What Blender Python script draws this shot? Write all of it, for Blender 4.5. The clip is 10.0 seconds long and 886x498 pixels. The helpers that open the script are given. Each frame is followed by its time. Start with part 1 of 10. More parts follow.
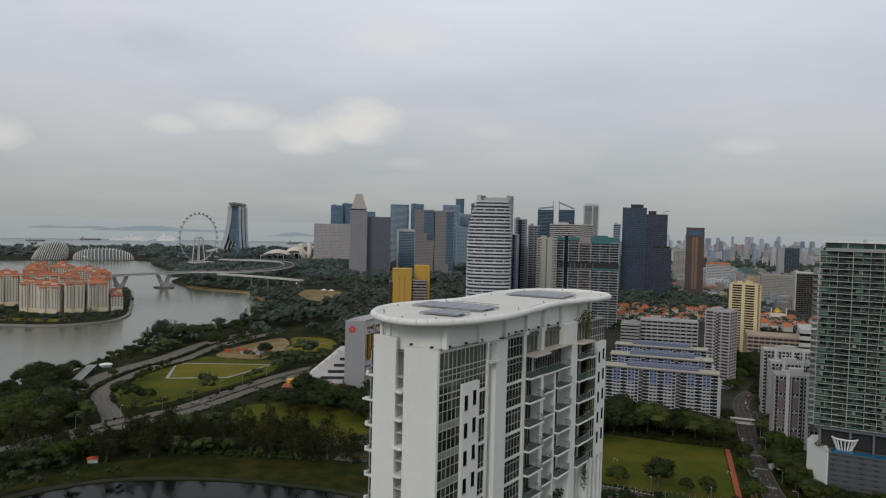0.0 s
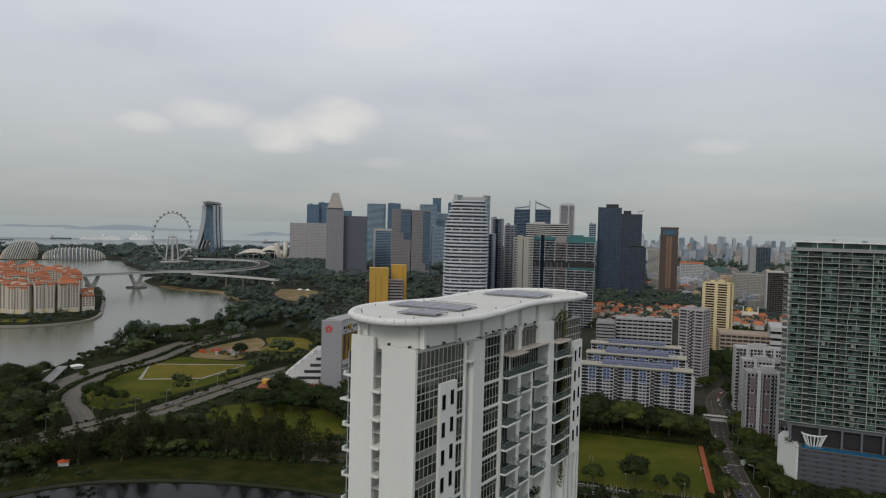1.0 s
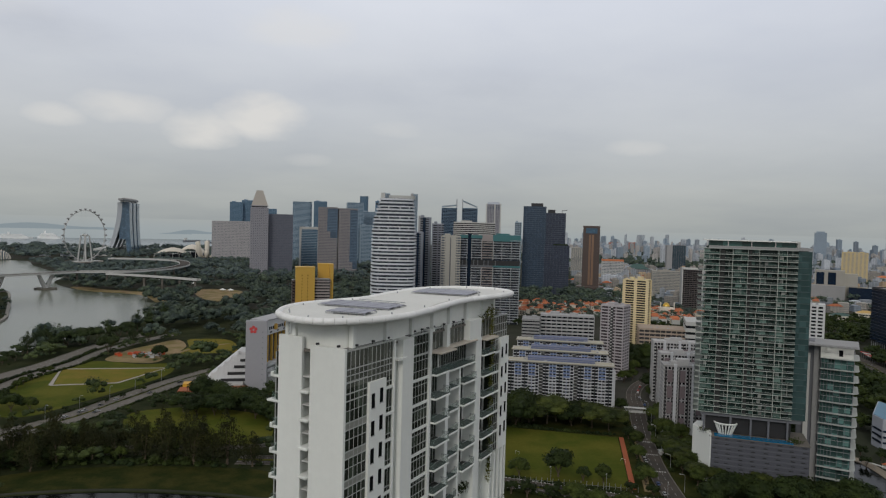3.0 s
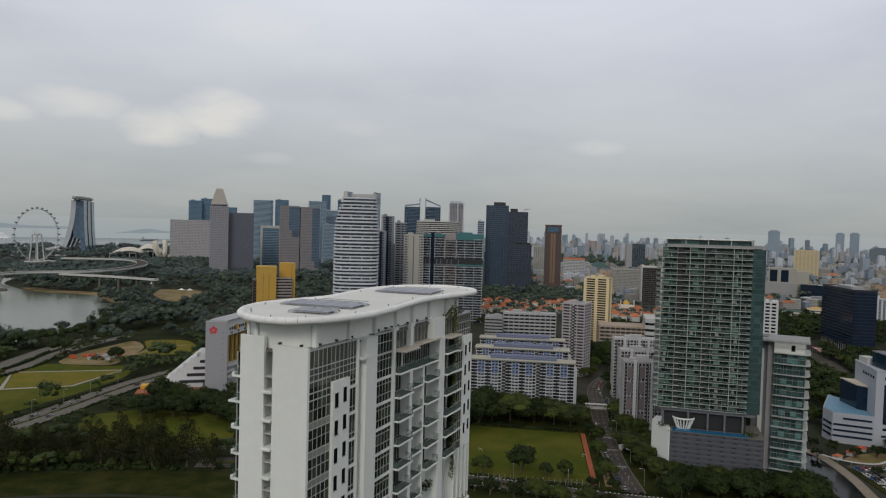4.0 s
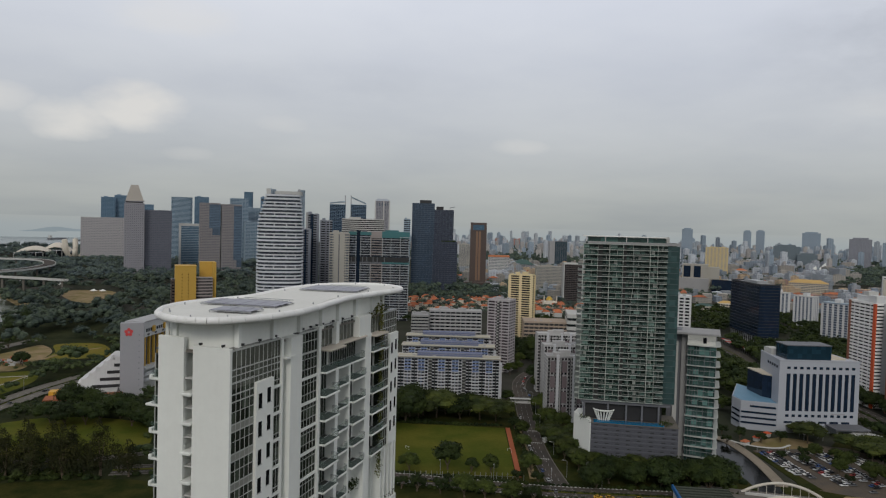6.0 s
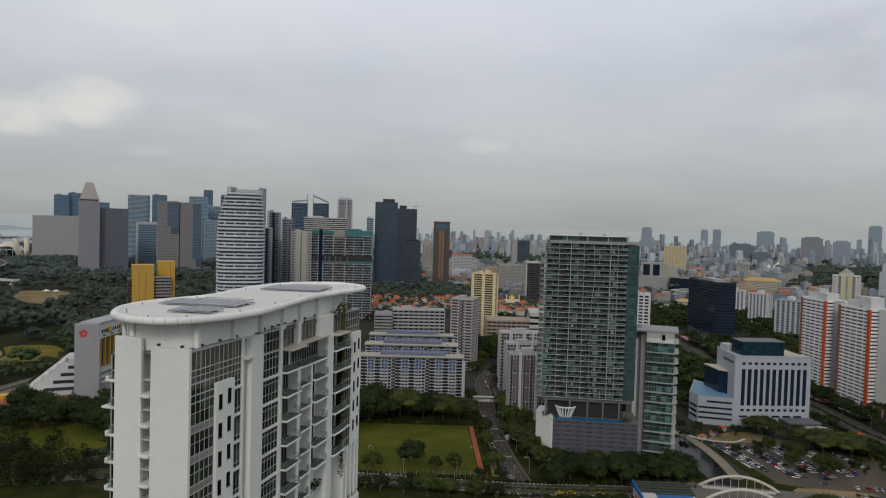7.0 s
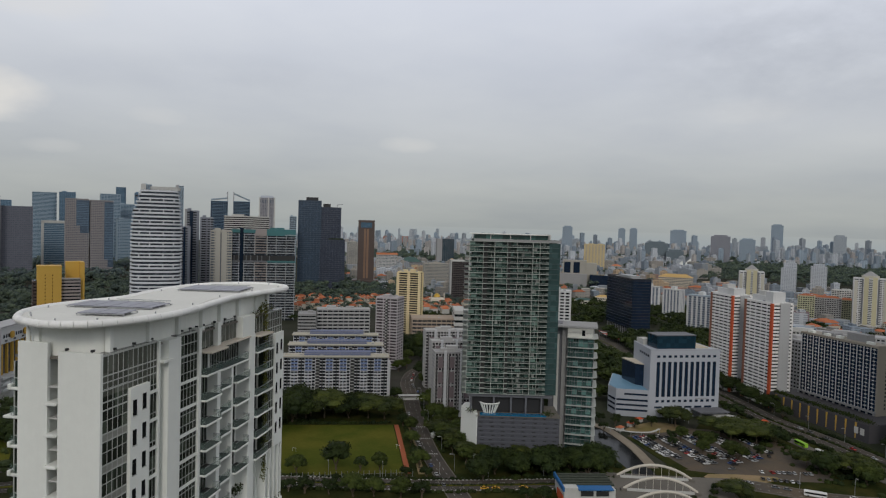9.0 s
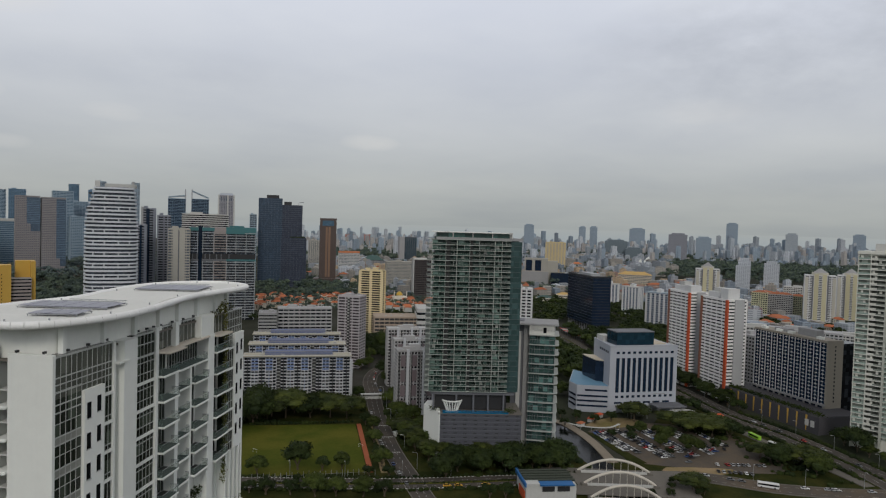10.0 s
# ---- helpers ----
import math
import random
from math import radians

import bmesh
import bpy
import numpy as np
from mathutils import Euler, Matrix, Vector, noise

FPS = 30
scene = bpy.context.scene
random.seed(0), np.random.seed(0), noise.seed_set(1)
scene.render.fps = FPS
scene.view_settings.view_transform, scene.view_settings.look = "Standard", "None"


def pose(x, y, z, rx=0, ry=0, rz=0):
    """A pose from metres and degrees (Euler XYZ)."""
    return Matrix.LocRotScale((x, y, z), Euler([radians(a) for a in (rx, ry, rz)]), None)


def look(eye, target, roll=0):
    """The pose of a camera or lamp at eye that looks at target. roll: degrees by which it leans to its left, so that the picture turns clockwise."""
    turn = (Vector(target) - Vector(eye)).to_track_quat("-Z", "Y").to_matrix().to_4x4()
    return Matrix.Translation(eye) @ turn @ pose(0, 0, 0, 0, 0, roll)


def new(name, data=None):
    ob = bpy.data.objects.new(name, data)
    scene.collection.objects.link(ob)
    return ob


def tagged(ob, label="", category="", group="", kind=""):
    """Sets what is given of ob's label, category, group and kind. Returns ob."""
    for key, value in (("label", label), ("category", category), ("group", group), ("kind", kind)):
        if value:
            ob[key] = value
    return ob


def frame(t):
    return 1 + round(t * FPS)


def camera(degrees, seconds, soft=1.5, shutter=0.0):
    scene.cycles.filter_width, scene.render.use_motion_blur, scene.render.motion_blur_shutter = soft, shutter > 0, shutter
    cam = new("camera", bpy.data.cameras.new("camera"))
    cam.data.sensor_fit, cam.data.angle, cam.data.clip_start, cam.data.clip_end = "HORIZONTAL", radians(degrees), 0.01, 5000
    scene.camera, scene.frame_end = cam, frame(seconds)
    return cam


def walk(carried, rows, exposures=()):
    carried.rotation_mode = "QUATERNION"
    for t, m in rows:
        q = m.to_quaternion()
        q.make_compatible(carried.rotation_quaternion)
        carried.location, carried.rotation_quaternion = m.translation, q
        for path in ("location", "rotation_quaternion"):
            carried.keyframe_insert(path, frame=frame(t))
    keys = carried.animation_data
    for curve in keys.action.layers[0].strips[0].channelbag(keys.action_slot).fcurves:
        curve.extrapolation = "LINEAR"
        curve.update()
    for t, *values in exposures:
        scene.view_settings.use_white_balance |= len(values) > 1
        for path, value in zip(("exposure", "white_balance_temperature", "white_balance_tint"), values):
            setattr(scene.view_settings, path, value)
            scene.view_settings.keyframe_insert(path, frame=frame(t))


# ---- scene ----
cam = camera(65.33, 10.0, soft=1.2)
PATH = [
    (0, pose(0.00, 0.00, 140.00, 88.000, -1.400, -0.000)),
    (0.5, pose(-0.05, -0.08, 140.03, 88.045, -1.553, -0.704)),
    (1, pose(-0.12, -0.20, 140.07, 87.993, -1.478, -1.922)),
    (1.5, pose(-0.18, -0.34, 140.09, 88.014, -1.471, -3.403)),
    (2, pose(-0.23, -0.50, 140.12, 88.033, -1.532, -4.923)),
    (2.5, pose(-0.28, -0.64, 140.12, 88.031, -1.552, -6.417)),
    (4, pose(-0.42, -0.90, 140.08, 88.011, -1.560, -10.993)),
    (4.5, pose(-0.44, -1.02, 140.07, 88.016, -1.547, -12.516)),
    (5, pose(-0.44, -1.09, 140.05, 88.009, -1.562, -14.048)),
    (5.5, pose(-0.44, -1.17, 140.05, 88.004, -1.547, -15.587)),
    (7, pose(-0.44, -1.40, 140.05, 87.996, -1.646, -20.156)),
    (7.5, pose(-0.43, -1.45, 140.05, 88.000, -1.616, -21.699)),
    (8, pose(-0.42, -1.50, 140.06, 88.024, -1.639, -23.252)),
    (8.5, pose(-0.41, -1.52, 140.05, 88.034, -1.648, -24.808)),
    (9, pose(-0.40, -1.54, 140.05, 88.063, -1.640, -26.374)),
    (9.5, pose(-0.40, -1.57, 140.05, 88.044, -1.643, -27.923)),
    (10, pose(-0.40, -1.60, 140.05, 88.004, -1.679, -29.485)),
]
walk(cam, PATH)

# ---- sky and sun ----
SUN_AZIMUTH, SUN_HEIGHT = 205.0, 34.0      # compass degrees from +y towards +x, and above the horizon


def node(tree, kind, **inputs):
    n = tree.nodes.new(kind)
    for key, value in inputs.items():
        n.inputs[key.replace("_", " ")].default_value = value
    return n


def maths(tree, op, a, b=None):
    n = tree.nodes.new("ShaderNodeMath")
    n.operation = op
    for i, v in enumerate((a, b)):
        if v is None:
            continue
        if isinstance(v, (int, float)):
            n.inputs[i].default_value = v
        else:
            tree.links.new(v, n.inputs[i])
    return n.outputs[0]


def ramp(tree, fac, stops):
    n = tree.nodes.new("ShaderNodeValToRGB")
    n.color_ramp.elements.remove(n.color_ramp.elements[1])
    for k, (at, col) in enumerate(stops):
        e = n.color_ramp.elements[0] if k == 0 else n.color_ramp.elements.new(at)
        e.position = at
        e.color = (*col, 1) if len(col) == 3 else col
    tree.links.new(fac, n.inputs[0])
    return n.outputs[0]


def mix(tree, fac, a, b, blend="MIX"):
    n = tree.nodes.new("ShaderNodeMix")
    n.data_type, n.blend_type = "RGBA", blend
    for sock, v in ((n.inputs[0], fac), (n.inputs[6], a), (n.inputs[7], b)):
        if isinstance(v, (int, float)):
            sock.default_value = v
        elif isinstance(v, tuple):
            sock.default_value = (*v, 1)
        else:
            tree.links.new(v, sock)
    return n.outputs[2]


def direction(azimuth, height):
    a, h = radians(azimuth), radians(height)
    return Vector((math.sin(a) * math.cos(h), math.cos(a) * math.cos(h), math.sin(h)))


world = bpy.data.worlds.new("overcast_sky")
scene.world = world
world.use_nodes = True
wt = world.node_tree
wt.nodes.clear()
coord = wt.nodes.new("ShaderNodeTexCoord").outputs["Generated"]
sky = wt.nodes.new("ShaderNodeTexSky")
sky.sky_type, sky.sun_disc = "NISHITA", False
sky.sun_elevation, sky.sun_rotation = radians(SUN_HEIGHT), radians(SUN_AZIMUTH)
sep = wt.nodes.new("ShaderNodeSeparateXYZ")
wt.links.new(coord, sep.inputs[0])
up = maths(wt, "MAXIMUM", sep.outputs[2], 0.0)
# the cloud sheet, seen in perspective from below
flat = wt.nodes.new("ShaderNodeCombineXYZ")
lift = maths(wt, "ADD", up, 0.16)
wt.links.new(maths(wt, "DIVIDE", sep.outputs[0], lift), flat.inputs[0])
wt.links.new(maths(wt, "DIVIDE", sep.outputs[1], lift), flat.inputs[1])
sheet_noise = node(wt, "ShaderNodeTexNoise", Scale=0.75, Detail=6.0, Roughness=0.52)
wt.links.new(flat.outputs[0], sheet_noise.inputs["Vector"])
overcast = ramp(wt, up, [(0.0, (0.36, 0.385, 0.383)), (0.05, (0.42, 0.44, 0.443)), (0.14, (0.54, 0.562, 0.592)),
                         (0.30, (0.70, 0.73, 0.80)), (0.50, (0.55, 0.56, 0.59)), (1.0, (0.44, 0.44, 0.45))])
mottle = ramp(wt, sheet_noise.outputs[0], [(0.30, (0.90, 0.91, 0.94)), (0.5, (1.0, 1.0, 1.0)), (0.72, (1.09, 1.08, 1.06))])
cloudy = mix(wt, 1.0, overcast, mottle, "MULTIPLY")
# a few brighter heaps of cloud low over the city
puff_noise = node(wt, "ShaderNodeTexNoise", Scale=13.0, Detail=5.0, Roughness=0.5)
stretch = wt.nodes.new("ShaderNodeMapping")
stretch.inputs["Scale"].default_value = (1, 1, 2.2)
wt.links.new(coord, stretch.inputs[0])
wt.links.new(stretch.outputs[0], puff_noise.inputs["Vector"])
puffs = None
for azimuth, height, across, tall, strength in ((-7.0, 8.3, 4.2, 2.0, 0.9), (-11.4, 7.0, 3.2, 1.8, 0.85), (-16.8, 8.1, 4.0, 1.3, 0.62), (-21.4, 7.2, 2.2, 0.9, 0.5), (-4.3, 15.1, 5.5, 1.6, 0.36), (-33.0, 5.7, 2.2, 1.4, 0.6),
                                                (23.0, 6.5, 2.6, 0.7, 0.34), (3.8, 7.7, 2.2, 0.7, 0.2), (-3.3, 5.0, 2.0, 0.6, 0.18), (-26.0, 14.5, 5.0, 1.5, 0.22), (50.0, 9.3, 5.0, 1.0, 0.2)):
    d = direction(azimuth, height)
    side = Vector((d.y, -d.x, 0)).normalized()
    rise = side.cross(d)
    terms = []
    for axis, reach in ((side, across), (rise, tall)):
        dot = wt.nodes.new("ShaderNodeVectorMath")
        dot.operation, dot.inputs[1].default_value = "DOT_PRODUCT", axis
        wt.links.new(coord, dot.inputs[0])
        q = maths(wt, "DIVIDE", dot.outputs["Value"], math.sin(radians(reach)))
        terms.append(maths(wt, "MULTIPLY", q, q))
    ragged = maths(wt, "ADD", maths(wt, "ADD", *terms), maths(wt, "MULTIPLY", maths(wt, "SUBTRACT", puff_noise.outputs[0], 0.5), 2.0))
    soft = maths(wt, "MINIMUM", maths(wt, "MAXIMUM", maths(wt, "SUBTRACT", 1.0, ragged), 0.0), 1.0)
    ahead = wt.nodes.new("ShaderNodeVectorMath")
    ahead.operation, ahead.inputs[1].default_value = "DOT_PRODUCT", d
    wt.links.new(coord, ahead.inputs[0])
    here = maths(wt, "MULTIPLY", maths(wt, "MULTIPLY", soft, strength), maths(wt, "GREATER_THAN", ahead.outputs["Value"], 0.5))
    puffs = here if puffs is None else maths(wt, "MAXIMUM", puffs, here)
puffs = maths(wt, "MULTIPLY", puffs, 0.85)
cloudy = mix(wt, puffs, cloudy, (0.765, 0.74, 0.70))
# a broad darker bank of cloud over the city
bank = None
for azimuth, height, across, tall, strength in ((55.0, 13.0, 17.0, 6.0, 1.0), (62.0, 19.0, 16.0, 7.0, 0.9), (47.0, 7.4, 9.0, 1.5, 0.6), (34.0, 21.0, 13.0, 3.0, 0.3), (-24.0, 13.0, 8.0, 2.0, 0.5), (8.0, 11.0, 16.0, 2.2, 0.35)):
    d = direction(azimuth, height)
    side = Vector((d.y, -d.x, 0)).normalized()
    rise = side.cross(d)
    terms = []
    for axis, reach in ((side, across), (rise, tall)):
        dot = wt.nodes.new("ShaderNodeVectorMath")
        dot.operation, dot.inputs[1].default_value = "DOT_PRODUCT", axis
        wt.links.new(coord, dot.inputs[0])
        q = maths(wt, "DIVIDE", dot.outputs["Value"], math.sin(radians(reach)))
        terms.append(maths(wt, "MULTIPLY", q, q))
    ahead = wt.nodes.new("ShaderNodeVectorMath")
    ahead.operation, ahead.inputs[1].default_value = "DOT_PRODUCT", d
    wt.links.new(coord, ahead.inputs[0])
    here = maths(wt, "MULTIPLY", maths(wt, "MAXIMUM", maths(wt, "SUBTRACT", 1.0, maths(wt, "ADD", *terms)), 0.0), strength)
    here = maths(wt, "MULTIPLY", here, maths(wt, "GREATER_THAN", ahead.outputs["Value"], 0.0))
    bank = here if bank is None else maths(wt, "MAXIMUM", bank, here)
wisp = node(wt, "ShaderNodeTexNoise", Scale=7.0, Detail=6.0, Roughness=0.6)
wt.links.new(stretch.outputs[0], wisp.inputs["Vector"])
bank = maths(wt, "MULTIPLY", bank, ramp(wt, wisp.outputs[0], [(0.35, (0.1, 0.1, 0.1)), (0.65, (1, 1, 1))]))
cloudy = mix(wt, maths(wt, "MULTIPLY", bank, 0.7), cloudy, (0.43, 0.455, 0.51))
dim = mix(wt, 1.0, sky.outputs[0], (0.07, 0.07, 0.07), "MULTIPLY")
whole = mix(wt, 0.94, dim, cloudy)
back = wt.nodes.new("ShaderNodeBackground")
wt.links.new(whole, back.inputs[0])
wt.links.new(back.outputs[0], wt.nodes.new("ShaderNodeOutputWorld").inputs[0])

sun = new("sun", bpy.data.lights.new("sun", "SUN"))
sun.data.energy, sun.data.angle, sun.data.color = 0.92, radians(16), (1.0, 0.95, 0.87)
sun.matrix_world = look(direction(SUN_AZIMUTH, SUN_HEIGHT) * 900, (0, 0, 0))
scene.view_settings.exposure = 0.0


# ---- materials ----
def mat(name, colour, rough=0.8, vary=0.12, large=0.02, small=0.6, bump=0.0, metal=0.0, other=None, per_object=0.06, per_island=0.0, gloss=0.5, streak=0.0):
    """A surface with grain at two scales, a second colour for stains, and a small change from piece to piece."""
    m = bpy.data.materials.new(name)
    m.use_nodes = True
    t = m.node_tree
    p = t.nodes["Principled BSDF"]
    place = t.nodes.new("ShaderNodeTexCoord").outputs["Object"]
    big = node(t, "ShaderNodeTexNoise", Scale=large, Detail=4.0, Roughness=0.6)
    fine = node(t, "ShaderNodeTexNoise", Scale=small, Detail=5.0, Roughness=0.65)
    t.links.new(place, big.inputs["Vector"])
    t.links.new(place, fine.inputs["Vector"])
    base = colour
    if other:
        base = mix(t, ramp(t, big.outputs[0], [(0.40, (0, 0, 0)), (0.60, (1, 1, 1))]), colour, other)
    tone = maths(t, "ADD", maths(t, "MULTIPLY", maths(t, "SUBTRACT", big.outputs[0], 0.5), 2.2 * vary),
                 maths(t, "MULTIPLY", maths(t, "SUBTRACT", fine.outputs[0], 0.5), 2.2 * vary))
    tone = maths(t, "ADD", tone, 1.0)
    if per_object:
        luck = t.nodes.new("ShaderNodeObjectInfo").outputs["Random"]
        tone = maths(t, "ADD", tone, maths(t, "MULTIPLY", maths(t, "SUBTRACT", luck, 0.5), 2 * per_object))
    if per_island:
        luck = t.nodes.new("ShaderNodeNewGeometry").outputs["Random Per Island"]
        tone = maths(t, "ADD", tone, maths(t, "MULTIPLY", maths(t, "SUBTRACT", luck, 0.5), 2 * per_island))
    if streak:
        stretch = t.nodes.new("ShaderNodeMapping")
        stretch.inputs["Scale"].default_value = (1.2, 1.2, 0.05)
        t.links.new(place, stretch.inputs[0])
        run = node(t, "ShaderNodeTexNoise", Scale=0.8, Detail=4.0, Roughness=0.6)
        t.links.new(stretch.outputs[0], run.inputs["Vector"])
        tone = maths(t, "SUBTRACT", tone, maths(t, "MULTIPLY", maths(t, "MAXIMUM", maths(t, "SUBTRACT", run.outputs[0], 0.5), 0.0), 2 * streak))
    tint = t.nodes.new("ShaderNodeCombineColor")
    for k in range(3):
        t.links.new(tone, tint.inputs[k])
    t.links.new(mix(t, 1.0, base, tint.outputs[0], "MULTIPLY"), p.inputs["Base Color"])
    p.inputs["Roughness"].default_value = rough
    p.inputs["Metallic"].default_value = metal
    p.inputs["Specular IOR Level"].default_value = gloss
    if bump:
        b = node(t, "ShaderNodeBump", Strength=min(bump, 1.0), Distance=0.1 + bump)
        t.links.new(fine.outputs[0], b.inputs["Height"])
        t.links.new(b.outputs[0], p.inputs["Normal"])
    return m


def glass_mat(name, colour, rough=0.12, vary=0.25, gloss=0.6, cell=(0.3, 0.3, 0.31)):
    """Window glass seen from outside: dark, glossy, each pane a little different as the blinds behind it are."""
    m = mat(name, colour, rough, 0.10, 0.03, 0.4, 0.0, 0.0, None, 0.10, 0.0, gloss)
    t = m.node_tree
    p = t.nodes["Principled BSDF"]
    place = t.nodes.new("ShaderNodeTexCoord").outputs["Object"]
    size = t.nodes.new("ShaderNodeMapping")
    size.inputs["Scale"].default_value = cell
    t.links.new(place, size.inputs[0])
    snap = t.nodes.new("ShaderNodeVectorMath")
    snap.operation = "FLOOR"
    t.links.new(size.outputs[0], snap.inputs[0])
    luck = t.nodes.new("ShaderNodeTexWhiteNoise")
    t.links.new(snap.outputs[0], luck.inputs["Vector"])
    was = p.inputs["Base Color"].links[0].from_socket
    light = ramp(t, luck.outputs["Value"], [(0.0, (1 - vary,) * 3), (0.7, (1.0,) * 3), (1.0, (1 + 3 * vary,) * 3)])
    t.links.new(mix(t, 1.0, was, light, "MULTIPLY"), p.inputs["Base Color"])
    return m


WHITE = mat("white_render", (0.745, 0.76, 0.72), 0.7, 0.05, 0.05, 0.9, streak=0.05)
ROOF_WHITE = mat("roof_membrane", (0.68, 0.68, 0.64), 0.75, 0.08, 0.12, 1.5)
OFF_WHITE = mat("pale_concrete", (0.48, 0.48, 0.46), 0.8, 0.08, 0.05, 0.8, streak=0.15)
GREY = mat("grey_concrete", (0.30, 0.30, 0.30), 0.85, 0.10, 0.05, 0.8, streak=0.15)
DARK_GREY = mat("dark_grey_cladding", (0.13, 0.135, 0.15), 0.6, 0.10, 0.05, 0.8)
BEIGE = mat("beige_render", (0.52, 0.46, 0.36), 0.8, 0.08, 0.05, 0.8, streak=0.12)
YELLOW = mat("cream_yellow_render", (0.66, 0.55, 0.33), 0.8, 0.06, 0.05, 0.8, streak=0.04)
GOLD = mat("ochre_cladding", (0.52, 0.32, 0.055), 0.6, 0.08, 0.05, 0.8)
BROWN = mat("brown_granite", (0.078, 0.055, 0.047), 0.5, 0.10, 0.05, 0.8)
# skyline stone, lightened so that its colour carries haze
MAUVE = mat("hazy_mauve_granite", (0.27, 0.265, 0.29), 0.7, 0.08, 0.04, 0.8)
ORANGE = mat("orange_paint", (0.54, 0.085, 0.024), 0.7, 0.08, 0.1, 1.0)
TERRACOTTA = mat("terracotta_tiles", (0.38, 0.122, 0.052), 0.85, 0.24, 0.08, 1.2, 0.3, per_object=0.25)
BLUE_PAINT = mat("blue_paint", (0.16, 0.22, 0.42), 0.75, 0.08, 0.1, 1.0)
TEAL = mat("teal_cladding", (0.04, 0.15, 0.16), 0.5, 0.08, 0.05, 0.8)
COOL_GREY = mat("cool_grey_render", (0.37, 0.40, 0.45), 0.75, 0.07, 0.05, 0.8, streak=0.08)
STEEL = mat("grey_steel", (0.38, 0.39, 0.40), 0.45, 0.08, 0.1, 2.0, metal=0.6)
# real black parts, and blocks whose black stands in for shade in openings
BLACK = mat("black_metal_and_shade", (0.02, 0.02, 0.022), 0.5, 0.10)
GLASS = glass_mat("dark_window_glass", (0.013, 0.015, 0.018), 0.15, 0.5, 0.13)
GLASS_BLUE = glass_mat("blue_curtain_glass", (0.07, 0.13, 0.19), 0.25, 0.07, 0.3)
# dark skyline cladding, also lightened for haze
MAUVE_DARK = mat("dark_mauve_cladding", (0.145, 0.15, 0.185), 0.7, 0.08, 0.04, 0.8)
BLUE_CLAD = mat("blue_grey_cladding", (0.125, 0.20, 0.28), 0.5, 0.08, 0.04, 0.8)
PALE_BLUE = mat("pale_blue_cladding", (0.25, 0.32, 0.38), 0.5, 0.08, 0.04, 0.8)
GLASS_GREEN = glass_mat("green_window_glass", (0.035, 0.085, 0.075), 0.12, 0.4)
GLASS_NAVY = glass_mat("navy_mirror_glass", (0.012, 0.022, 0.042), 0.1, 0.1, 0.35)
GRASS = mat("mown_grass", (0.064, 0.080, 0.011), 0.95, 0.25, 0.03, 0.5, 0.2, other=(0.092, 0.092, 0.015), gloss=0.05)
ROUGH_GRASS = mat("rough_grass", (0.020, 0.027, 0.011), 0.95, 0.30, 0.04, 0.5, 0.3, other=(0.033, 0.037, 0.016), gloss=0.05)
DRY_GRASS = mat("dry_grass", (0.19, 0.15, 0.03), 0.95, 0.25, 0.04, 0.6, 0.2, other=(0.13, 0.125, 0.02), gloss=0.05)
# worn grass, its colour also lowered to carry the trees' shade
BANK_GRASS = mat("worn_bank_grass", (0.022, 0.030, 0.007), 0.95, 0.4, 0.07, 0.7, 0.2, other=(0.038, 0.038, 0.010), gloss=0.05)
SAND = mat("bare_sandy_soil", (0.30, 0.22, 0.13), 0.95, 0.25, 0.05, 0.4, other=(0.17, 0.14, 0.055), gloss=0.1)
ASPHALT = mat("asphalt", (0.062, 0.056, 0.051), 0.95, 0.25, 0.05, 1.5, gloss=0.1, other=(0.082, 0.071, 0.060))
CAR_PARK = mat("worn_car_park_asphalt", (0.108, 0.094, 0.080), 0.95, 0.3, 0.06, 1.2, gloss=0.1, other=(0.12, 0.095, 0.07))
CONCRETE = mat("weathered_concrete", (0.155, 0.143, 0.125), 0.9, 0.15, 0.05, 0.8, gloss=0.15)
PAVING = mat("pale_paving", (0.36, 0.33, 0.29), 0.9, 0.15, 0.05, 0.8)
WORN_PAVING = mat("worn_brown_paving", (0.24, 0.205, 0.16), 0.9, 0.2, 0.1, 0.8, gloss=0.15)
MARKING = mat("road_paint", (0.36, 0.36, 0.34), 0.8, 0.15, 0.3, 2.0)
RED_TRACK = mat("red_running_track", (0.33, 0.085, 0.03), 0.9, 0.12, 0.05, 0.8)
EARTH = mat("city_ground", (0.036, 0.042, 0.026), 0.95, 0.3, 0.006, 0.05, other=(0.052, 0.050, 0.042), gloss=0.05)
BARK = mat("bark", (0.10, 0.075, 0.05), 0.95, 0.2, 0.5, 3.0, 0.3)


def leaf_mat(name, colour, warm=1.6, vary=0.28):
    m = mat(name, (colour[0] * 0.82, colour[1] * 0.84, colour[2] * 0.9), 0.6, vary, 0.055, 0.5, 0.0, other=(colour[0] * warm, colour[1] * (0.5 + 0.56 * warm), colour[2] * 0.95), per_object=0.25, per_island=0.2, gloss=0.08)
    return m


LEAF = leaf_mat("rain_tree_leaves", (0.036, 0.052, 0.014))
LEAF_RAIN = leaf_mat("olive_rain_tree_leaves", (0.036, 0.049, 0.016))
LEAF_DARK = leaf_mat("dark_leaves", (0.020, 0.032, 0.011))
LEAF_OLIVE = leaf_mat("casuarina_needles", (0.025, 0.029, 0.012))
# park, coast and far leaves: distance haze put into paler, bluer colours
LEAF_MID = leaf_mat("park_woodland_leaves", (0.042, 0.060, 0.030), 1.4, 0.32)
LEAF_SEA_HAZE = leaf_mat("hazy_coast_leaves", (0.09, 0.118, 0.118), 1.2)
LEAF_BANK = leaf_mat("river_bank_leaves", (0.035, 0.052, 0.023), 1.5, 0.35)
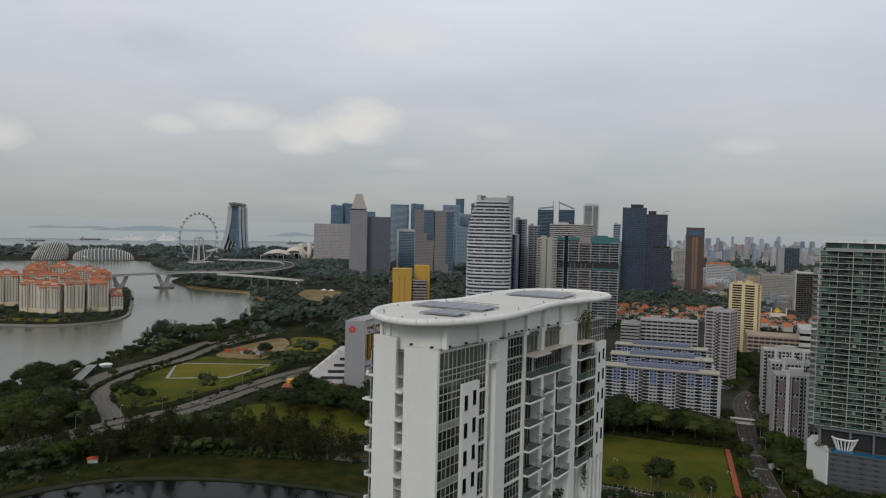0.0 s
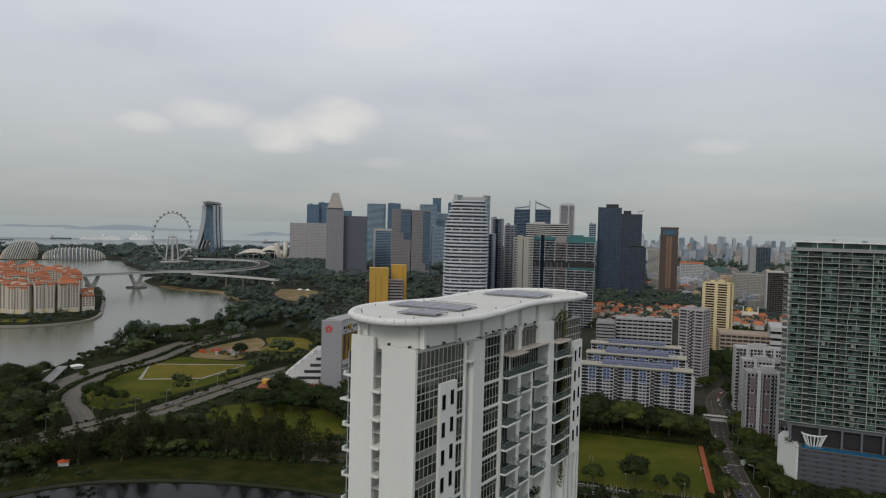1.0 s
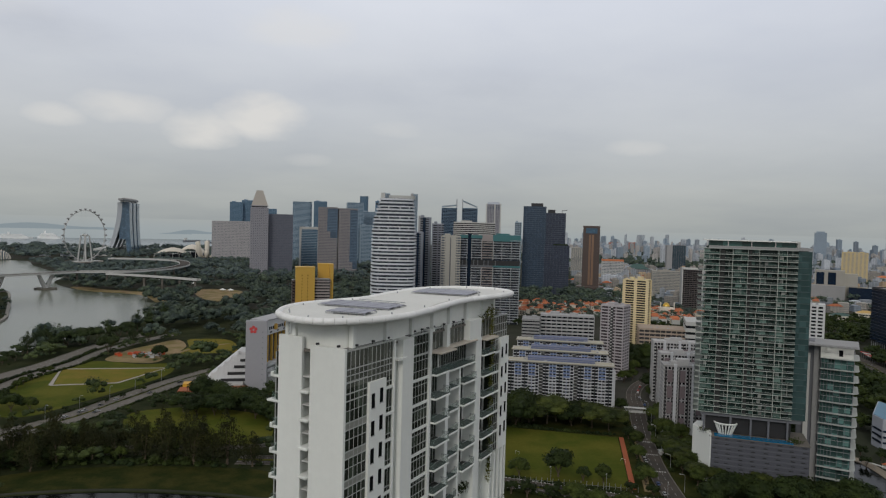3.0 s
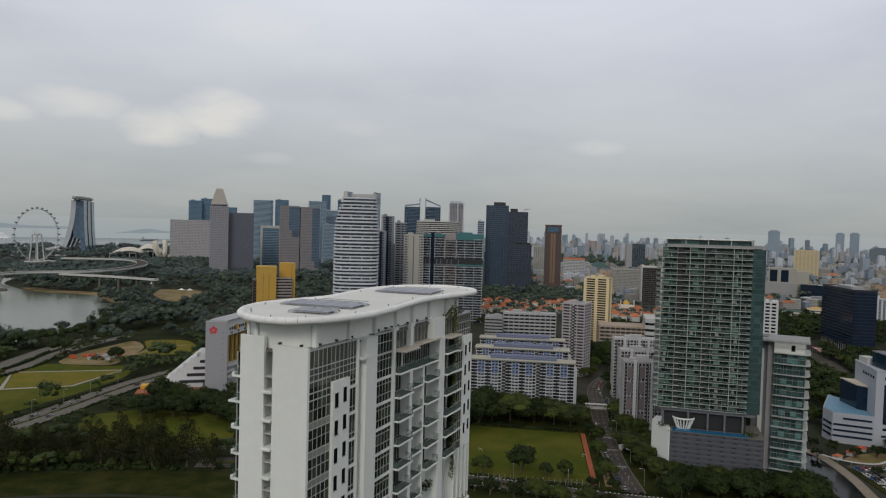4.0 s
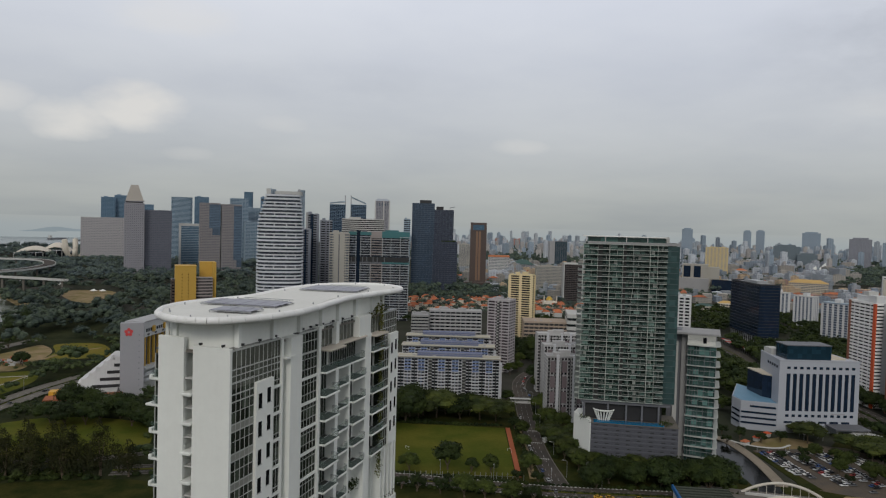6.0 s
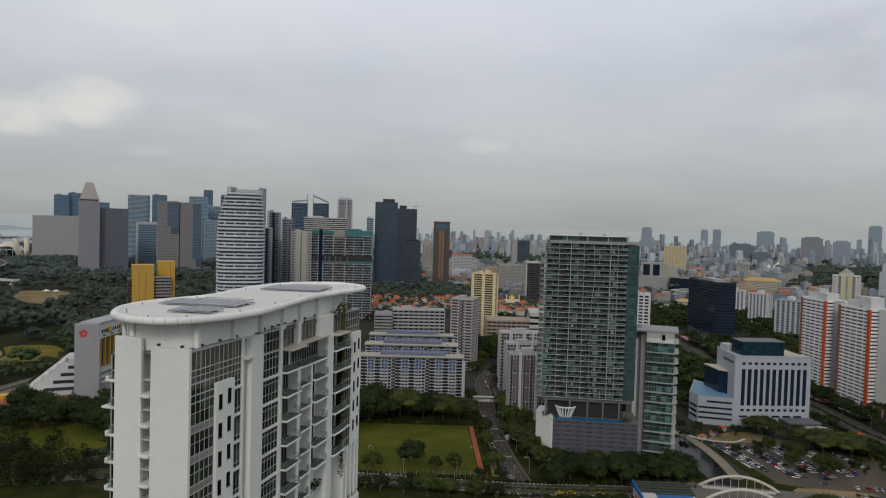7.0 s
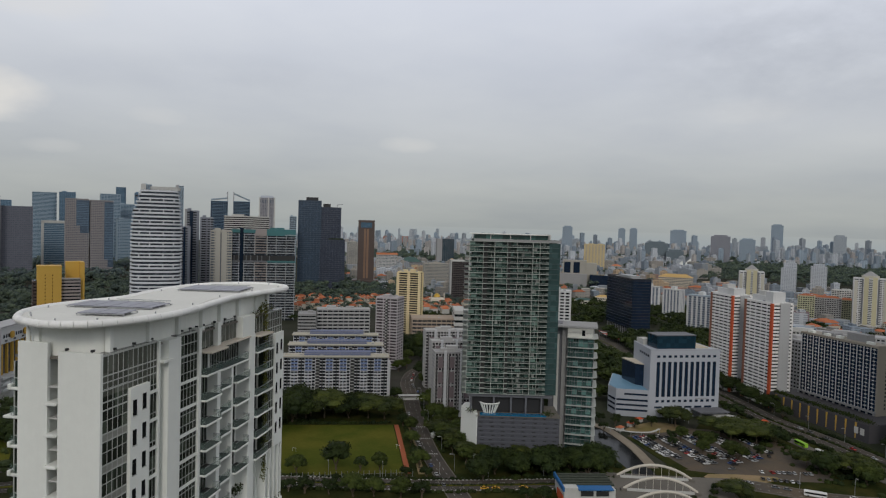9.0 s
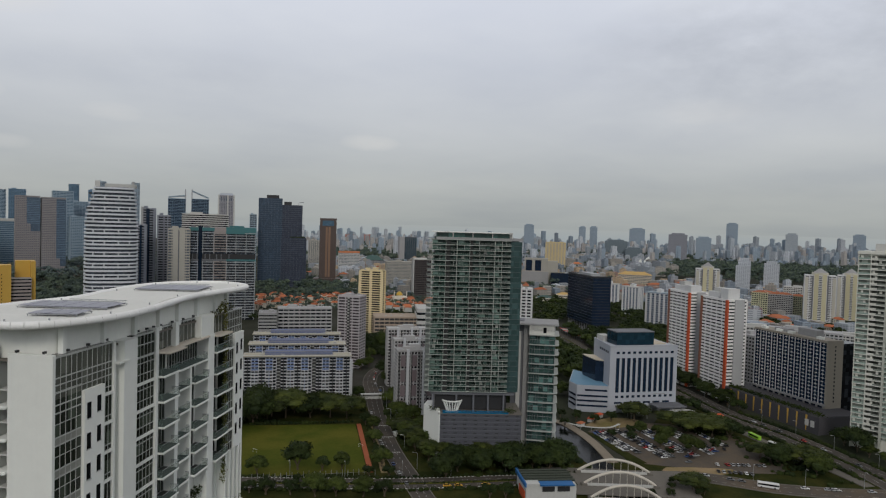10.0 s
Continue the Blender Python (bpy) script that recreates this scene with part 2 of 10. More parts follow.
LEAF_FAR_HAZE = leaf_mat("hazy_woodland_leaves", (0.058, 0.080, 0.069), 1.3, 0.45)

def water_mat(name, colour, rough):
    m = mat(name, colour, rough, 0.15, 0.004, 0.05, per_object=0)
    t = m.node_tree
    ripple = node(t, "ShaderNodeTexNoise", Scale=0.35, Detail=4.0, Roughness=0.6)
    t.links.new(t.nodes.new("ShaderNodeTexCoord").outputs["Object"], ripple.inputs["Vector"])
    rb = node(t, "ShaderNodeBump", Strength=0.25, Distance=0.15)
    t.links.new(ripple.outputs[0], rb.inputs["Height"])
    t.links.new(rb.outputs[0], t.nodes["Principled BSDF"].inputs["Normal"])
    return m


WATER = water_mat("river_water", (0.100, 0.112, 0.072), 0.2)
WATER.node_tree.nodes["Principled BSDF"].inputs["Specular IOR Level"].default_value = 0.35
DARK_WATER = water_mat("still_dark_water", (0.005, 0.006, 0.005), 0.1)
DARK_WATER.node_tree.nodes["Principled BSDF"].inputs["Specular IOR Level"].default_value = 0.07


# ---- building blocks ----
class Geo:
    """Collects vertices and faces for one mesh."""

    def __init__(self):
        self.v, self.f = [], []

    def add(self, verts, faces):
        k = len(self.v)
        self.v += [tuple(p) for p in verts]
        self.f += [tuple(i + k for i in face) for face in faces]
        return self

    def box(self, x0, x1, y0, y1, z0, z1):
        return self.add([(x0, y0, z0), (x1, y0, z0), (x1, y1, z0), (x0, y1, z0), (x0, y0, z1), (x1, y0, z1), (x1, y1, z1), (x0, y1, z1)],
                        [(0, 3, 2, 1), (4, 5, 6, 7), (0, 1, 5, 4), (1, 2, 6, 5), (2, 3, 7, 6), (3, 0, 4, 7)])

    def prism(self, outline, z0, z1, shrink=1.0, middle=None):
        n = len(outline)
        cx, cy = middle or (sum(p[0] for p in outline) / n, sum(p[1] for p in outline) / n)
        top = [(cx + (x - cx) * shrink, cy + (y - cy) * shrink) for x, y in outline]
        return self.add([(x, y, z0) for x, y in outline] + [(x, y, z1) for x, y in top],
                        [tuple(range(n - 1, -1, -1)), tuple(range(n, 2 * n))] + [(i, (i + 1) % n, n + (i + 1) % n, n + i) for i in range(n)])

    def hip(self, x0, x1, y0, y1, z0, z1):
        """A hipped roof over a rectangle."""
        w, d = x1 - x0, y1 - y0
        if w >= d:
            ridge = [(x0 + d / 2, (y0 + y1) / 2, z1), (x1 - d / 2, (y0 + y1) / 2, z1)]
            faces = [(0, 1, 5, 4), (1, 2, 5), (2, 3, 4, 5), (3, 0, 4), (3, 2, 1, 0)]
        else:
            ridge = [((x0 + x1) / 2, y0 + w / 2, z1), ((x0 + x1) / 2, y1 - w / 2, z1)]
            faces = [(0, 1, 4), (1, 2, 5, 4), (2, 3, 5), (3, 0, 4, 5), (3, 2, 1, 0)]
        return self.add([(x0, y0, z0), (x1, y0, z0), (x1, y1, z0), (x0, y1, z0)] + ridge, faces)

    def tube(self, path, radius, sides=6, radius2=None):
        """A round bar along a path, closed at its ends."""
        radius2 = radius if radius2 is None else radius2
        path = [Vector(p) for p in path]
        k, n = len(self.v), len(path)
        for i, p in enumerate(path):
            way = (path[min(i + 1, n - 1)] - path[max(i - 1, 0)]).normalized()
            a = way.orthogonal().normalized() if abs(way.z) > 0.99 else Vector((0, 0, 1)).cross(way).normalized()
            b = way.cross(a)
            r = radius + (radius2 - radius) * i / max(n - 1, 1)
            self.v += [tuple(p + r * (math.cos(2 * math.pi * j / sides) * a + math.sin(2 * math.pi * j / sides) * b)) for j in range(sides)]
        for i in range(n - 1):
            for j in range(sides):
                j2 = (j + 1) % sides
                self.f.append((k + i * sides + j, k + i * sides + j2, k + (i + 1) * sides + j2, k + (i + 1) * sides + j))
        self.f.append(tuple(range(k + sides - 1, k - 1, -1)))
        self.f.append(tuple(range(k + (n - 1) * sides, k + n * sides)))
        return self

    def mesh(self, name, material, smooth=False):
        me = bpy.data.meshes.new(name)
        me.from_pydata(self.v, [], self.f)
        me.materials.append(material)
        if smooth:
            me.shade_smooth()
        me.update()
        return me


def thing(name, label, category, x=0, y=0, z=0, rot=0, group="", kind=""):
    ob = new(name)
    ob.empty_display_size = 1
    ob.matrix_world = pose(x, y, z, 0, 0, rot)
    return tagged(ob, label, category, group, kind)


def part(name, geo, material, parent=None, label="", at=None, smooth=False, kind=""):
    """One mesh object under a thing or under a part."""
    data = geo if isinstance(geo, bpy.types.Mesh) else geo.mesh(name, material, smooth)
    ob = new(name, data)
    ob.parent = parent
    if at is not None:
        ob.matrix_basis = at if isinstance(at, Matrix) else Matrix.Translation(at)
    return tagged(ob, label, kind=kind)


def bevelled(me, width=0.05, segments=1):
    bm = bmesh.new()
    bm.from_mesh(me)
    bmesh.ops.bevel(bm, geom=bm.edges[:], offset=width, segments=segments, affect="EDGES")
    bm.to_mesh(me)
    bm.free()
    return me


def smooth_line(points, steps=6, closed=False):
    """A Catmull-Rom curve through plan points."""
    n = len(points)
    out = []
    for i in range(n if closed else n - 1):
        p = [points[(i + k) % n] if closed else points[min(max(i + k, 0), n - 1)] for k in (-1, 0, 1, 2)]
        for s in range(steps):
            t = s / steps
            out.append(tuple(0.5 * (2 * p[1][c] + (p[2][c] - p[0][c]) * t + (2 * p[0][c] - 5 * p[1][c] + 4 * p[2][c] - p[3][c]) * t * t
                                    + (3 * p[1][c] - p[0][c] - 3 * p[2][c] + p[3][c]) * t ** 3) for c in range(len(points[0]))))
    return out if closed else out + [tuple(points[-1])]


def area2(pts):
    return sum(pts[i - 1][0] * pts[i][1] - pts[i][0] * pts[i - 1][1] for i in range(len(pts)))


def sheet(name, points, z, material, label, category="ground", thick=0.3, curve=5, kind="structure"):
    """A flat piece of ground with a visible thickness, its outline smoothed."""
    pts = smooth_line(points, curve, True) if curve else list(points)
    if area2(pts) < 0:
        pts = pts[::-1]
    ob = new(name, Geo().prism(pts, z - thick, z).mesh(name, material))
    return tagged(ob, label, category, kind=kind)


def offsets(line, off):
    out = []
    for i, p in enumerate(line):
        a, b = line[max(i - 1, 0)], line[min(i + 1, len(line) - 1)]
        dx, dy = b[0] - a[0], b[1] - a[1]
        n = math.hypot(dx, dy) or 1
        out.append((p[0] - dy / n * off, p[1] + dx / n * off))
    return out


def ribbon_geo(line, left, right, z0, z1):
    """A strip between two offsets of a line; z may be one height or one for each point."""
    a, b = offsets(line, left), offsets(line, right)
    n = len(line)
    lo = z0 if isinstance(z0, (list, tuple)) else [z0] * n
    hi = z1 if isinstance(z1, (list, tuple)) else [z1] * n
    g = Geo()
    verts = []
    for i in range(n):
        verts += [(*a[i], lo[i]), (*b[i], lo[i]), (*b[i], hi[i]), (*a[i], hi[i])]
    faces = []
    for i in range(n - 1):
        k = 4 * i
        for j in range(4):
            j2 = (j + 1) % 4
            faces.append((k + j, k + j2, k + 4 + j2, k + 4 + j))
    faces += [(3, 2, 1, 0), (4 * n - 4, 4 * n - 3, 4 * n - 2, 4 * n - 1)]
    return g.add(verts, faces)


def road(name, points, width, label, z=0.16, lanes=2, median=0.0, kerb=CONCRETE, material=ASPHALT, curve=8):
    line = smooth_line(points, curve)
    ob = tagged(new(name, ribbon_geo(line, width / 2, -width / 2, 0.0, z).mesh(name, material)), label, "road", kind="structure")
    for side in (1, -1):
        part("kerb", ribbon_geo(line, side * (width / 2 + 0.5), side * width / 2, 0.0, z + 0.16), kerb, ob)
    if median:
        part("median", ribbon_geo(line, median / 2, -median / 2, z, z + 0.25), GRASS, ob, "planted road median")
    if lanes > 1:
        g = Geo()
        for k in range(1, lanes):
            off = -width / 2 + width * k / lanes
            if abs(off) < median / 2 + 0.3:
                continue
            run = offsets(line, off)
            for i in range(len(run) - 1):
                a, b = Vector(run[i]), Vector(run[i + 1])
                n = max(int((b - a).length / 7), 1)
                for s in range(n):
                    p, q = a.lerp(b, s / n), a.lerp(b, (s + 0.45) / n)
                    w = (q - p).orthogonal().normalized() * 0.11
                    g.add([(*(p + w), z + 0.02), (*(p - w), z + 0.02), (*(q - w), z + 0.02), (*(q + w), z + 0.02)], [(0, 1, 2, 3)])
        part("lane_marking", g, MARKING, ob, "broken white lane lines", kind="stuff")
    return ob


def oblong(w, d):
    return [(-w / 2, -d / 2), (w / 2, -d / 2), (w / 2, d / 2), (-w / 2, d / 2)]


def oval(w, d, n=40, power=2.0):
    out = []
    for i in range(n):
        c, s = math.cos(2 * math.pi * i / n), math.sin(2 * math.pi * i / n)
        out.append((math.copysign(abs(c) ** (2 / power), c) * w / 2, math.copysign(abs(s) ** (2 / power), s) * d / 2))
    return out


def grown(pts, by):
    cx, cy = sum(p[0] for p in pts) / len(pts), sum(p[1] for p in pts) / len(pts)
    out = []
    for x, y in pts:
        n = math.hypot(x - cx, y - cy) or 1
        out.append((x + (x - cx) / n * by * 1.3, y + (y - cy) / n * by * 1.3))
    return out


def roof_kit(parent, w, d, h, wall, rooms=2, seed=1, parapet=1.1):
    """Parapet, roof deck, lift houses and small plant on a flat roof."""
    rng = random.Random(seed)
    part("roof", Geo().box(-w / 2, w / 2, -d / 2, d / 2, h, h + 0.3), CONCRETE, parent)
    g = Geo()
    for x0, x1, y0, y1 in ((-w / 2 - .3, w / 2 + .3, -d / 2 - .3, -d / 2), (-w / 2 - .3, w / 2 + .3, d / 2, d / 2 + .3), (-w / 2 - .3, -w / 2, -d / 2, d / 2), (w / 2, w / 2 + .3, -d / 2, d / 2)):
        g.box(x0, x1, y0, y1, h - 0.4, h + parapet)
    part("parapet", g, wall, parent)
    for k in range(rooms):
        rw, rd, rh = w * rng.uniform(.16, .3), d * rng.uniform(.3, .55), rng.uniform(2.5, 4.5)
        x, y = rng.uniform(-w / 2 + rw, w / 2 - rw) if w > 3 * rw else 0, rng.uniform(-.1, .1) * d
        part("plant_room", Geo().box(x - rw / 2, x + rw / 2, y - rd / 2, y + rd / 2, h + 0.3, h + rh), wall, parent)
    g = Geo()
    for k in range(5):
        x, y, s = rng.uniform(-.4, .4) * w, rng.uniform(-.4, .4) * d, rng.uniform(.6, 1.4)
        g.box(x - s, x + s, y - s * .7, y + s * .7, h + 0.3, h + 0.3 + s * 1.3)
    part("roof_plant", g, STEEL, parent, kind="stuff")


def joined(me, places, name, parent):
    """Many copies of one small piece as one part."""
    verts = [v.co.copy() for v in me.vertices]
    faces = [tuple(p.vertices) for p in me.polygons]
    g = Geo()
    for m in places:
        g.add([m @ v for v in verts], faces)
    return part(name, g, me.materials[0], parent, kind="stuff")


def tower(name, label, x, y, w, d, h, rot, floors, wall, glass, band=0.45, proud=0.35, bays=0, pier=0.8, pier_out=0.45, category="building",
          outline=None, rooms=2, base=0.0, seed=1, piers_all=True, pier_mat=None, band_mat=None, z=0.0, top=True, shell=None):
    """A storeyed block: a glazed core, one spandrel ring a storey, and upright piers between the bays."""
    ob = shell or thing(name, label, category, x, y, z, rot)
    pts = outline or oblong(w, d)
    part("glazing", Geo().prism(pts, 0, h), glass, ob, smooth=False)
    step = (h - base) / floors
    if base:
        part("podium", Geo().prism(grown(pts, proud + 0.2), 0, base), wall, ob)
    ring = Geo().prism(grown(pts, proud) if outline else oblong(w + 2 * proud, d + 2 * proud), 0, step * band).mesh("spandrel", band_mat or wall)
    far_off = math.hypot(x, y) > 600      # there the storeys are too fine to tell apart
    heights = [base + k * step - step * band * (0.5 if k else 0) for k in range(floors + 1)]
    if far_off:
        joined(ring, [Matrix.Translation((0, 0, q)) for q in heights], "banding", ob)
    else:
        for q in heights:
            part("spandrel", ring, wall, ob, at=(0, 0, q))
    if bays and not outline:
        side = max(1, round(bays * d / w))
        rod = Geo().box(-pier / 2, pier / 2, -pier_out, pier_out, 0, h - base).mesh("pier", pier_mat or wall)
        spots = [(-w / 2 + w * k / bays, s * d / 2, 0) for k in range(bays + 1) for s in ((-1, 1) if piers_all else (-1,))]
        spots += [(s * w / 2, -d / 2 + d * k / side, 90) for k in range(1, side) for s in (-1, 1)]
        if far_off:
            joined(rod, [pose(px, py, base, 0, 0, turn) for px, py, turn in spots], "upright_grid", ob)
        else:
            for px, py, turn in spots:
                part("pier", rod, wall, ob, at=pose(px, py, base, 0, 0, turn))
    if top:
        roof_kit(ob, w * (0.9 if outline else 1), d * (0.7 if outline else 1), h, wall, rooms, seed) if not outline else \
            part("roof", Geo().prism(grown(pts, proud), h, h + 1.2), wall, ob)
    return ob


# ---- ground, water, roads ----
def disc(r, n=96):
    return [(r * math.cos(2 * math.pi * i / n), r * math.sin(2 * math.pi * i / n)) for i in range(n)]


tagged(new("ground", Geo().prism(disc(4850), -3, 0).mesh("ground", EARTH)), "dull green and grey city ground reaching the horizon", "ground", kind="structure")

# a plain ring over sea and land, far haze put into its glow, where the ground ends
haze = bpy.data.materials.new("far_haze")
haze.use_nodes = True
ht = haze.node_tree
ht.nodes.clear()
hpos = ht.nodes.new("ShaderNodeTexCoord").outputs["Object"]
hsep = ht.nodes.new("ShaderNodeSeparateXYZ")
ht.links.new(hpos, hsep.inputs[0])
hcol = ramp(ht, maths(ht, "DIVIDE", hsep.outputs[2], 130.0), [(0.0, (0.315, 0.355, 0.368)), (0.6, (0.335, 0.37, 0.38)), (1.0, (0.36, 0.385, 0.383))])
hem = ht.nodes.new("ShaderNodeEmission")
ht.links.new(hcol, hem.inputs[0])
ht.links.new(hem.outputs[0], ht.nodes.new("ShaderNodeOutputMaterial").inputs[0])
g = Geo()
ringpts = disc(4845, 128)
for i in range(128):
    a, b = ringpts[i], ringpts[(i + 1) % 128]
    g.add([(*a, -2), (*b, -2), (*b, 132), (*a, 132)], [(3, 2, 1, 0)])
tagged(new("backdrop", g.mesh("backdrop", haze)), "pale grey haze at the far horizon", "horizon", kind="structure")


def polar(azimuth, d):
    return (d * math.sin(radians(azimuth)), d * math.cos(radians(azimuth)))


sea_line = [polar(a, 4842) for a in range(-75, 3, 3)] + [polar(0, 3500), polar(-6, 3150), polar(-12, 3250), polar(-17, 3330), polar(-26, 3450), polar(-34, 3400), polar(-48, 3000), polar(-75, 2500)]
SEA = water_mat("sea_water", (0.20, 0.235, 0.245), 0.25)
sheet("water_sea", sea_line, 0.08, SEA, "calm grey sea under an overcast sky", "sea", curve=0)
BAY = [(-700, 300), (-400, 480), (-345, 560), (-331, 620), (-334, 659), (-329, 690), (-326, 740), (-318, 790), (-296, 850), (-275, 916), (-278, 984), (-282, 1064), (-284, 1120), (-296, 1172), (-326, 1196), (-341, 1260),
       (-382, 1312), (-470, 1352), (-534, 1420), (-600, 1530), (-645, 1692), (-840, 2010), (-987, 2222), (-1323, 2065), (-1800, 1700), (-1500, 700)]
sheet("water_bay", BAY, 0.08, WATER, "calm grey-green river basin", "river", curve=4)
PENINSULA = [(-1000, 1080), (-860, 1190), (-713, 1290), (-610, 1330), (-530, 1180), (-480, 1066), (-443, 973), (-441, 910), (-485, 868), (-538, 862), (-600, 868), (-760, 905)]
sheet("ground_peninsula", PENINSULA, 2.0, ROUGH_GRASS, "green promontory with a stone sea wall", "ground", 2.0)
SEA_STONE = mat("pale_sea_wall_stone", (0.25, 0.235, 0.21), 0.9, 0.2, 0.05, 0.8)
pen_line = smooth_line(PENINSULA, 5, True)
tagged(new("sea_wall", ribbon_geo(pen_line + pen_line[:1], 1.5, -2.5, 0.0, 2.4).mesh("sea_wall", SEA_STONE)), "pale stone sea wall round the promontory", "wall", kind="structure")
POND = [(-330, 150), (-250, 280), (-205, 338), (-176, 359), (-143, 365), (-103, 364), (-63, 356), (-37, 345), (-10, 320), (20, 270), (30, 150), (-100, 60)]
sheet("water_basin", POND, 0.08, DARK_WATER, "dark still river water below the park", "river", curve=5)
bank = smooth_line(POND[1:9], 6)
tagged(new("bank", ribbon_geo(bank, 0.9, -0.5, 0.0, 0.4).mesh("bank", ROUGH_GRASS)), "low grassy river bank", "bank", kind="structure")

sheet("ground_park", [(-470, 330), (-372, 560), (-362, 740), (-330, 860), (-290, 985), (-280, 1110), (0, 1110), (20, 900), (20, 640), (50, 480), (60, 360), (-30, 372), (-120, 385), (-200, 360), (-260, 270)], 0.05, ROUGH_GRASS, "rough park grass under the trees", "ground", curve=0)
sheet("ground_estate", [(40, 300), (60, 480), (110, 500), (250, 470), (290, 420), (300, 300), (420, 380), (470, 360), (430, 210), (300, 200), (160, 250)], 0.05, BANK_GRASS, "rough verge grass between the city roads", "ground", curve=0)
LAWNS = []


def lawn(name, pts, z, m, label):
    LAWNS.append(smooth_line(pts, 4, True))
    return sheet(name, pts, z, m, label, "lawn")


lawn("lawn_track", [(-262, 556), (-266, 632), (-257, 686), (-232, 700), (-190, 686), (-164, 688), (-155, 644), (-172, 592), (-198, 538), (-215, 508), (-240, 512)], 0.10, GRASS, "open mown lawn inside a road bend")
sheet("lawn_pitch", [(-236, 602), (-252, 662), (-166, 665), (-190, 610)], 0.16, DRY_GRASS, "dry yellowish practice pitch", "lawn", curve=0)
pitch = [(-238, 600), (-254, 664), (-164, 668), (-188, 608)]
tagged(new("pavement_pitch", ribbon_geo(pitch + pitch[:1], 1.6, -1.6, 0, 0.22).mesh("pavement_pitch", PAVING)), "pale path round a pitch", "path", kind="structure")
lawn("lawn_building_site", [(-231, 708), (-225, 757), (-208, 793), (-191, 825), (-171, 781), (-175, 721), (-181, 694), (-205, 694)], 0.13, SAND, "bare sandy ground of a works yard")
lawn("lawn_meadow", [(-168, 740), (-168, 780), (-178, 824), (-156, 832), (-133, 824), (-118, 788), (-112, 750), (-136, 742)], 0.10, DRY_GRASS, "yellow-green meadow beside the works yard")
tagged(new("pavement_meadow", ribbon_geo(smooth_line([(-172, 740), (-160, 772), (-146, 786), (-128, 800)], 5), 2.2, -2.2, 0, 0.2).mesh("pavement_meadow", SAND)), "sandy track across the meadow", "path", kind="structure")
lawn("lawn_park", [(-151, 506), (-128, 526), (-93, 524), (-56, 503), (-46, 470), (-52, 440), (-94, 443), (-129, 450)], 0.10, GRASS, "park lawn among trees")
lawn("lawn_riverside", [(-225, 342), (-204, 372), (-171, 396), (-124, 403), (-77, 399), (-41, 390), (-20, 362), (-36, 353), (-63, 361), (-103, 369), (-143, 370), (-178, 364)], 0.10, BANK_GRASS, "worn green and brown grass strip along the river")
sheet("lawn_shore", [(-304, 1182), (-345, 1268), (-388, 1318), (-474, 1358), (-530, 1425), (-505, 1432), (-450, 1388), (-370, 1348), (-318, 1272), (-282, 1198)], 0.12, SAND, "bare sandy shore of the bay", "ground")
lawn("lawn_sandy", [(-290, 1395), (-246, 1425), (-200, 1385), (-175, 1240), (-215, 1215), (-255, 1270)], 0.12, SAND, "bare sandy clearing in the woods")
FIELD = [(90, 372), (112, 468), (184, 440), (155, 352)]
LAWNS.append(FIELD)
sheet("lawn_field", FIELD, 0.10, GRASS, "school playing field of mown grass", "lawn", curve=0)
tagged(new("pavement_track", ribbon_geo([(156.5, 350), (186.5, 440)], 1.5, -1.5, 0, 0.16).mesh("pavement_track", RED_TRACK)), "red running track beside the field", "running track", kind="structure")
tagged(new("pavement_verge", ribbon_geo([(163, 346), (192, 430)], 1.8, -1.8, 0, 0.14).mesh("pavement_verge", SAND)), "sandy path beside the road", "path", kind="structure")

road("road_expressway", [(-330, 440), (-300, 500), (-291, 540), (-296, 580), (-291, 632), (-277, 684), (-268, 749), (-258, 800), (-228, 880)], 15, "grey expressway bending along the bay", lanes=4, material=CONCRETE, z=0.140)
road("road_expressway_ramp", [(-216, 456), (-232, 486), (-250, 512), (-266, 540), (-272, 580), (-268, 632), (-252, 690), (-246, 750), (-232, 800), (-205, 860)], 13, "curved expressway slip road", lanes=3, material=CONCRETE, z=0.165)
road("road_avenue", [(-300, 345), (-255, 400), (-237, 431), (-213, 464), (-187, 500), (-164, 556), (-140, 615), (-110, 665), (-40, 740)], 23, "straight avenue with traffic through the park", lanes=4, median=1.6, material=CONCRETE, z=0.190)
road("road_park_path", [(-150, 436), (-110, 436), (-70, 432), (-30, 440), (10, 450)], 5, "narrow service road in the park", lanes=1, z=0.215)
road("road_north", [(163, 290), (170, 321), (183, 378), (203, 442), (228, 510), (247, 560), (272, 598), (310, 630), (400, 690)], 11, "street with parked cars beside the field", lanes=3, z=0.240)
road("road_cross", [(-60, 410), (20, 398), (89, 364), (145, 336), (179, 321), (226, 304), (262, 288), (300, 276)], 14, "dual carriageway with hedged median", lanes=4, median=2.0, z=0.265)
road("road_east", [(300, 276), (325, 262), (352, 230), (394, 201), (470, 160)], 15, "road with buses beside the car park", lanes=4, material=CAR_PARK, z=0.290)
road("road_expressway_east", [(640, 900), (570, 689), (549, 636), (507, 550), (490, 480), (482, 423), (455, 350), (444, 290), (419, 215), (380, 140)], 20, "grey expressway lined with trees", lanes=5, median=1.2, material=ASPHALT, z=0.315)
road("road_service", [(436, 352), (422, 304), (415, 276), (409, 246), (400, 212)], 6.5, "narrow service road with waiting buses", lanes=2, material=CONCRETE, z=0.340)
sheet("pavement_carpark", [(324, 360), (366, 366), (390, 350), (412, 305), (400, 262), (374, 246), (345, 262), (311, 294)], 0.14, CAR_PARK, "asphalt surface of an open car park", "car park", curve=0)
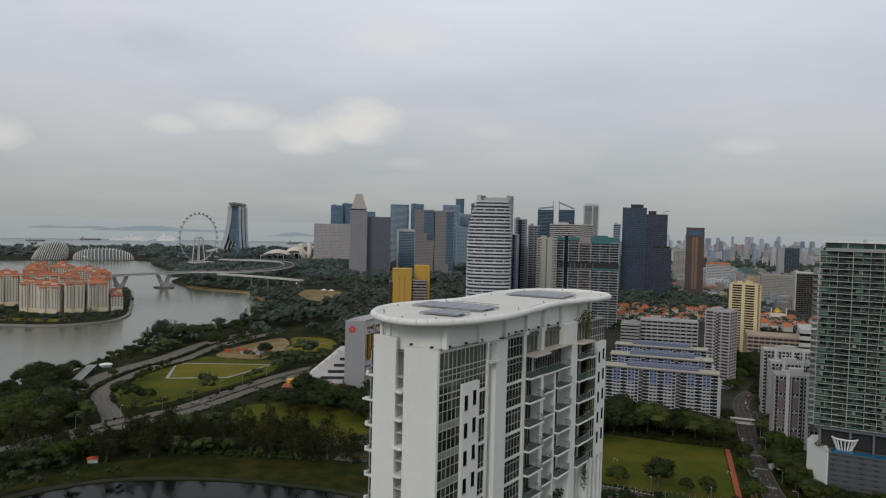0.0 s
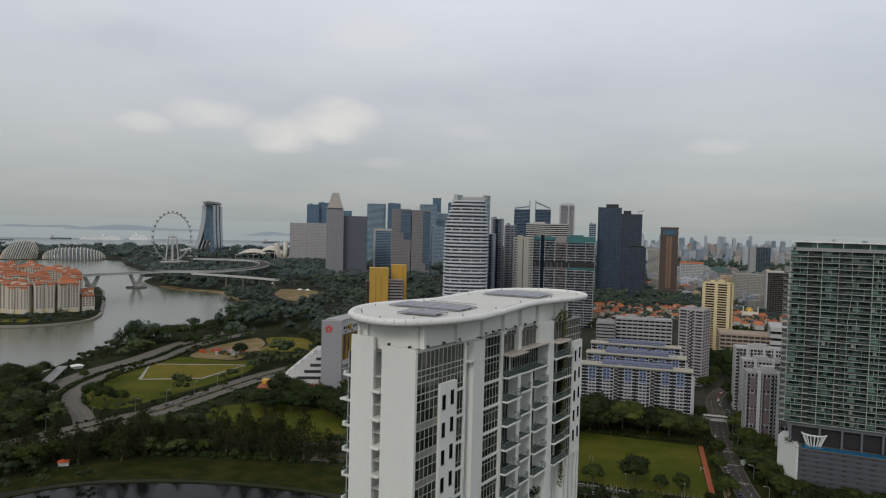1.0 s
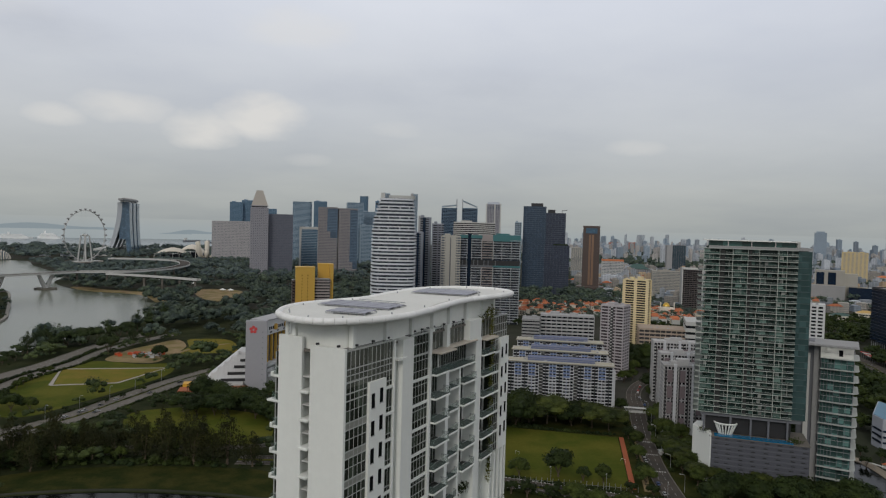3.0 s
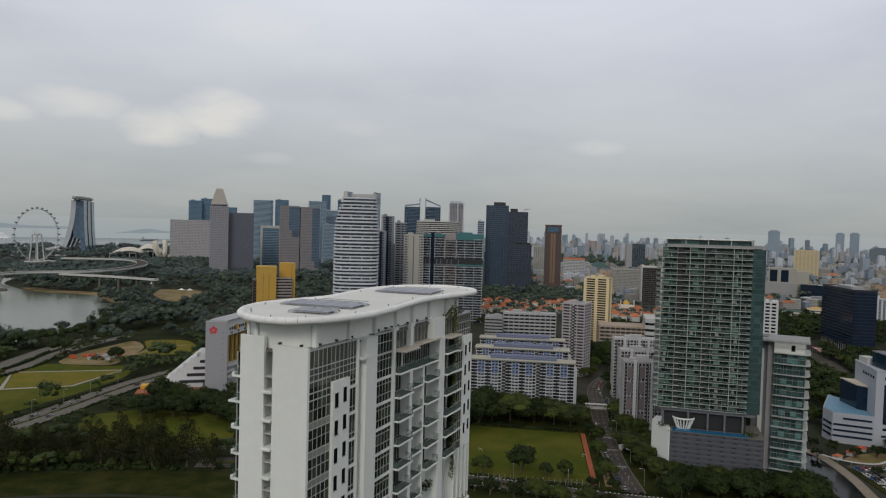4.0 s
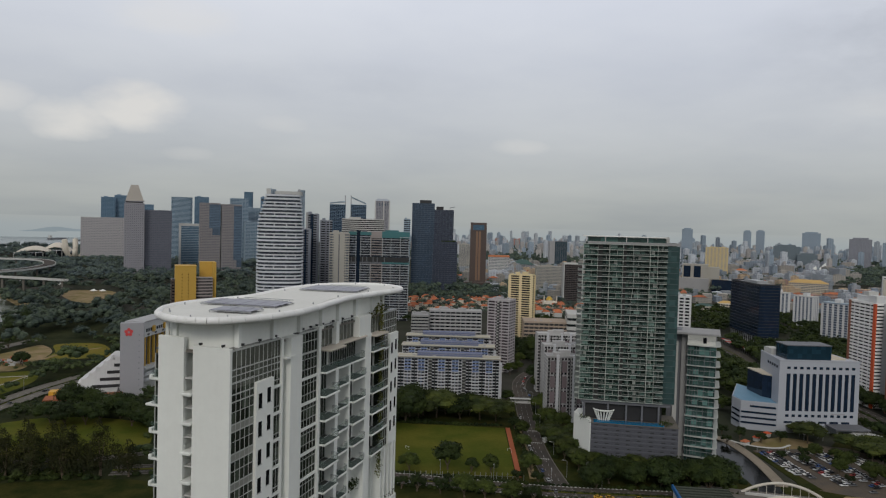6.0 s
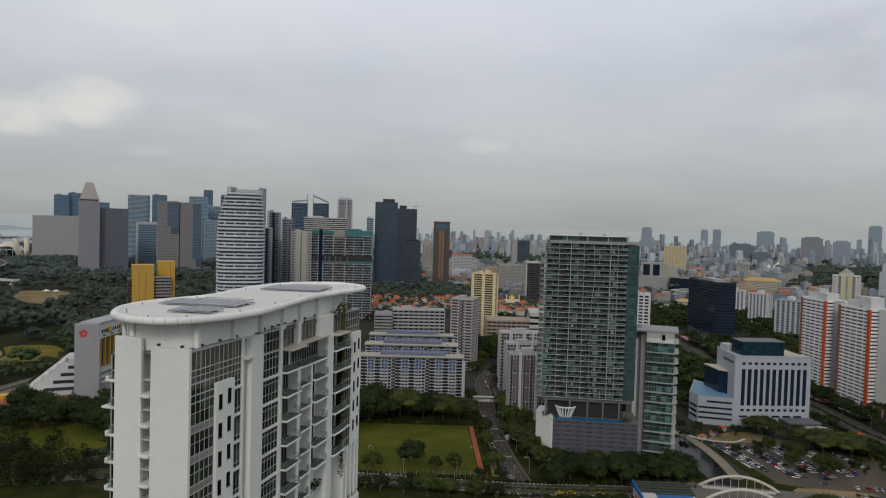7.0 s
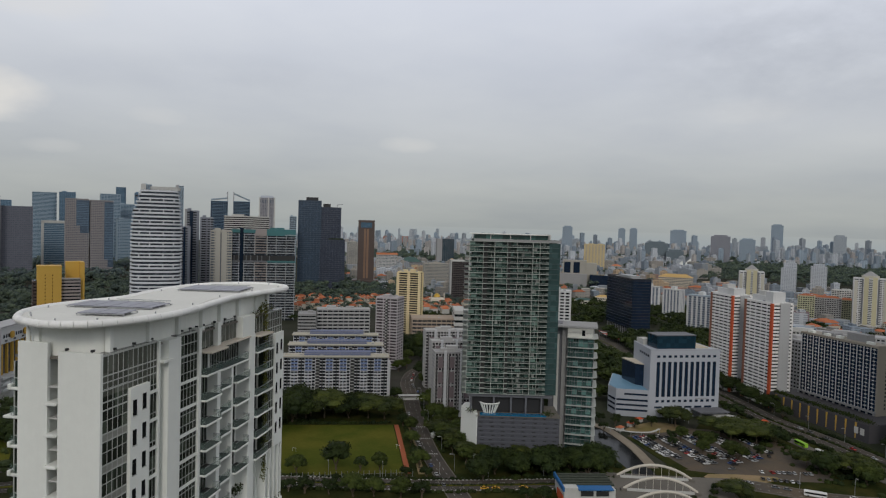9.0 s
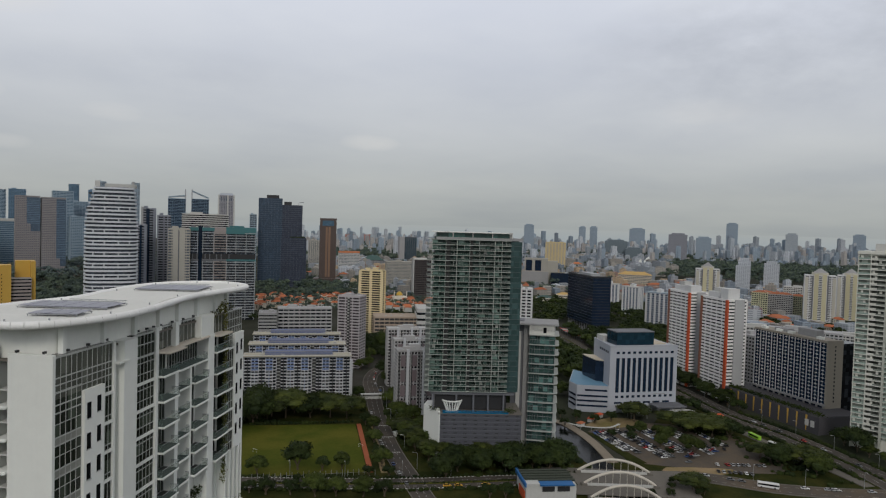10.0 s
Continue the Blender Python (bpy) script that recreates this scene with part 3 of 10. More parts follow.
sheet("water_canal", [(330, 520), (310, 440), (297, 400), (300, 378), (284, 325), (276, 300), (258, 262), (240, 230), (252, 225), (272, 262), (293, 305), (310, 345), (318, 380), (312, 410), (330, 450), (350, 520)], 0.08, DARK_WATER, "narrow dark canal", "canal", curve=3)
for side, w in ((1, 1.0),):
    canal_path = smooth_line([(352, 520), (332, 452), (316, 412), (322, 380), (313, 342), (296, 303)], 6)
    tagged(new("pavement_canal", ribbon_geo(canal_path, 1.5, -5.0, 0, 0.5).mesh("pavement_canal", WORN_PAVING)), "pale promenade along the canal", "path", kind="structure")

sheet("lawn_canal", [(321, 357), (308, 308), (303, 300), (313, 294), (318, 320), (328, 352)], 0.3, BANK_GRASS, "green grass strip between promenade and car park", "lawn", curve=0)
sheet("ground_worksite", [(332, 372), (362, 380), (378, 366), (366, 356), (340, 360)], 0.16, SAND, "bare brown soil at the head of the car park", "ground", curve=2)
sheet("ground_verge", [(318, 284), (345, 270), (352, 262), (332, 262), (312, 276)], 0.2, SAND, "worn sandy verge at the junction", "ground", curve=2)
LAWNS.append([(-236, 436), (-213, 464), (-187, 500), (-164, 556), (-145, 605), (-122, 597), (-146, 536), (-164, 488), (-188, 446), (-214, 418)])   # tree-free strip on the camera side, so the avenue shows
LAWNS.append([(-178, 694), (-150, 700), (-122, 760), (-122, 830), (-170, 840), (-195, 800)])   # kept free of trees so the works yard shows from the camera
LAWNS.append([(-255, 1270), (-215, 1215), (-175, 1240), (-165, 1120), (-225, 1120)])   # kept free of trees so the sandy clearing shows from the camera
LAWNS.append([(497, 500), (520, 560), (548, 630), (570, 690), (550, 695), (525, 635), (500, 565), (478, 505)])   # tree-free strip on the camera side, so the expressway shows
BUILT = []          # plan circles that keep trees off buildings and out of some sight lines
ROADS = []
for ob in [o for o in scene.objects if o.name.startswith("road_")]:
    pts = [v.co for v in ob.data.vertices]
    ROADS += [((p.x + q.x) / 2, (p.y + q.y) / 2, (p - q).length / 2) for p, q in zip(pts[0::4], pts[1::4])]


# ---- the city ----
def built(x, y, r):
    BUILT.append((x, y, r))


GLASS_GREY = glass_mat("grey_haze_glass", (0.095, 0.11, 0.135), 0.3, 0.15, 0.3)


CREAM_GREY = mat("cream_grey_render", (0.40, 0.385, 0.34), 0.8, 0.08, 0.05, 0.8)


def T(name, label, x, y, w, d, h, rot, floors, wall, glass, **k):
    built(x, y, max(w, d) * 0.62)
    # far towers swap dark glass for paler, haze put into its colour
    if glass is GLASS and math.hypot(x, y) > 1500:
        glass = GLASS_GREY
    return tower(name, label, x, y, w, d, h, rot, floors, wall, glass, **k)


# downtown skyline
MAUVE_TAN = mat("mauve_tan_granite", (0.37, 0.34, 0.30), 0.7, 0.08, 0.04, 0.8)
MAUVE_PALE = mat("pale_mauve_granite", (0.385, 0.37, 0.375), 0.7, 0.08, 0.04, 0.8)
T("hotel_slab", "broad mauve-grey hotel slab with fine uprights", -379, 2380, 122, 40, 133, 7, 26, MAUVE_PALE, GLASS, band=0.62, bays=28, pier=2.6, rooms=0)
T("office_tower", "dark mauve office block with fine bands", -177, 1880, 62, 45, 156, 14, 36, MAUVE_DARK, GLASS, band=0.55, bays=14, pier=1.0, rooms=0)
obelisk = T("office_tower", "tall mauve granite tower with a pyramid crown", -226, 1850, 42, 42, 172, 8, 40, MAUVE, GLASS, band=0.6, bays=9, pier=2.8, rooms=0, top=False)
SLATE_BLUE = glass_mat("slate_glass", (0.075, 0.105, 0.145), 0.25, 0.1, 0.3)
part("crown", Geo().box(-19, 19, -19, 19, 172, 176), BLACK, obelisk)
part("crown", Geo().prism(oblong(44, 44), 176, 178), MAUVE, obelisk)
part("crown", Geo().prism(oblong(41, 41), 178, 217, 0.4), MAUVE_TAN, obelisk, "tapered stone crown")
T("office_tower", "blue glass office tower", -402, 2620, 44, 40, 203, 6, 46, BLUE_CLAD, GLASS_BLUE, band=0.4, bays=8, pier=0.8)
T("office_tower", "blue glass office tower with stepped top", -362, 2640, 46, 40, 211, 6, 48, BLUE_CLAD, GLASS_BLUE, band=0.4, bays=8, pier=0.8)
T("office_tower", "blue-grey office tower behind the crowned tower", -276, 2500, 60, 40, 180, 6, 42, BLUE_CLAD, GLASS_BLUE, band=0.4, bays=8, pier=0.8)
frame_block = T("office_tower", "pale framed office block with grey glass", -107, 2054, 52, 36, 122, 3, 26, PALE_BLUE, GLASS_BLUE, band=0.35, rooms=1)
for x in (-26, 26):
    part("frame_edge", Geo().box(x - 3, x + 3, -19.5, 18, 0, 124), OFF_WHITE, frame_block)
part("frame_edge", Geo().box(-29, 29, -19.5, 18, 118, 124.5), OFF_WHITE, frame_block)
GRANITE_WARM = mat("warm_grey_granite", (0.245, 0.225, 0.225), 0.7, 0.08, 0.04, 0.8)
for x0, h, cut, low, label in ((-50, 178, -2, 116, "warm grey granite office tower with blue glass upper corner"), (2, 176, 5, 36, "warm grey granite office tower with a blue glass side")):
    tw = T("office_tower", label, x0, 1856, 48, 44, h, 4, 44, GRANITE_WARM, GLASS, band=0.6, bays=12, pier=1.0, rooms=0)
    part("glass_corner", Geo().box(cut, 24.9, -22.9, 22.8, low, h - 3), SLATE_BLUE, tw)
    step = h / 44
    row = Geo().box(cut - 0.1, 25.1, -23.1, 22.9, 0, 0.9).mesh("floor_line", BLUE_CLAD)
    joined(row, [Matrix.Translation((0, 0, low + q * step)) for q in range(int((h - 3 - low) / step))], "floor_lines", tw)
    part("glass_corner", Geo().box(cut + 8, 24.9, -22.9, 22.8, low - 18, low), SLATE_BLUE, tw)
T("office_tower", "light glass tower with a slanted top", 26, 2300, 52, 40, 205, 4, 48, PALE_BLUE, GLASS_BLUE, band=0.5, bays=6, pier=1.2, rooms=0)
T("office_tower", "pale blue glass tower with rounded corners", -157, 2500, 66, 50, 208, 0, 50, PALE_BLUE, GLASS_BLUE, outline=oval(66, 50, 28, 5), band=0.5)
T("office_tower", "deep blue glass slab tower", -101, 2698, 48, 40, 217, 0, 50, BLUE_CLAD, GLASS_BLUE, band=0.4, bays=8, pier=0.8)
T("office_tower", "slender blue glass tower with domed top", 73, 3049, 37, 36, 255, 0, 56, BLUE_CLAD, GLASS_BLUE, outline=oval(37, 36, 24, 3), band=0.4)
T("office_tower", "light glass tower with sloped crown", 70, 2400, 50, 40, 178, 5, 44, PALE_BLUE, GLASS_BLUE, band=0.5, bays=6, pier=1.2)
T("office_tower", "pale blue glass office block", 64, 2250, 40, 40, 132, 5, 30, PALE_BLUE, GLASS_BLUE, band=0.5, bays=8, pier=1.0)
T("office_tower", "pale stepped tower behind the rounded tower", 150, 2696, 29, 30, 256, -3, 60, PALE_BLUE, GLASS, band=0.5, bays=4, pier=1.0)
T("office_tower", "pale slim tower behind the rounded tower", 258, 2688, 27, 30, 256, -5, 60, PALE_BLUE, GLASS, band=0.5, bays=4, pier=1.0)
T("office_tower", "blue far tower behind the rounded tower", 128, 2800, 30, 30, 228, -3, 56, BLUE_CLAD, GLASS_BLUE, band=0.5, bays=4, pier=1.0)
SHAFT_GREY = mat("blue_grey_render", (0.20, 0.215, 0.25), 0.8, 0.08, 0.05, 0.8, streak=0.1)
for label, x, y, w, h, n, shafts in (("blue-grey residential tower with a tall dark lift core", 115, 1022, 18, 150, 44, ((-9.3, -6.5, GREY), (-3, 1.5, GLASS_NAVY), (6, 9.3, SHAFT_GREY))), ("grey twin residential tower with fine balconies", 133, 1008, 17, 141, 42, ((-8.8, -6.8, SHAFT_GREY), (-1, 1.2, MAUVE_DARK), (4, 5.2, SHAFT_GREY))),
                                     ("dark grey residential block beside the rounded tower", 100, 980, 16, 128, 38, ((-8.3, -5, MAUVE_DARK), (0, 2.6, GLASS_NAVY), (5.2, 8.3, SHAFT_GREY)))):
    rs_t = T("residential_tower", label, x, y, w, 22, h, -8, n, SHAFT_GREY, GLASS, band=0.5)
    for x0, x1, m in shafts:
        part("shaft", Geo().box(x0, x1, -11.9, 11.4, 0, h + (3 if m is GREY else 0.5)), m, rs_t)
slab_ = T("slab_block", "cream slab block with two blank shafts", 149, 982, 27, 20, 124, -10, 34, CREAM_GREY, GLASS_GREY, band=0.45, bays=6, pier=0.6)
for x0, x1, h in ((-8, -1.2, 127), (0.4, 7.5, 126)):
    part("blank_shaft", Geo().box(x0, x1, -11.4, 10.5, 0, h), CREAM_GREY, slab_)
# dark strip between the shafts, the slot's shade put into its colour
part("dark_slot", Geo().box(-1.2, 0.4, -10.9, 10, 0, 122), DARK_GREY, slab_)
T("office_tower", "white striped slab behind the teal-capped block", 240, 1290, 78, 30, 146, -12, 40, OFF_WHITE, GLASS, band=0.5)
fin_tower = T("office_tower", "tall pale tower with fine uprights and a glazed crown", 481, 2250, 46, 40, 212, -12, 48, MAUVE, GLASS_GREY, band=0.3, bays=9, pier=2.8, rooms=0)
part("crown", Geo().box(-23.4, 23.4, -20.4, 20.4, 196, 206), SLATE_BLUE, fin_tower)
part("crown", Geo().prism(oblong(44, 38), 212, 220, 0.8), COOL_GREY, fin_tower)
for x in (-23, 4, 23):
    part("corner_fin", Geo().box(x - 2.2, x + 2.2, -21.6, -19, 0, 214), OFF_WHITE, fin_tower)
T("office_tower", "pale narrow slab behind the dark twin tower", 350, 1390, 13, 30, 149, -14, 36, PALE_BLUE, GLASS, band=0.5, bays=3)
for px, h, rot in ((287, 188, -8), (346, 189, -10)):
    g_t = T("office_tower", "navy glass tower with a slanted steel blade crown", px, 1940, 43, 40, h, rot, 48, BLUE_CLAD, GLASS_NAVY, band=0.25, bays=8, pier=0.5, rooms=0)
    s = 1 if px == 287 else -1
    part("blade", Geo().box(s * 21 - 1.2, s * 21 + 1.2, -20, 20, 0, h + 26), STEEL, g_t)
    z1 = h + (11 if s > 0 else 23)
    part("sail", Geo().add([(-s * 21, -20, h + 6), (s * 20, -20, z1), (s * 20, 20, z1), (-s * 21, 20, h + 6), (-s * 21, -20, h + 3), (s * 20, -20, z1 - 3), (s * 20, 20, z1 - 3), (-s * 21, 20, h + 3)],
                           [(0, 1, 2, 3), (7, 6, 5, 4), (0, 4, 5, 1), (1, 5, 6, 2), (2, 6, 7, 3), (3, 7, 4, 0)]), PALE_BLUE, g_t)



# ---- the white tower with the curved roof ----
BALUSTRADE = mat("green_tinted_glass", (0.20, 0.30, 0.27), 0.05, 0.05, per_object=0)
BALUSTRADE.node_tree.nodes["Principled BSDF"].inputs["Alpha"].default_value = 0.14
PENT = mat("penthouse_render", (0.80, 0.81, 0.76), 0.8, 0.06, 0.08, 1.0, streak=0.08)
RIM = mat("white_rim_panel", (0.80, 0.80, 0.78), 0.6, 0.06, 0.2, 2.0)
MULLION = mat("pale_mullion", (0.42, 0.43, 0.41), 0.5, 0.06, 0.1, 2.0)
CANOPY = mat("tan_canopy", (0.50, 0.45, 0.38), 0.7, 0.08, 0.1, 1.0)
SOLAR = glass_mat("solar_cells", (0.19, 0.19, 0.24), 0.3, 0.12, 0.5, (1.0, 0.6, 1.0))
TOWER_GLASS = glass_mat("tower_glass", (0.027, 0.033, 0.025), 0.12, 0.6, 0.16, (0.9, 0.9, 0.606))
SPANDREL_GLASS = mat("spandrel_panel", (0.225, 0.23, 0.205), 0.4, 0.1, 0.2, 1.0)
PARAPET_GLASS = glass_mat("parapet_glass", (0.088, 0.093, 0.078), 0.2, 0.25, 0.35, (0.9, 0.9, 0.606))
DECKING = mat("dark_balcony_deck", (0.045, 0.048, 0.045), 0.8, 0.1, 0.2, 2.0)
CREEPER = leaf_mat("creeper_leaves", (0.06, 0.07, 0.02))

TOP, PITCH, STOREYS = 119.6, 3.32, 35
near = thing("apartment_tower", "white apartment tower with a flowing overhanging roof and balconies", "building", 0, 77, 0, 54)
built(18, 105, 34)
levels = [TOP - PITCH * k for k in range(STOREYS)]

# walls
part("end_wall", bevelled(Geo().box(-0.35, 0.1, 0.0, 4.9, 0, 125.9).mesh("end_wall", WHITE), 0.03), WHITE, near)
part("end_wall", bevelled(Geo().box(-0.35, 0.1, 6.1, 9.6, 0, 126.75).mesh("end_wall", WHITE), 0.03), WHITE, near)
part("core_wall", Geo().box(1.6, 19.5, 1.2, 10.2, 0, 125.0), WHITE, near)
part("core_wall", Geo().box(19.5, 39.9, 1.5, 10.2, 0, 125.0), WHITE, near)
part("core_wall", Geo().box(39.9, 46.6, 1.2, 10.2, 0, 125.0), WHITE, near)
part("core_wall", Geo().box(6.4, 46.0, 10.2, 13.2, 0, 125.0), WHITE, near)
part("end_return", Geo().box(0.1, 1.6, 0.35, 4.8, 0, 125.2), WHITE, near)
part("end_return", Geo().box(0.1, 1.6, 6.3, 9.5, 0, 125.2), WHITE, near)
part("terrace", Geo().box(0.0, 46.4, 0.3, 10.2, 125.0, 125.25), CONCRETE, near)
part("terrace", Geo().box(6.4, 46.0, 10.2, 13.2, 125.0, 125.25), CONCRETE, near)
for u0, u1, out, top, deep in ((9.85, 10.25, -0.15, 125.6, 1.3), (11.3, 14.05, -0.55, 125.5, 1.3), (18.85, 19.55, -0.25, 125.9, 3.0), (24.0, 24.9, -0.2, 119.2, 3.0), (28.2, 28.75, -0.2, 119.2, 3.0),
                               (33.2, 35.2, -0.5, 122.75, 3.0), (10.25, 11.3, 0.7, 125.0, 1.3)):
    part("pier", bevelled(Geo().box(u0, u1, out, deep, 0, top).mesh("pier", WHITE), 0.03), WHITE, near)
part("pier", Geo().box(24.0, 24.9, -0.15, 1.2, 122.7, 125.9), WHITE, near)
part("parapet_block", bevelled(Geo().box(30.8, 34.9, -0.5, 0.9, 122.75, 125.8).mesh("parapet_block", WHITE), 0.03), WHITE, near)


def curtain(u0, u1, z0, z1, deep=0.12, bay=0.8, glass=TOWER_GLASS, rails=()):
    """A glazed strip of the long face, with its mullions and rails."""
    pane = part("curtain_glass", Geo().box(u0, u1, deep, 1.25, z0, z1), glass, near)
    n = max(1, round((u1 - u0) / bay))
    g = Geo()
    for k in range(n + 1):
        x = u0 + (u1 - u0) * k / n
        g.box(x - 0.024, x + 0.024, deep - 0.06, deep + 0.02, z0, z1)
    part("mullion_grid", g, MULLION, pane)
    for z, h in rails:
        part("transom", Geo().box(u0, u1, deep - 0.08, deep + 0.03, z, z + h), MULLION, pane)
    return pane


# the corner curtain wall and its glazed parapet
lines = [r for z in levels[:14] for r in ((z + 0.22, 0.13), (z + 1.05, 0.13), (z + 2.45, 0.05))]
curtain(0.12, 4.4, 0, 121.3, rails=lines)
for u0, u1 in ((0.12, 4.4), (4.4, 7.95), (7.95, 9.85)):
    curtain(u0, u1, 121.3, 125.7, bay=0.8 if u0 < 7 else 0.65, glass=PARAPET_GLASS, rails=((121.9, .1), (122.7, .1), (123.4, .12), (125.5, .2)))
for z in levels[1:14]:
    part("spandrel_glass", Geo().box(0.1, 4.4, 0.09, 0.14, z + 0.3, z + 1.05), SPANDREL_GLASS, near)
curtain(7.95, 9.85, 0, 121.3, bay=0.65, rails=[(z + 1.0, 0.08) for z in levels[:14]])
slab_s = Geo().box(7.9, 9.95, -0.12, 0.3, -0.32, 0.0).mesh("floor_edge", WHITE)
# the white panel with slit windows, at both ends of the face
GARDEN_LOW, GARDEN_TOP = levels[8] - 0.9, levels[5] - 0.3
for u0, u1, first in ((4.4, 7.95, 121.3), (43.3, 46.7, 121.5)):
    if u0 < 10:
        panel = part("white_panel", Geo().box(u0, u1, -0.28, 1.25, 0, first), WHITE, near)
    else:
        panel = part("white_panel", Geo().box(u0, u1, -0.28, 1.25, GARDEN_TOP, first), WHITE, near)
        part("white_panel", Geo().box(40.2, u1, -0.28, 1.25, 0, GARDEN_LOW), WHITE, near)
        part("garden_slab", Geo().box(39.9, 46.9, -0.45, 1.25, GARDEN_LOW, GARDEN_LOW + 1.0), WHITE, near, "white planter wall of the sky garden")
        for fu in (40.5, 42.1, 43.8, 45.4, 46.5):
            part("garden_fin", Geo().box(fu - 0.2, fu + 0.2, -0.28, 1.25, GARDEN_LOW + 1.0, GARDEN_TOP), WHITE, near)
    s = (u1 - u0) / 3.5
    frame_me = Geo().box(-0.34 * s, 0.34 * s, -0.05, 0.05, 0, 1.75).mesh("slit_window", GLASS)
    sill_me = Geo().box(-0.4 * s, 0.4 * s, -0.1, 0.04, -0.1, 0.0).mesh("sill", MULLION)
    for z in levels[:14]:
        if u0 > 10 and GARDEN_LOW - 1.5 < z < GARDEN_TOP + 2.2:
            continue
        for du, dz in ((0.75, -1.45), (2.5, -1.1)):
            w = part("slit_window", frame_me, GLASS, panel, at=(u0 + du * s, -0.26, z + dz))
            part("sill", sill_me, MULLION, panel, at=(u0 + du * s, -0.28, z + dz))
# second and third curtain walls
curtain(14.05, 18.85, 0, 125.6, deep=0.05, bay=0.8, rails=[(z + h, 0.07) for z in levels[:14] for h in (0.95, 2.3)] + [(122.6, 0.25), (124.2, .1), (125.4, .2)])
curtain(40.2, 43.3, GARDEN_TOP, 119.4, deep=0.05, bay=0.8, rails=[(z + h, 0.07) for z in levels[:6] for h in (0.95,)])
curtain(40.2, 46.7, 119.7, 125.3, deep=0.2, bay=0.9, glass=PARAPET_GLASS, rails=((121.2, .1), (122.5, .12), (123.8, .1), (125.1, .2)))
part("corner_glass", Geo().box(46.6, 46.75, 0.2, 9, 119.7, 125.3), PARAPET_GLASS, near)
slab_m = Geo().box(14.05, 18.85, -0.14, 0.3, -0.35, 0.0).mesh("floor_edge", WHITE)
slab_r = Geo().box(40.1, 43.3, -0.14, 0.3, -0.3, 0.0).mesh("floor_edge", WHITE)
for z in levels:
    part("floor_edge", slab_m, WHITE, near, at=(0, 0, z))
    part("floor_edge", slab_s, WHITE, near, at=(0, 0, z + 0.45))
    if z > GARDEN_TOP + 1:
        part("floor_edge", slab_r, WHITE, near, at=(0, 0, z - 0.2))


def balcony_mesh(u0, u1, out):
    slab = Geo().box(u0, u1, -out, 1.3, -0.26, 0.0)
    deck = Geo().box(u0 + 0.12, u1 - 0.12, -out + 0.12, 1.25, 0.004, 0.03)
    rail = Geo().box(u0 + 0.06, u1 - 0.06, -out + 0.05, -out + 0.08, 0.05, 1.0)
    rail.box(u1 - 0.09, u1 - 0.06, -out + 0.08, 0.2, 0.05, 1.0)
    rail.box(u0 + 0.06, u0 + 0.09, -out + 0.08, 0.2, 0.05, 1.0)
    bar = Geo().box(u0 + 0.03, u1 - 0.03, -out + 0.03, -out + 0.1, 1.0, 1.05)
    bar.box(u1 - 0.11, u1 - 0.04, -out + 0.1, 0.2, 1.0, 1.05)
    return bevelled(slab.mesh("slab", WHITE), 0.04), deck.mesh("deck", DECKING), rail.mesh("balustrade", BALUSTRADE), bar.mesh("handrail", STEEL)


def balconies(u0, u1, out, rows, recess=1.35, bay=0.75, door_share=1.0):
    meshes = balcony_mesh(u0, u1, out)
    ud = u0 + (u1 - u0) * door_share
    door = Geo().box(u0, ud, recess - 0.05, recess + 0.12, 0.05, PITCH - 0.35).mesh("glass_door", TOWER_GLASS)
    g = Geo()
    n = max(2, round((ud - u0) / bay))
    for k in range(n + 1):
        x = u0 + (ud - u0) * k / n
        g.box(x - 0.03, x + 0.03, recess - 0.12, recess, 0.05, PITCH - 0.35)
    frames = g.mesh("door_frame", MULLION)
    for z in rows:
        slab = part("balcony", meshes[0], WHITE, near, at=(0, 0, z))
        part("deck", meshes[1], DECKING, slab)
        part("balustrade", meshes[2], BALUSTRADE, slab)
        part("handrail", meshes[3], STEEL, slab)
        part("glass_door", door, TOWER_GLASS, slab)
        part("door_frame", frames, MULLION, slab)


low = levels[:15]
balconies(19.6, 23.9, 1.0, low)
balconies(25.0, 28.1, 0.35, [z + 0.2 for z in low[1:]], door_share=0.62)
balconies(28.8, 33.1, 0.8, [z + 0.4 for z in low[1:6]], door_share=0.8)
balconies(24.9, 33.1, 0.5, [119.3])
balconies(35.3, 39.6, 0.95, [z + 0.3 for z in low[:6]] + [z + 0.3 for z in low[9:]])
curtain(19.6, 33.1, 122.8, 125.7, deep=0.55, bay=1.1, glass=PARAPET_GLASS, rails=((125.5, .2),))
curtain(35.3, 39.8, 122.3, 125.5, deep=0.55, bay=1.0, glass=PARAPET_GLASS, rails=((125.3, .2),))
part("canopy", bevelled(Geo().box(19.6, 24.2, -1.7, 0.6, 122.45, 122.7).mesh("canopy", CANOPY), 0.04), CANOPY, near, "tan rain canopy")
part("canopy", bevelled(Geo().box(24.2, 33.1, -0.8, 0.6, 122.5, 122.75).mesh("canopy", CANOPY), 0.04), CANOPY, near, "tan rain canopy")
part("canopy", bevelled(Geo().box(35.2, 39.9, -1.4, 0.6, 122.2, 122.45).mesh("canopy", CANOPY), 0.04), CANOPY, near, "tan rain canopy")
part("ledge", Geo().box(10.1, 12.2, -0.7, 0.8, 123.0, 123.25), WHITE, near)
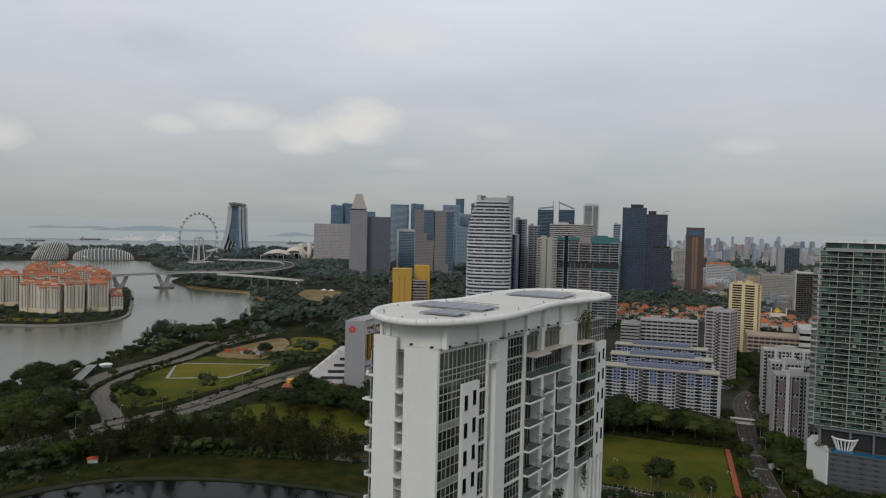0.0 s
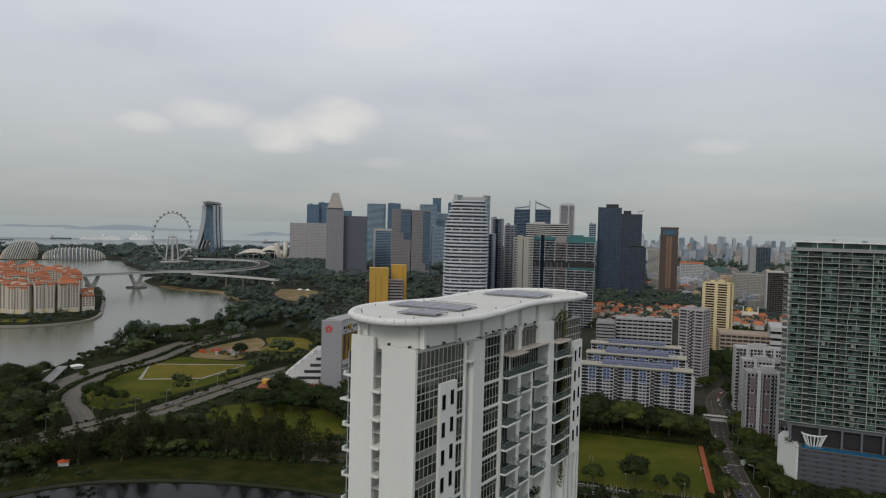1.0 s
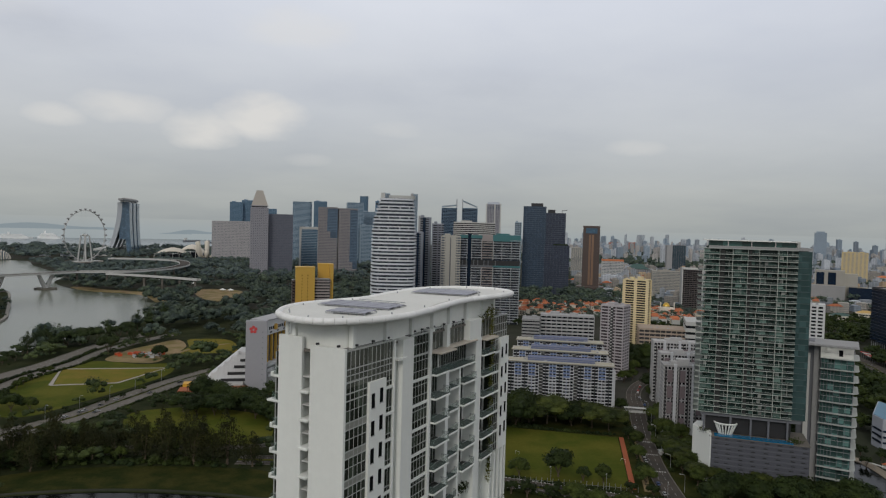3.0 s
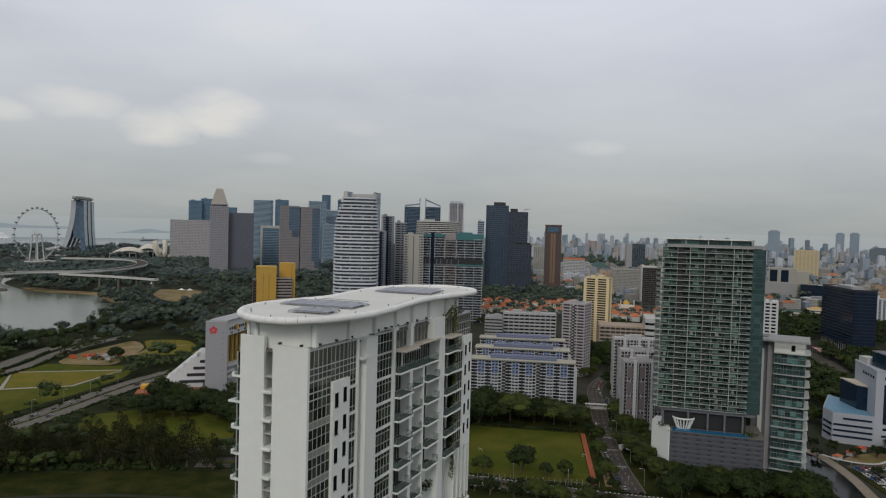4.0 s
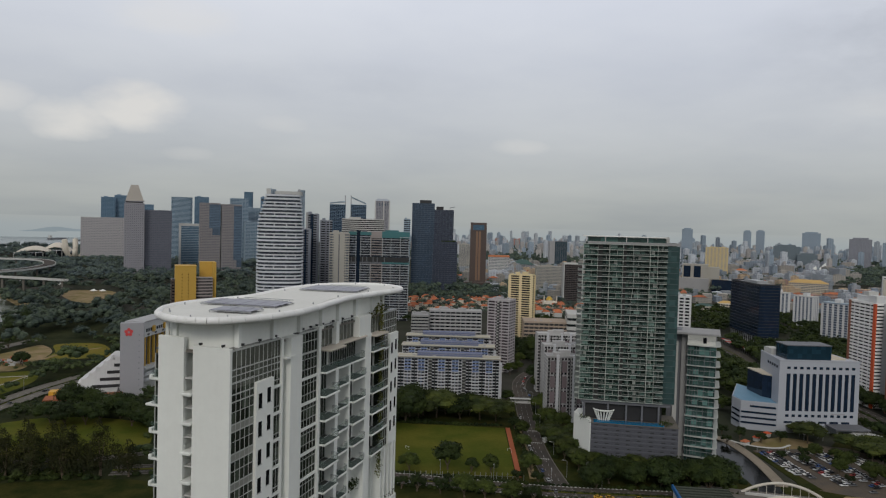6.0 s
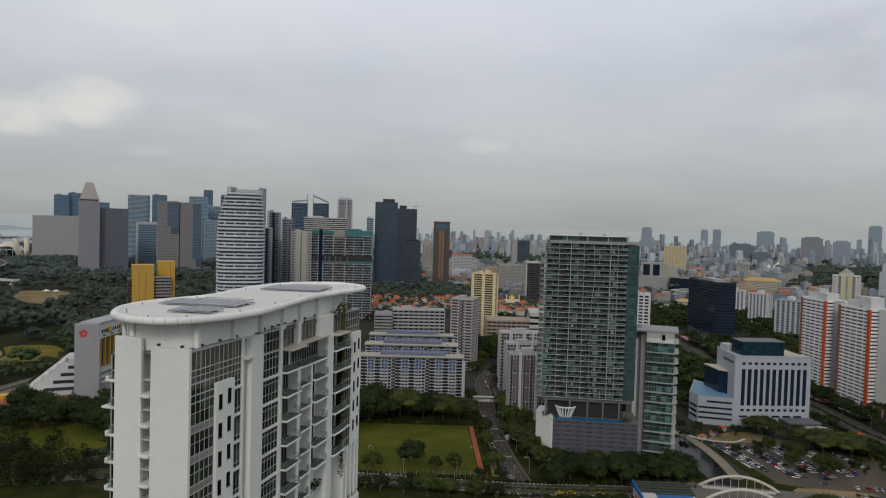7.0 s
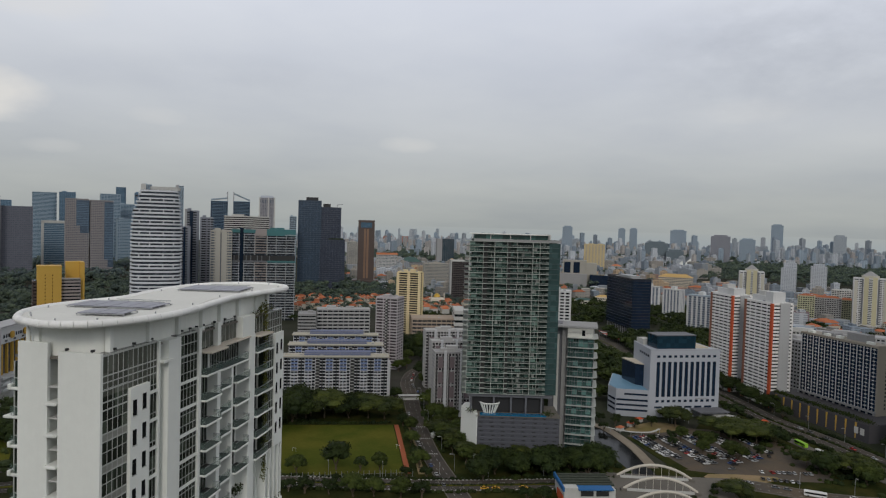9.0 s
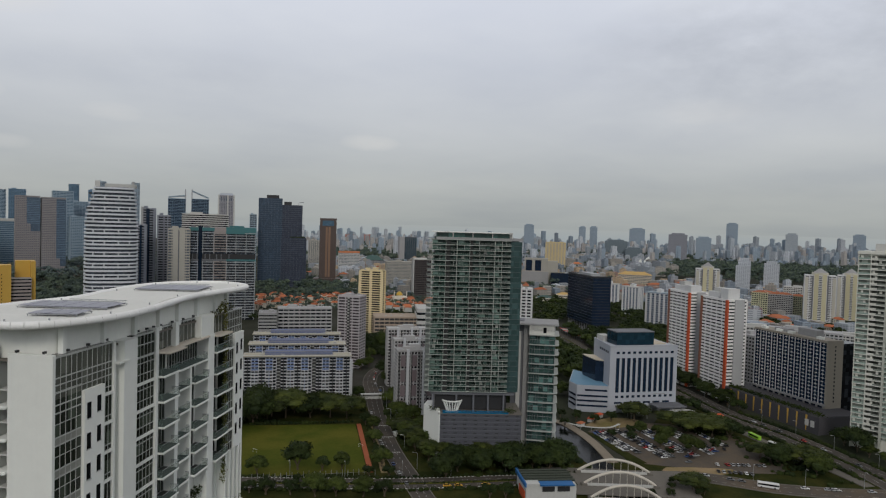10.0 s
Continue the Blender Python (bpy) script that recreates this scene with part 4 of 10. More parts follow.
# the slot in the end wall, with its little balconies
part("slot_glass", Geo().box(1.5, 1.62, 4.8, 6.3, 0, 125.0), TOWER_GLASS, near)
nose = bevelled(Geo().box(-0.75, 1.5, 4.82, 6.25, -0.35, 0.0).mesh("slot_slab", WHITE), 0.1, 2)
small = Geo().box(-0.1, 1.5, 4.95, 6.05, 1.45, 1.6).mesh("slot_rail", OFF_WHITE)
for z in levels[:15]:
    s = part("slot_slab", nose, WHITE, near, at=(0, 0, z + 1.0))
    part("slot_rail", small, OFF_WHITE, s)
# balconies on the rear corner
rear = bevelled(Geo().box(5.0, 9.5, 12.9, 15.45, -0.35, 0.0).box(4.9, 9.5, 15.1, 15.55, -0.3, 0.35).mesh("balcony", WHITE), 0.08)
rear_long = bevelled(Geo().box(5.0, 9.5, 12.9, 16.2, -0.3, 0.0).mesh("balcony", WHITE), 0.08)
rear_glass = Geo().box(5.06, 5.1, 13.0, 15.1, 0.05, 1.05).box(5.1, 9.4, 15.3, 15.34, 0.05, 1.05).mesh("balustrade", BALUSTRADE)
rear_room = Geo().box(5.3, 9.4, 10.25, 14.9, 0.05, PITCH - 0.36).mesh("glazed_room", TOWER_GLASS)
rear_post = Geo().box(5.2, 5.3, 14.0, 14.12, 0.05, PITCH - 0.36).box(5.2, 5.3, 14.8, 14.92, 0.05, PITCH - 0.36).box(5.2, 5.3, 12.9, 14.9, 1.0, 1.08).mesh("room_frame", MULLION)
for k, z in enumerate(levels[:15]):
    s = part("balcony", rear_long if k == 1 else rear, WHITE, near, at=(0, 0, z + 0.7))
    part("balustrade", rear_glass, BALUSTRADE, s)
    part("glazed_room", rear_room, TOWER_GLASS, s)
    part("room_frame", rear_post, MULLION, s)
# plainer lower storeys
for z in levels[15:]:
    part("lower_balcony", Geo().box(19.65, 39.4, -1.0, 0.4, -0.32, 0.0) if z == levels[15] else bpy.data.meshes["lower_balcony"], WHITE, near, at=(0, 0, z))
# the foot, below what rises over the trees
part("podium", Geo().box(-6, 56, -8, 26, 0, 9), OFF_WHITE, near)

# the roof: a kidney-shaped slab with a rounded rim
ROOF = smooth_line([(0.0, 9.9), (-1.7, 7.2), (-2.2, 4.2), (-1.3, 1.6), (1.3, -0.5), (5.5, -2.0), (10.3, -2.5), (15.5, -2.0), (20.5, -1.2), (26.0, -0.5), (31.0, -0.5), (36.0, -1.1), (41.0, -1.9),
                    (44.6, -1.4), (47.0, 0.8), (48.2, 4.2), (47.4, 7.6), (44.5, 11.2), (40.5, 13.0), (35.5, 13.5), (28.0, 12.9), (20.5, 11.9), (15.0, 13.0), (9.5, 14.0), (5.0, 13.2), (2.0, 11.6)], 5, True)
part("roof_slab", Geo().prism(ROOF, 128.62, 129.12), ROOF_WHITE, near, "white membrane roof slab")
part("roof_deck", Geo().prism(grown(ROOF, -0.9), 129.12, 129.2), ROOF_WHITE, near)
loop = [Vector((x, y, 129.0)) for x, y in ROOF]
for i in range(0, len(loop), 2):
    path = [loop[i], loop[(i + 1) % len(loop)], loop[(i + 2) % len(loop)]]
    path[-1] = path[1].lerp(path[2], 0.985)
    part("rim_panel", Geo().tube(path, 0.42, 16), RIM, near)


def inset(pts, by):
    """The outline moved inwards along its normals."""
    n = len(pts)
    out = []
    for i in range(n):
        a, b = pts[i - 1], pts[(i + 1) % n]
        dx, dy = b[0] - a[0], b[1] - a[1]
        k = math.hypot(dx, dy)
        out.append((pts[i][0] - dy / k * by, pts[i][1] + dx / k * by))
    return out


drum = smooth_line([(1.0, 9.0), (0.7, 5.0), (1.4, 1.9), (4.0, 0.9), (14, 0.85), (24, 0.9), (34, 0.9), (41.5, 1.0), (44.2, 4.0), (43.6, 8.0), (40, 11.0), (30, 11.2), (18, 11.0), (6, 11.6)], 5, True)
part("penthouse_wall", Geo().prism(drum, 125.2, 128.65), PENT, near, "off-white penthouse drum wall")
rib = bevelled(Geo().box(-0.32, 0.32, -0.3, 0.3, 0, 3.45).mesh("column", WHITE), 0.05)
for x, y in ((2.1, 0.75), (9.0, 0.65), (15.2, 0.65), (21.0, 0.65), (26.0, 0.65), (31.5, 0.65), (37.5, 0.65), (42.8, 1.2), (0.45, 7.8)):
    part("column", rib, WHITE, near, at=(x, y, 125.2))
for x, y in ((-0.05, 8.6),):
    part("column", Geo().tube([(x, y, 126.7), (x, y, 128.7)], 0.22, 10), WHITE, near)
lampbox = Geo().box(-0.11, 0.11, -0.28, 0.1, 0.62, 0.86).box(-0.03, 0.03, -0.03, 0.03, 0, 0.65).mesh("floodlight", BLACK)
for u in (2.4, 5.8, 9.2, 15.6, 17.6, 19.2, 21.0, 24.0, 27.0, 30.0, 37.5, 41.0):
    part("floodlight", lampbox, BLACK, near, at=pose(u, 0.45, 125.25, 0, 0, u * 40 % 60 - 30))
for v in (1.6, 4.6):
    part("floodlight", lampbox, BLACK, near, at=pose(0.5, v, 125.25, 0, 0, 80))
for i in range(0, len(ROOF), 9):
    x, y = inset(ROOF, 1.2)[i]
    part("roof_vent", Geo().tube([(x, y, 129.1), (x, y, 129.45)], 0.09, 8), STEEL, near)

# creeper hanging down beside the far balconies, and shrubs on the terrace
rng = random.Random(5)


def leaf_cloud(spots, size, rng, flat=0.0):
    g = Geo()
    for c, spread, n in spots:
        for _ in range(n):
            p = Vector(c) + Vector([rng.gauss(0, s) for s in spread])
            a = Vector((rng.uniform(-1, 1), rng.uniform(-1, 1), rng.uniform(-1, 1))).normalized()
            b = a.orthogonal().normalized()
            q = a.cross(b)
            s = size * rng.uniform(0.6, 1.3)
            g.add([p + s * a, p + s * b * 0.8, p - s * a, p - s * b * 0.8], [(0, 1, 2, 3)])
    return g


tagged(new("creeper", leaf_cloud([((39.8, -0.15, 126.5 - k * 0.5), (0.28, 0.2, 0.4), 16) for k in range(56)] + [((39.6, 0.6, 126.2), (0.9, 0.5, 0.35), 120)], 0.17, rng).mesh("creeper", CREEPER)),
       "green creeper hanging down the tower's balconies", "plant").matrix_world = near.matrix_world.copy()
for u, n_ in ((40.9, 50), (42.7, 70), (44.6, 60), (46.2, 60)):
    ob = tagged(new("shrub", leaf_cloud([((0, 0, 0.3), (0.35, 0.25, 0.35), n_)], 0.15, rng).mesh("shrub", CREEPER)), "green planting in the tower's sky garden", "plant")
    ob.matrix_world = near.matrix_world @ Matrix.Translation((u, 0.1, GARDEN_LOW + 1.0))
for u, z in ((30.4, levels[5] - PITCH), (31.8, levels[5] - PITCH), (37.0, levels[8])):
    ob = tagged(new("shrub", leaf_cloud([((0, 0, 0.4), (0.4, 0.3, 0.4), 80)], 0.17, rng).mesh("shrub", LEAF_DARK)), "dark potted shrub on a balcony ledge", "plant")
    ob.matrix_world = near.matrix_world @ Matrix.Translation((u, 0.3, z))
for u, v, z in ((38.2, 0.5, 126.0), (43.5, 0.6, 125.6), (36.9, 0.7, 125.8)):
    ob = tagged(new("shrub", leaf_cloud([((0, 0, 0.35), (0.35, 0.35, 0.35), 70)], 0.15, rng).mesh("shrub", CREEPER)), "small green shrub on the tower's roof terrace", "plant")
    ob.matrix_world = near.matrix_world @ Matrix.Translation((u, v, 125.25))

# solar panels on racks, three fields, and bare rails waiting beside them
panel_me = bevelled(Geo().box(-0.8, 0.8, -0.49, 0.49, 0, 0.05).mesh("solar_panel", SOLAR), 0.01)
for cu, cv, nu, nv, lift, turn in ((5.2, 3.2, 2, 5, 0.30, 8), (11.9, 6.3, 3, 10, 0.24, 6), (34.9, 5.9, 4, 9, 0.26, 8)):
    field = thing("solar_array", "grey-blue solar panels on a low rack on the roof", "solar panels", group="solar arrays on the tower roof")
    field.matrix_world = near.matrix_world @ pose(cu, cv, 129.2, 0, 0, turn)
    for i in range(nu):
        for j in range(nv):
            part("solar_panel", panel_me, SOLAR, field, at=pose((i - nu / 2 + 0.5) * 1.63, (j - nv / 2 + 0.5) * 1.02, lift + 0.02 * (j % 2), 0, -1.5, 0))
    g = Geo()
    for i in range(nu + 3):
        x = (i - nu / 2) * 1.63
        reach = nv * 0.53 if i <= nu else nv * 0.36
        g.box(x - 0.04, x + 0.04, -reach, reach, lift - 0.12, lift - 0.04)
        for j in range(nv + 1):
            y = (j - nv / 2) * 1.02
            if abs(y) < reach:
                g.box(x - 0.03, x + 0.03, y - 0.03, y + 0.03, 0, lift - 0.1)
    part("rack", g, STEEL, field)


# ---- blocks in the middle distance ----
def boxpart(name, parent, material, x0, x1, y0, y1, z0, z1, label=""):
    return part(name, Geo().box(x0, x1, y0, y1, z0, z1), material, parent, label)


def corner_block(x, y, rot, w, d):
    """The centre of a block whose front left corner stands at x, y."""
    c = Vector((x, y, 0)) + Matrix.Rotation(radians(rot), 3, "Z") @ Vector((w / 2, d / 2, 0))
    return c.x, c.y


# rounded white hotel tower with bands that come in threes, and a stepped crown
plan = oval(53, 42, 48, 3.4)
rt = thing("rounded_tower", "white banded tower with rounded plan and stepped crown", "building", 58, 858, 0, -4)
built(58, 858, 34)
BAND_GLASS = glass_mat("grey_band_glass", (0.05, 0.06, 0.075), 0.25, 0.2, 0.3)
COOL_WHITE = mat("cool_white_cladding", (0.58, 0.60, 0.635), 0.7, 0.06, 0.05, 0.8)


def girth(z):
    """How wide the tower is at a height: a slim foot, a full middle and a rounded shoulder."""
    if z < 60:
        return 0.955 + 0.045 * z / 60
    return 1.0 if z < 118 else 1.0 - 0.24 * ((z - 118) / 53) ** 2


def fatten(pts, by, lean=0.0):
    return [(x * by + lean, y * by) for x, y in pts]


for k in range(41):
    z = 3 + k * 4.15
    lean = 0 if z < 140 else (z - 140) * 0.09
    part("glazing", Geo().prism(fatten(plan, girth(z + 2) * 0.975, lean), z - 1.9, z + 2.25), BAND_GLASS, rt)
    part("spandrel", Geo().prism(fatten(grown(plan, 0.9), girth(z + 2), lean), z, z + (2.0, 2.0, 1.5)[k % 3]), COOL_WHITE, rt)
    if k % 3 == 1 and 8 < z < 160:
        for x in (-18, -7, 7, 18):
            part("pier", Geo().box(x - 0.6, x + 0.6, -22.4 * girth(z), -18, z + 2.1, z + 4.2), COOL_WHITE, rt)
    if k % 4 == 2 and z > 60:
        # nothing is cut here: a black block paints the notch's shade
        part("sky_balcony", Geo().box(-26.6 * girth(z), -20, -14, -6, z + 2.2, z + 4.1), BLACK, rt, "black block for the shade of a sky terrace")
part("roof", Geo().prism([(x * 0.62 + 9, y * 0.62) for x, y in plan], 171, 175), OFF_WHITE, rt)
part("roof_mast", Geo().box(-17, -12, -4, 4, 164, 178), OFF_WHITE, rt)
part("roof_mast", Geo().box(20, 23, -4, 4, 160, 178), GREY, rt)
# apartment pair with teal caps and a dark sky garden level
ap = thing("apartment_tower", "grey banded apartment pair with teal caps and dark sky gardens", "building", 206, 985, 0, -12)
built(209, 1003, 52)
PAIR_TAN = mat("dusty_pink_render", (0.30, 0.265, 0.255), 0.8, 0.08, 0.05, 0.8, streak=0.1)
BALCONY_WHITE = mat("weathered_balcony_white", (0.36, 0.38, 0.40), 0.8, 0.1, 0.05, 0.8, streak=0.15)
# shade behind the balconies is put into this glass colour
PAIR_GLASS = glass_mat("shaded_balcony_glass", (0.028, 0.035, 0.045), 0.3, 0.5, 0.15, (0.45, 0.45, 0.27))
rb = random.Random(77)
for x0, x1, h, cap, wall, thick in ((-42, -31.6, 127, True, COOL_GREY, 0.8), (-25.7, -10.8, 127, True, BALCONY_WHITE, 0.9), (-10.8, 5.5, 127.5, False, PAIR_TAN, 1.3), (5.5, 44, 128, True, BALCONY_WHITE, 0.95)):
    boxpart("glazing", ap, PAIR_GLASS, x0, x1, -12, 12, 0, h)
    for k in range(34):
        z = 3 + k * 3.65
        if 82 < z < 92 or z > h - 7:
            continue
        row, x = Geo(), x0 - 0.5
        while x < x1 - 1:
            run = min(rb.choice((3.4, 5.2, 7.6)), x1 + 0.5 - x)
            row.box(x, x + run, -13.2 - rb.choice((0, 0, 0.7)), -11.5, 0, thick * rb.uniform(0.8, 1.2))
            x += run + rb.choice((0.0, 0.0, 0.0, 0.9))
        row.box(x0 - 0.4, x1 + 0.4, -11.4, 12.4, 0, thick * 0.6)
        part("balcony_band", row, wall, ap, at=(0, 0, z))
    for x in ((x0 + 0.4, x1 - 0.4) if x1 - x0 < 20 else (x0 + 0.4, x0 + 12.5, x0 + 26, x1 - 0.5)):
        boxpart("party_wall", ap, wall if cap else PAIR_TAN, x - 0.35, x + 0.35, -12.9, -11.5, 0, 82)
        boxpart("party_wall", ap, wall if cap else PAIR_TAN, x - 0.35, x + 0.35, -12.9, -11.5, 92, h - 7)
    if cap:
        boxpart("cap", ap, TEAL, x0 - 0.6, x1 + 0.6, -13.3, 12.6, h - (9 if x0 > 0 else 4.5), h, "teal cap storey")
        boxpart("roof_house", ap, TEAL if x0 > 0 else DARK_GREY, x0 + (x1 - x0) * 0.1, x0 + (x1 - x0) * 0.6, -8, 8, h, h + 2.2)
    else:
        boxpart("cap", ap, PAIR_TAN, x0 - 0.4, x1 + 0.4, -13.0, 12.6, h - 9, h)
    # the open garden storey's shade, as a solid black band
    boxpart("sky_garden", ap, BLACK, x0 - 0.2, x1 + 0.2, -12.3, 12.3, 84.5, 91)
    boxpart("sky_garden_rail", ap, TEAL if x0 > 0 else DARK_GREY, x0 - 0.6, x1 + 0.6, -13.3, 12.6, 81.5, 84)
    for q in range(2 if x0 < 0 else 1):
        boxpart("garden_column", ap, DARK_GREY, x0 + 3 + q * 6, x0 + 4.2 + q * 6, -12.8, -11.5, 84, 91)
# dark glass fills the slot between columns, its shade in the colour
boxpart("lift_core", ap, GLASS_NAVY, -31.6, -25.7, -9, 12, 0, 129)
boxpart("low_wing", ap, GLASS_NAVY, -46, -42, -9, 12, 0, 88)

# dark pair: two slipped halves on one lower block
SLATE_GLASS = glass_mat("slate_blue_glass", (0.044, 0.066, 0.098), 0.2, 0.1, 0.3)
SLATE_LINE = mat("slate_blue_spandrel", (0.068, 0.094, 0.13), 0.5, 0.08, 0.04, 0.8)
dk = thing("dark_tower", "dark blue-grey glass tower pair with slipped upper halves", "building", 424, 1439, 0, -15)
built(424, 1439, 62)
PLUM_GLASS = glass_mat("plum_grey_glass", (0.044, 0.053, 0.076), 0.2, 0.1, 0.3)
PLUM_LINE = mat("plum_grey_spandrel", (0.066, 0.077, 0.106), 0.5, 0.08, 0.04, 0.8)
for x0, x1, y0, h, glass, trim in ((-49, -1.3, -26, 185, SLATE_GLASS, SLATE_LINE), (-1.3, 40, -23, 172, PLUM_GLASS, PLUM_LINE), (-2.6, 49, -28, 104, PLUM_GLASS, PLUM_LINE)):
    boxpart("glazing", dk, glass, x0, x1, y0, 23, 0, h)
    line = Geo().box(x0 - 0.15, x1 + 0.15, y0 - 0.15, 23.1, 0, 0.5).mesh("floor_line", trim)
    for k in range(int(h / 4.3)):
        part("floor_line", line, trim, dk, at=(0, 0, 2 + k * 4.3))
    rod = Geo().box(-0.16, 0.16, y0 - 0.3, y0, 0, h).mesh("fin", trim)
    for k in range(int((x1 - x0) / 6.5) + 1):
        part("fin", rod, trim, dk, at=(x0 + k * 6.5, 0, 0))
boxpart("plant_room", dk, BLACK, -33, -8, -13, 10, 185, 192)
boxpart("plant_room", dk, BLACK, 3, 18, -13, 10, 172, 179)
boxpart("garden_terrace", dk, LEAF_DARK, 15, 46, -26, 18, 104.3, 106.5)
for px in (8, 33):
    part("crane", Geo().tube([(px, 0, 172), (px, 0, 178), (px + 10, -10, 179)], 0.6, 5), STEEL, dk)

# slim brown tower with art-deco set-backs
br = thing("brown_tower", "slim brown granite tower with stepped top and tan centre bays", "building", 519, 1420, 0, -20)
built(519, 1420, 28)
TAN = mat("tan_stone", (0.21, 0.125, 0.08), 0.6)
boxpart("shaft", br, BROWN, -17, 17, -15, 15, 0, 146)
for x in (-9, -3, 3, 9):
    boxpart("bay", br, TAN if abs(x) < 5 else BROWN, x - 2.2, x + 2.2, -15.6, -14, 22, 128)
boxpart("crown_band", br, BROWN, -17.8, 17.8, -15.8, 15.8, 143, 147)
boxpart("crown_window", br, GLASS_BLUE, -12, 12, -15.7, -14, 131, 142)
for x in (-15.5, 15.5):
    boxpart("buttress", br, BROWN, x - 2, x + 2, -16.5, 16.5, 0, 140)
boxpart("base", br, BROWN, -28, 28, -20, 18, 0, 18)

# ochre block with brown slatted body
oc = thing("ochre_block", "ochre tower blocks with a brown slatted body between", "building", -49, 1014, 0, 6)
built(-49, 1014, 32)
boxpart("ochre_shaft", oc, GOLD, -23, 4, -14, 10, 0, 74)
boxpart("ochre_shaft", oc, GOLD, 10, 31, 10, 24, 0, 79)
boxpart("ochre_shaft", oc, GOLD, 26, 31, -4, 10, 0, 79)
boxpart("shaft_edge", oc, GOLD, -23.3, 4.3, -14.3, 10.3, 74, 75)
boxpart("body", oc, GLASS, 4, 26, -8, 14, 0, 57)
boxpart("body_roof", oc, GREY, 4, 26.5, -9, 14.5, 57, 57.8)
boxpart("wing", oc, GLASS, -27, -22, -10, 12, 0, 56)
slat = Geo().box(4, 26.4, -9, 14.6, 0, 2.5).mesh("floor_band", PAIR_TAN)
slat2 = Geo().box(-28, -22.6, -11, 12.6, 0, 2.6).mesh("floor_band", BROWN)
for k in range(13):
    part("floor_band", slat, PAIR_TAN, oc, at=(0, 0, 2 + k * 4.25))
    part("floor_band", slat2, BROWN, oc, at=(0, 0, 2 + k * 4.25))
hole = Geo().box(-0.45, 0.45, -0.1, 0.3, 0, 1.6).mesh("window", GLASS)
for x in (-14, -6):
    for k in range(12):
        part("window", hole, GLASS, oc, at=(x, -14.05, 14 + k * 4.4))

tower("cream_block", "cream-yellow residential tower with stacked balconies", 358, 812, 28, 18, 79, -36, 27, YELLOW, GLASS, band=0.4, bays=2, pier=3.6, seed=4)
built(358, 812, 24)
MAUVE_WHITE = mat("mauve_white_render", (0.40, 0.375, 0.385), 0.85, 0.1, 0.05, 0.8, streak=0.15)
MAUVE_DARKER = glass_mat("shaded_mauve_windows", (0.05, 0.04, 0.045), 0.4, 0.4, 0.08, (0.5, 0.5, 0.35))
slim = tower("apartment_slab", "white and mauve banded slim residential slab with a lift house", 254.5, 624, 21.5, 18, 68.5, -42, 24, MAUVE_WHITE, MAUVE_DARKER, band=0.42, bays=3, pier=0.9, pier_out=0.45, rooms=1, seed=2)
# solid black strip on the face, painted for a slot's shade
boxpart("dark_slot", slim, BLACK, -1.3, 1.3, -9.7, -8.6, 0, 67)
for k in range(24):
    boxpart("slot_rail", slim, OFF_WHITE, -1.2, 0.6, -9.8, -9.5, 1.2 + k * 2.85, 2.2 + k * 2.85)
built(257, 622, 18)

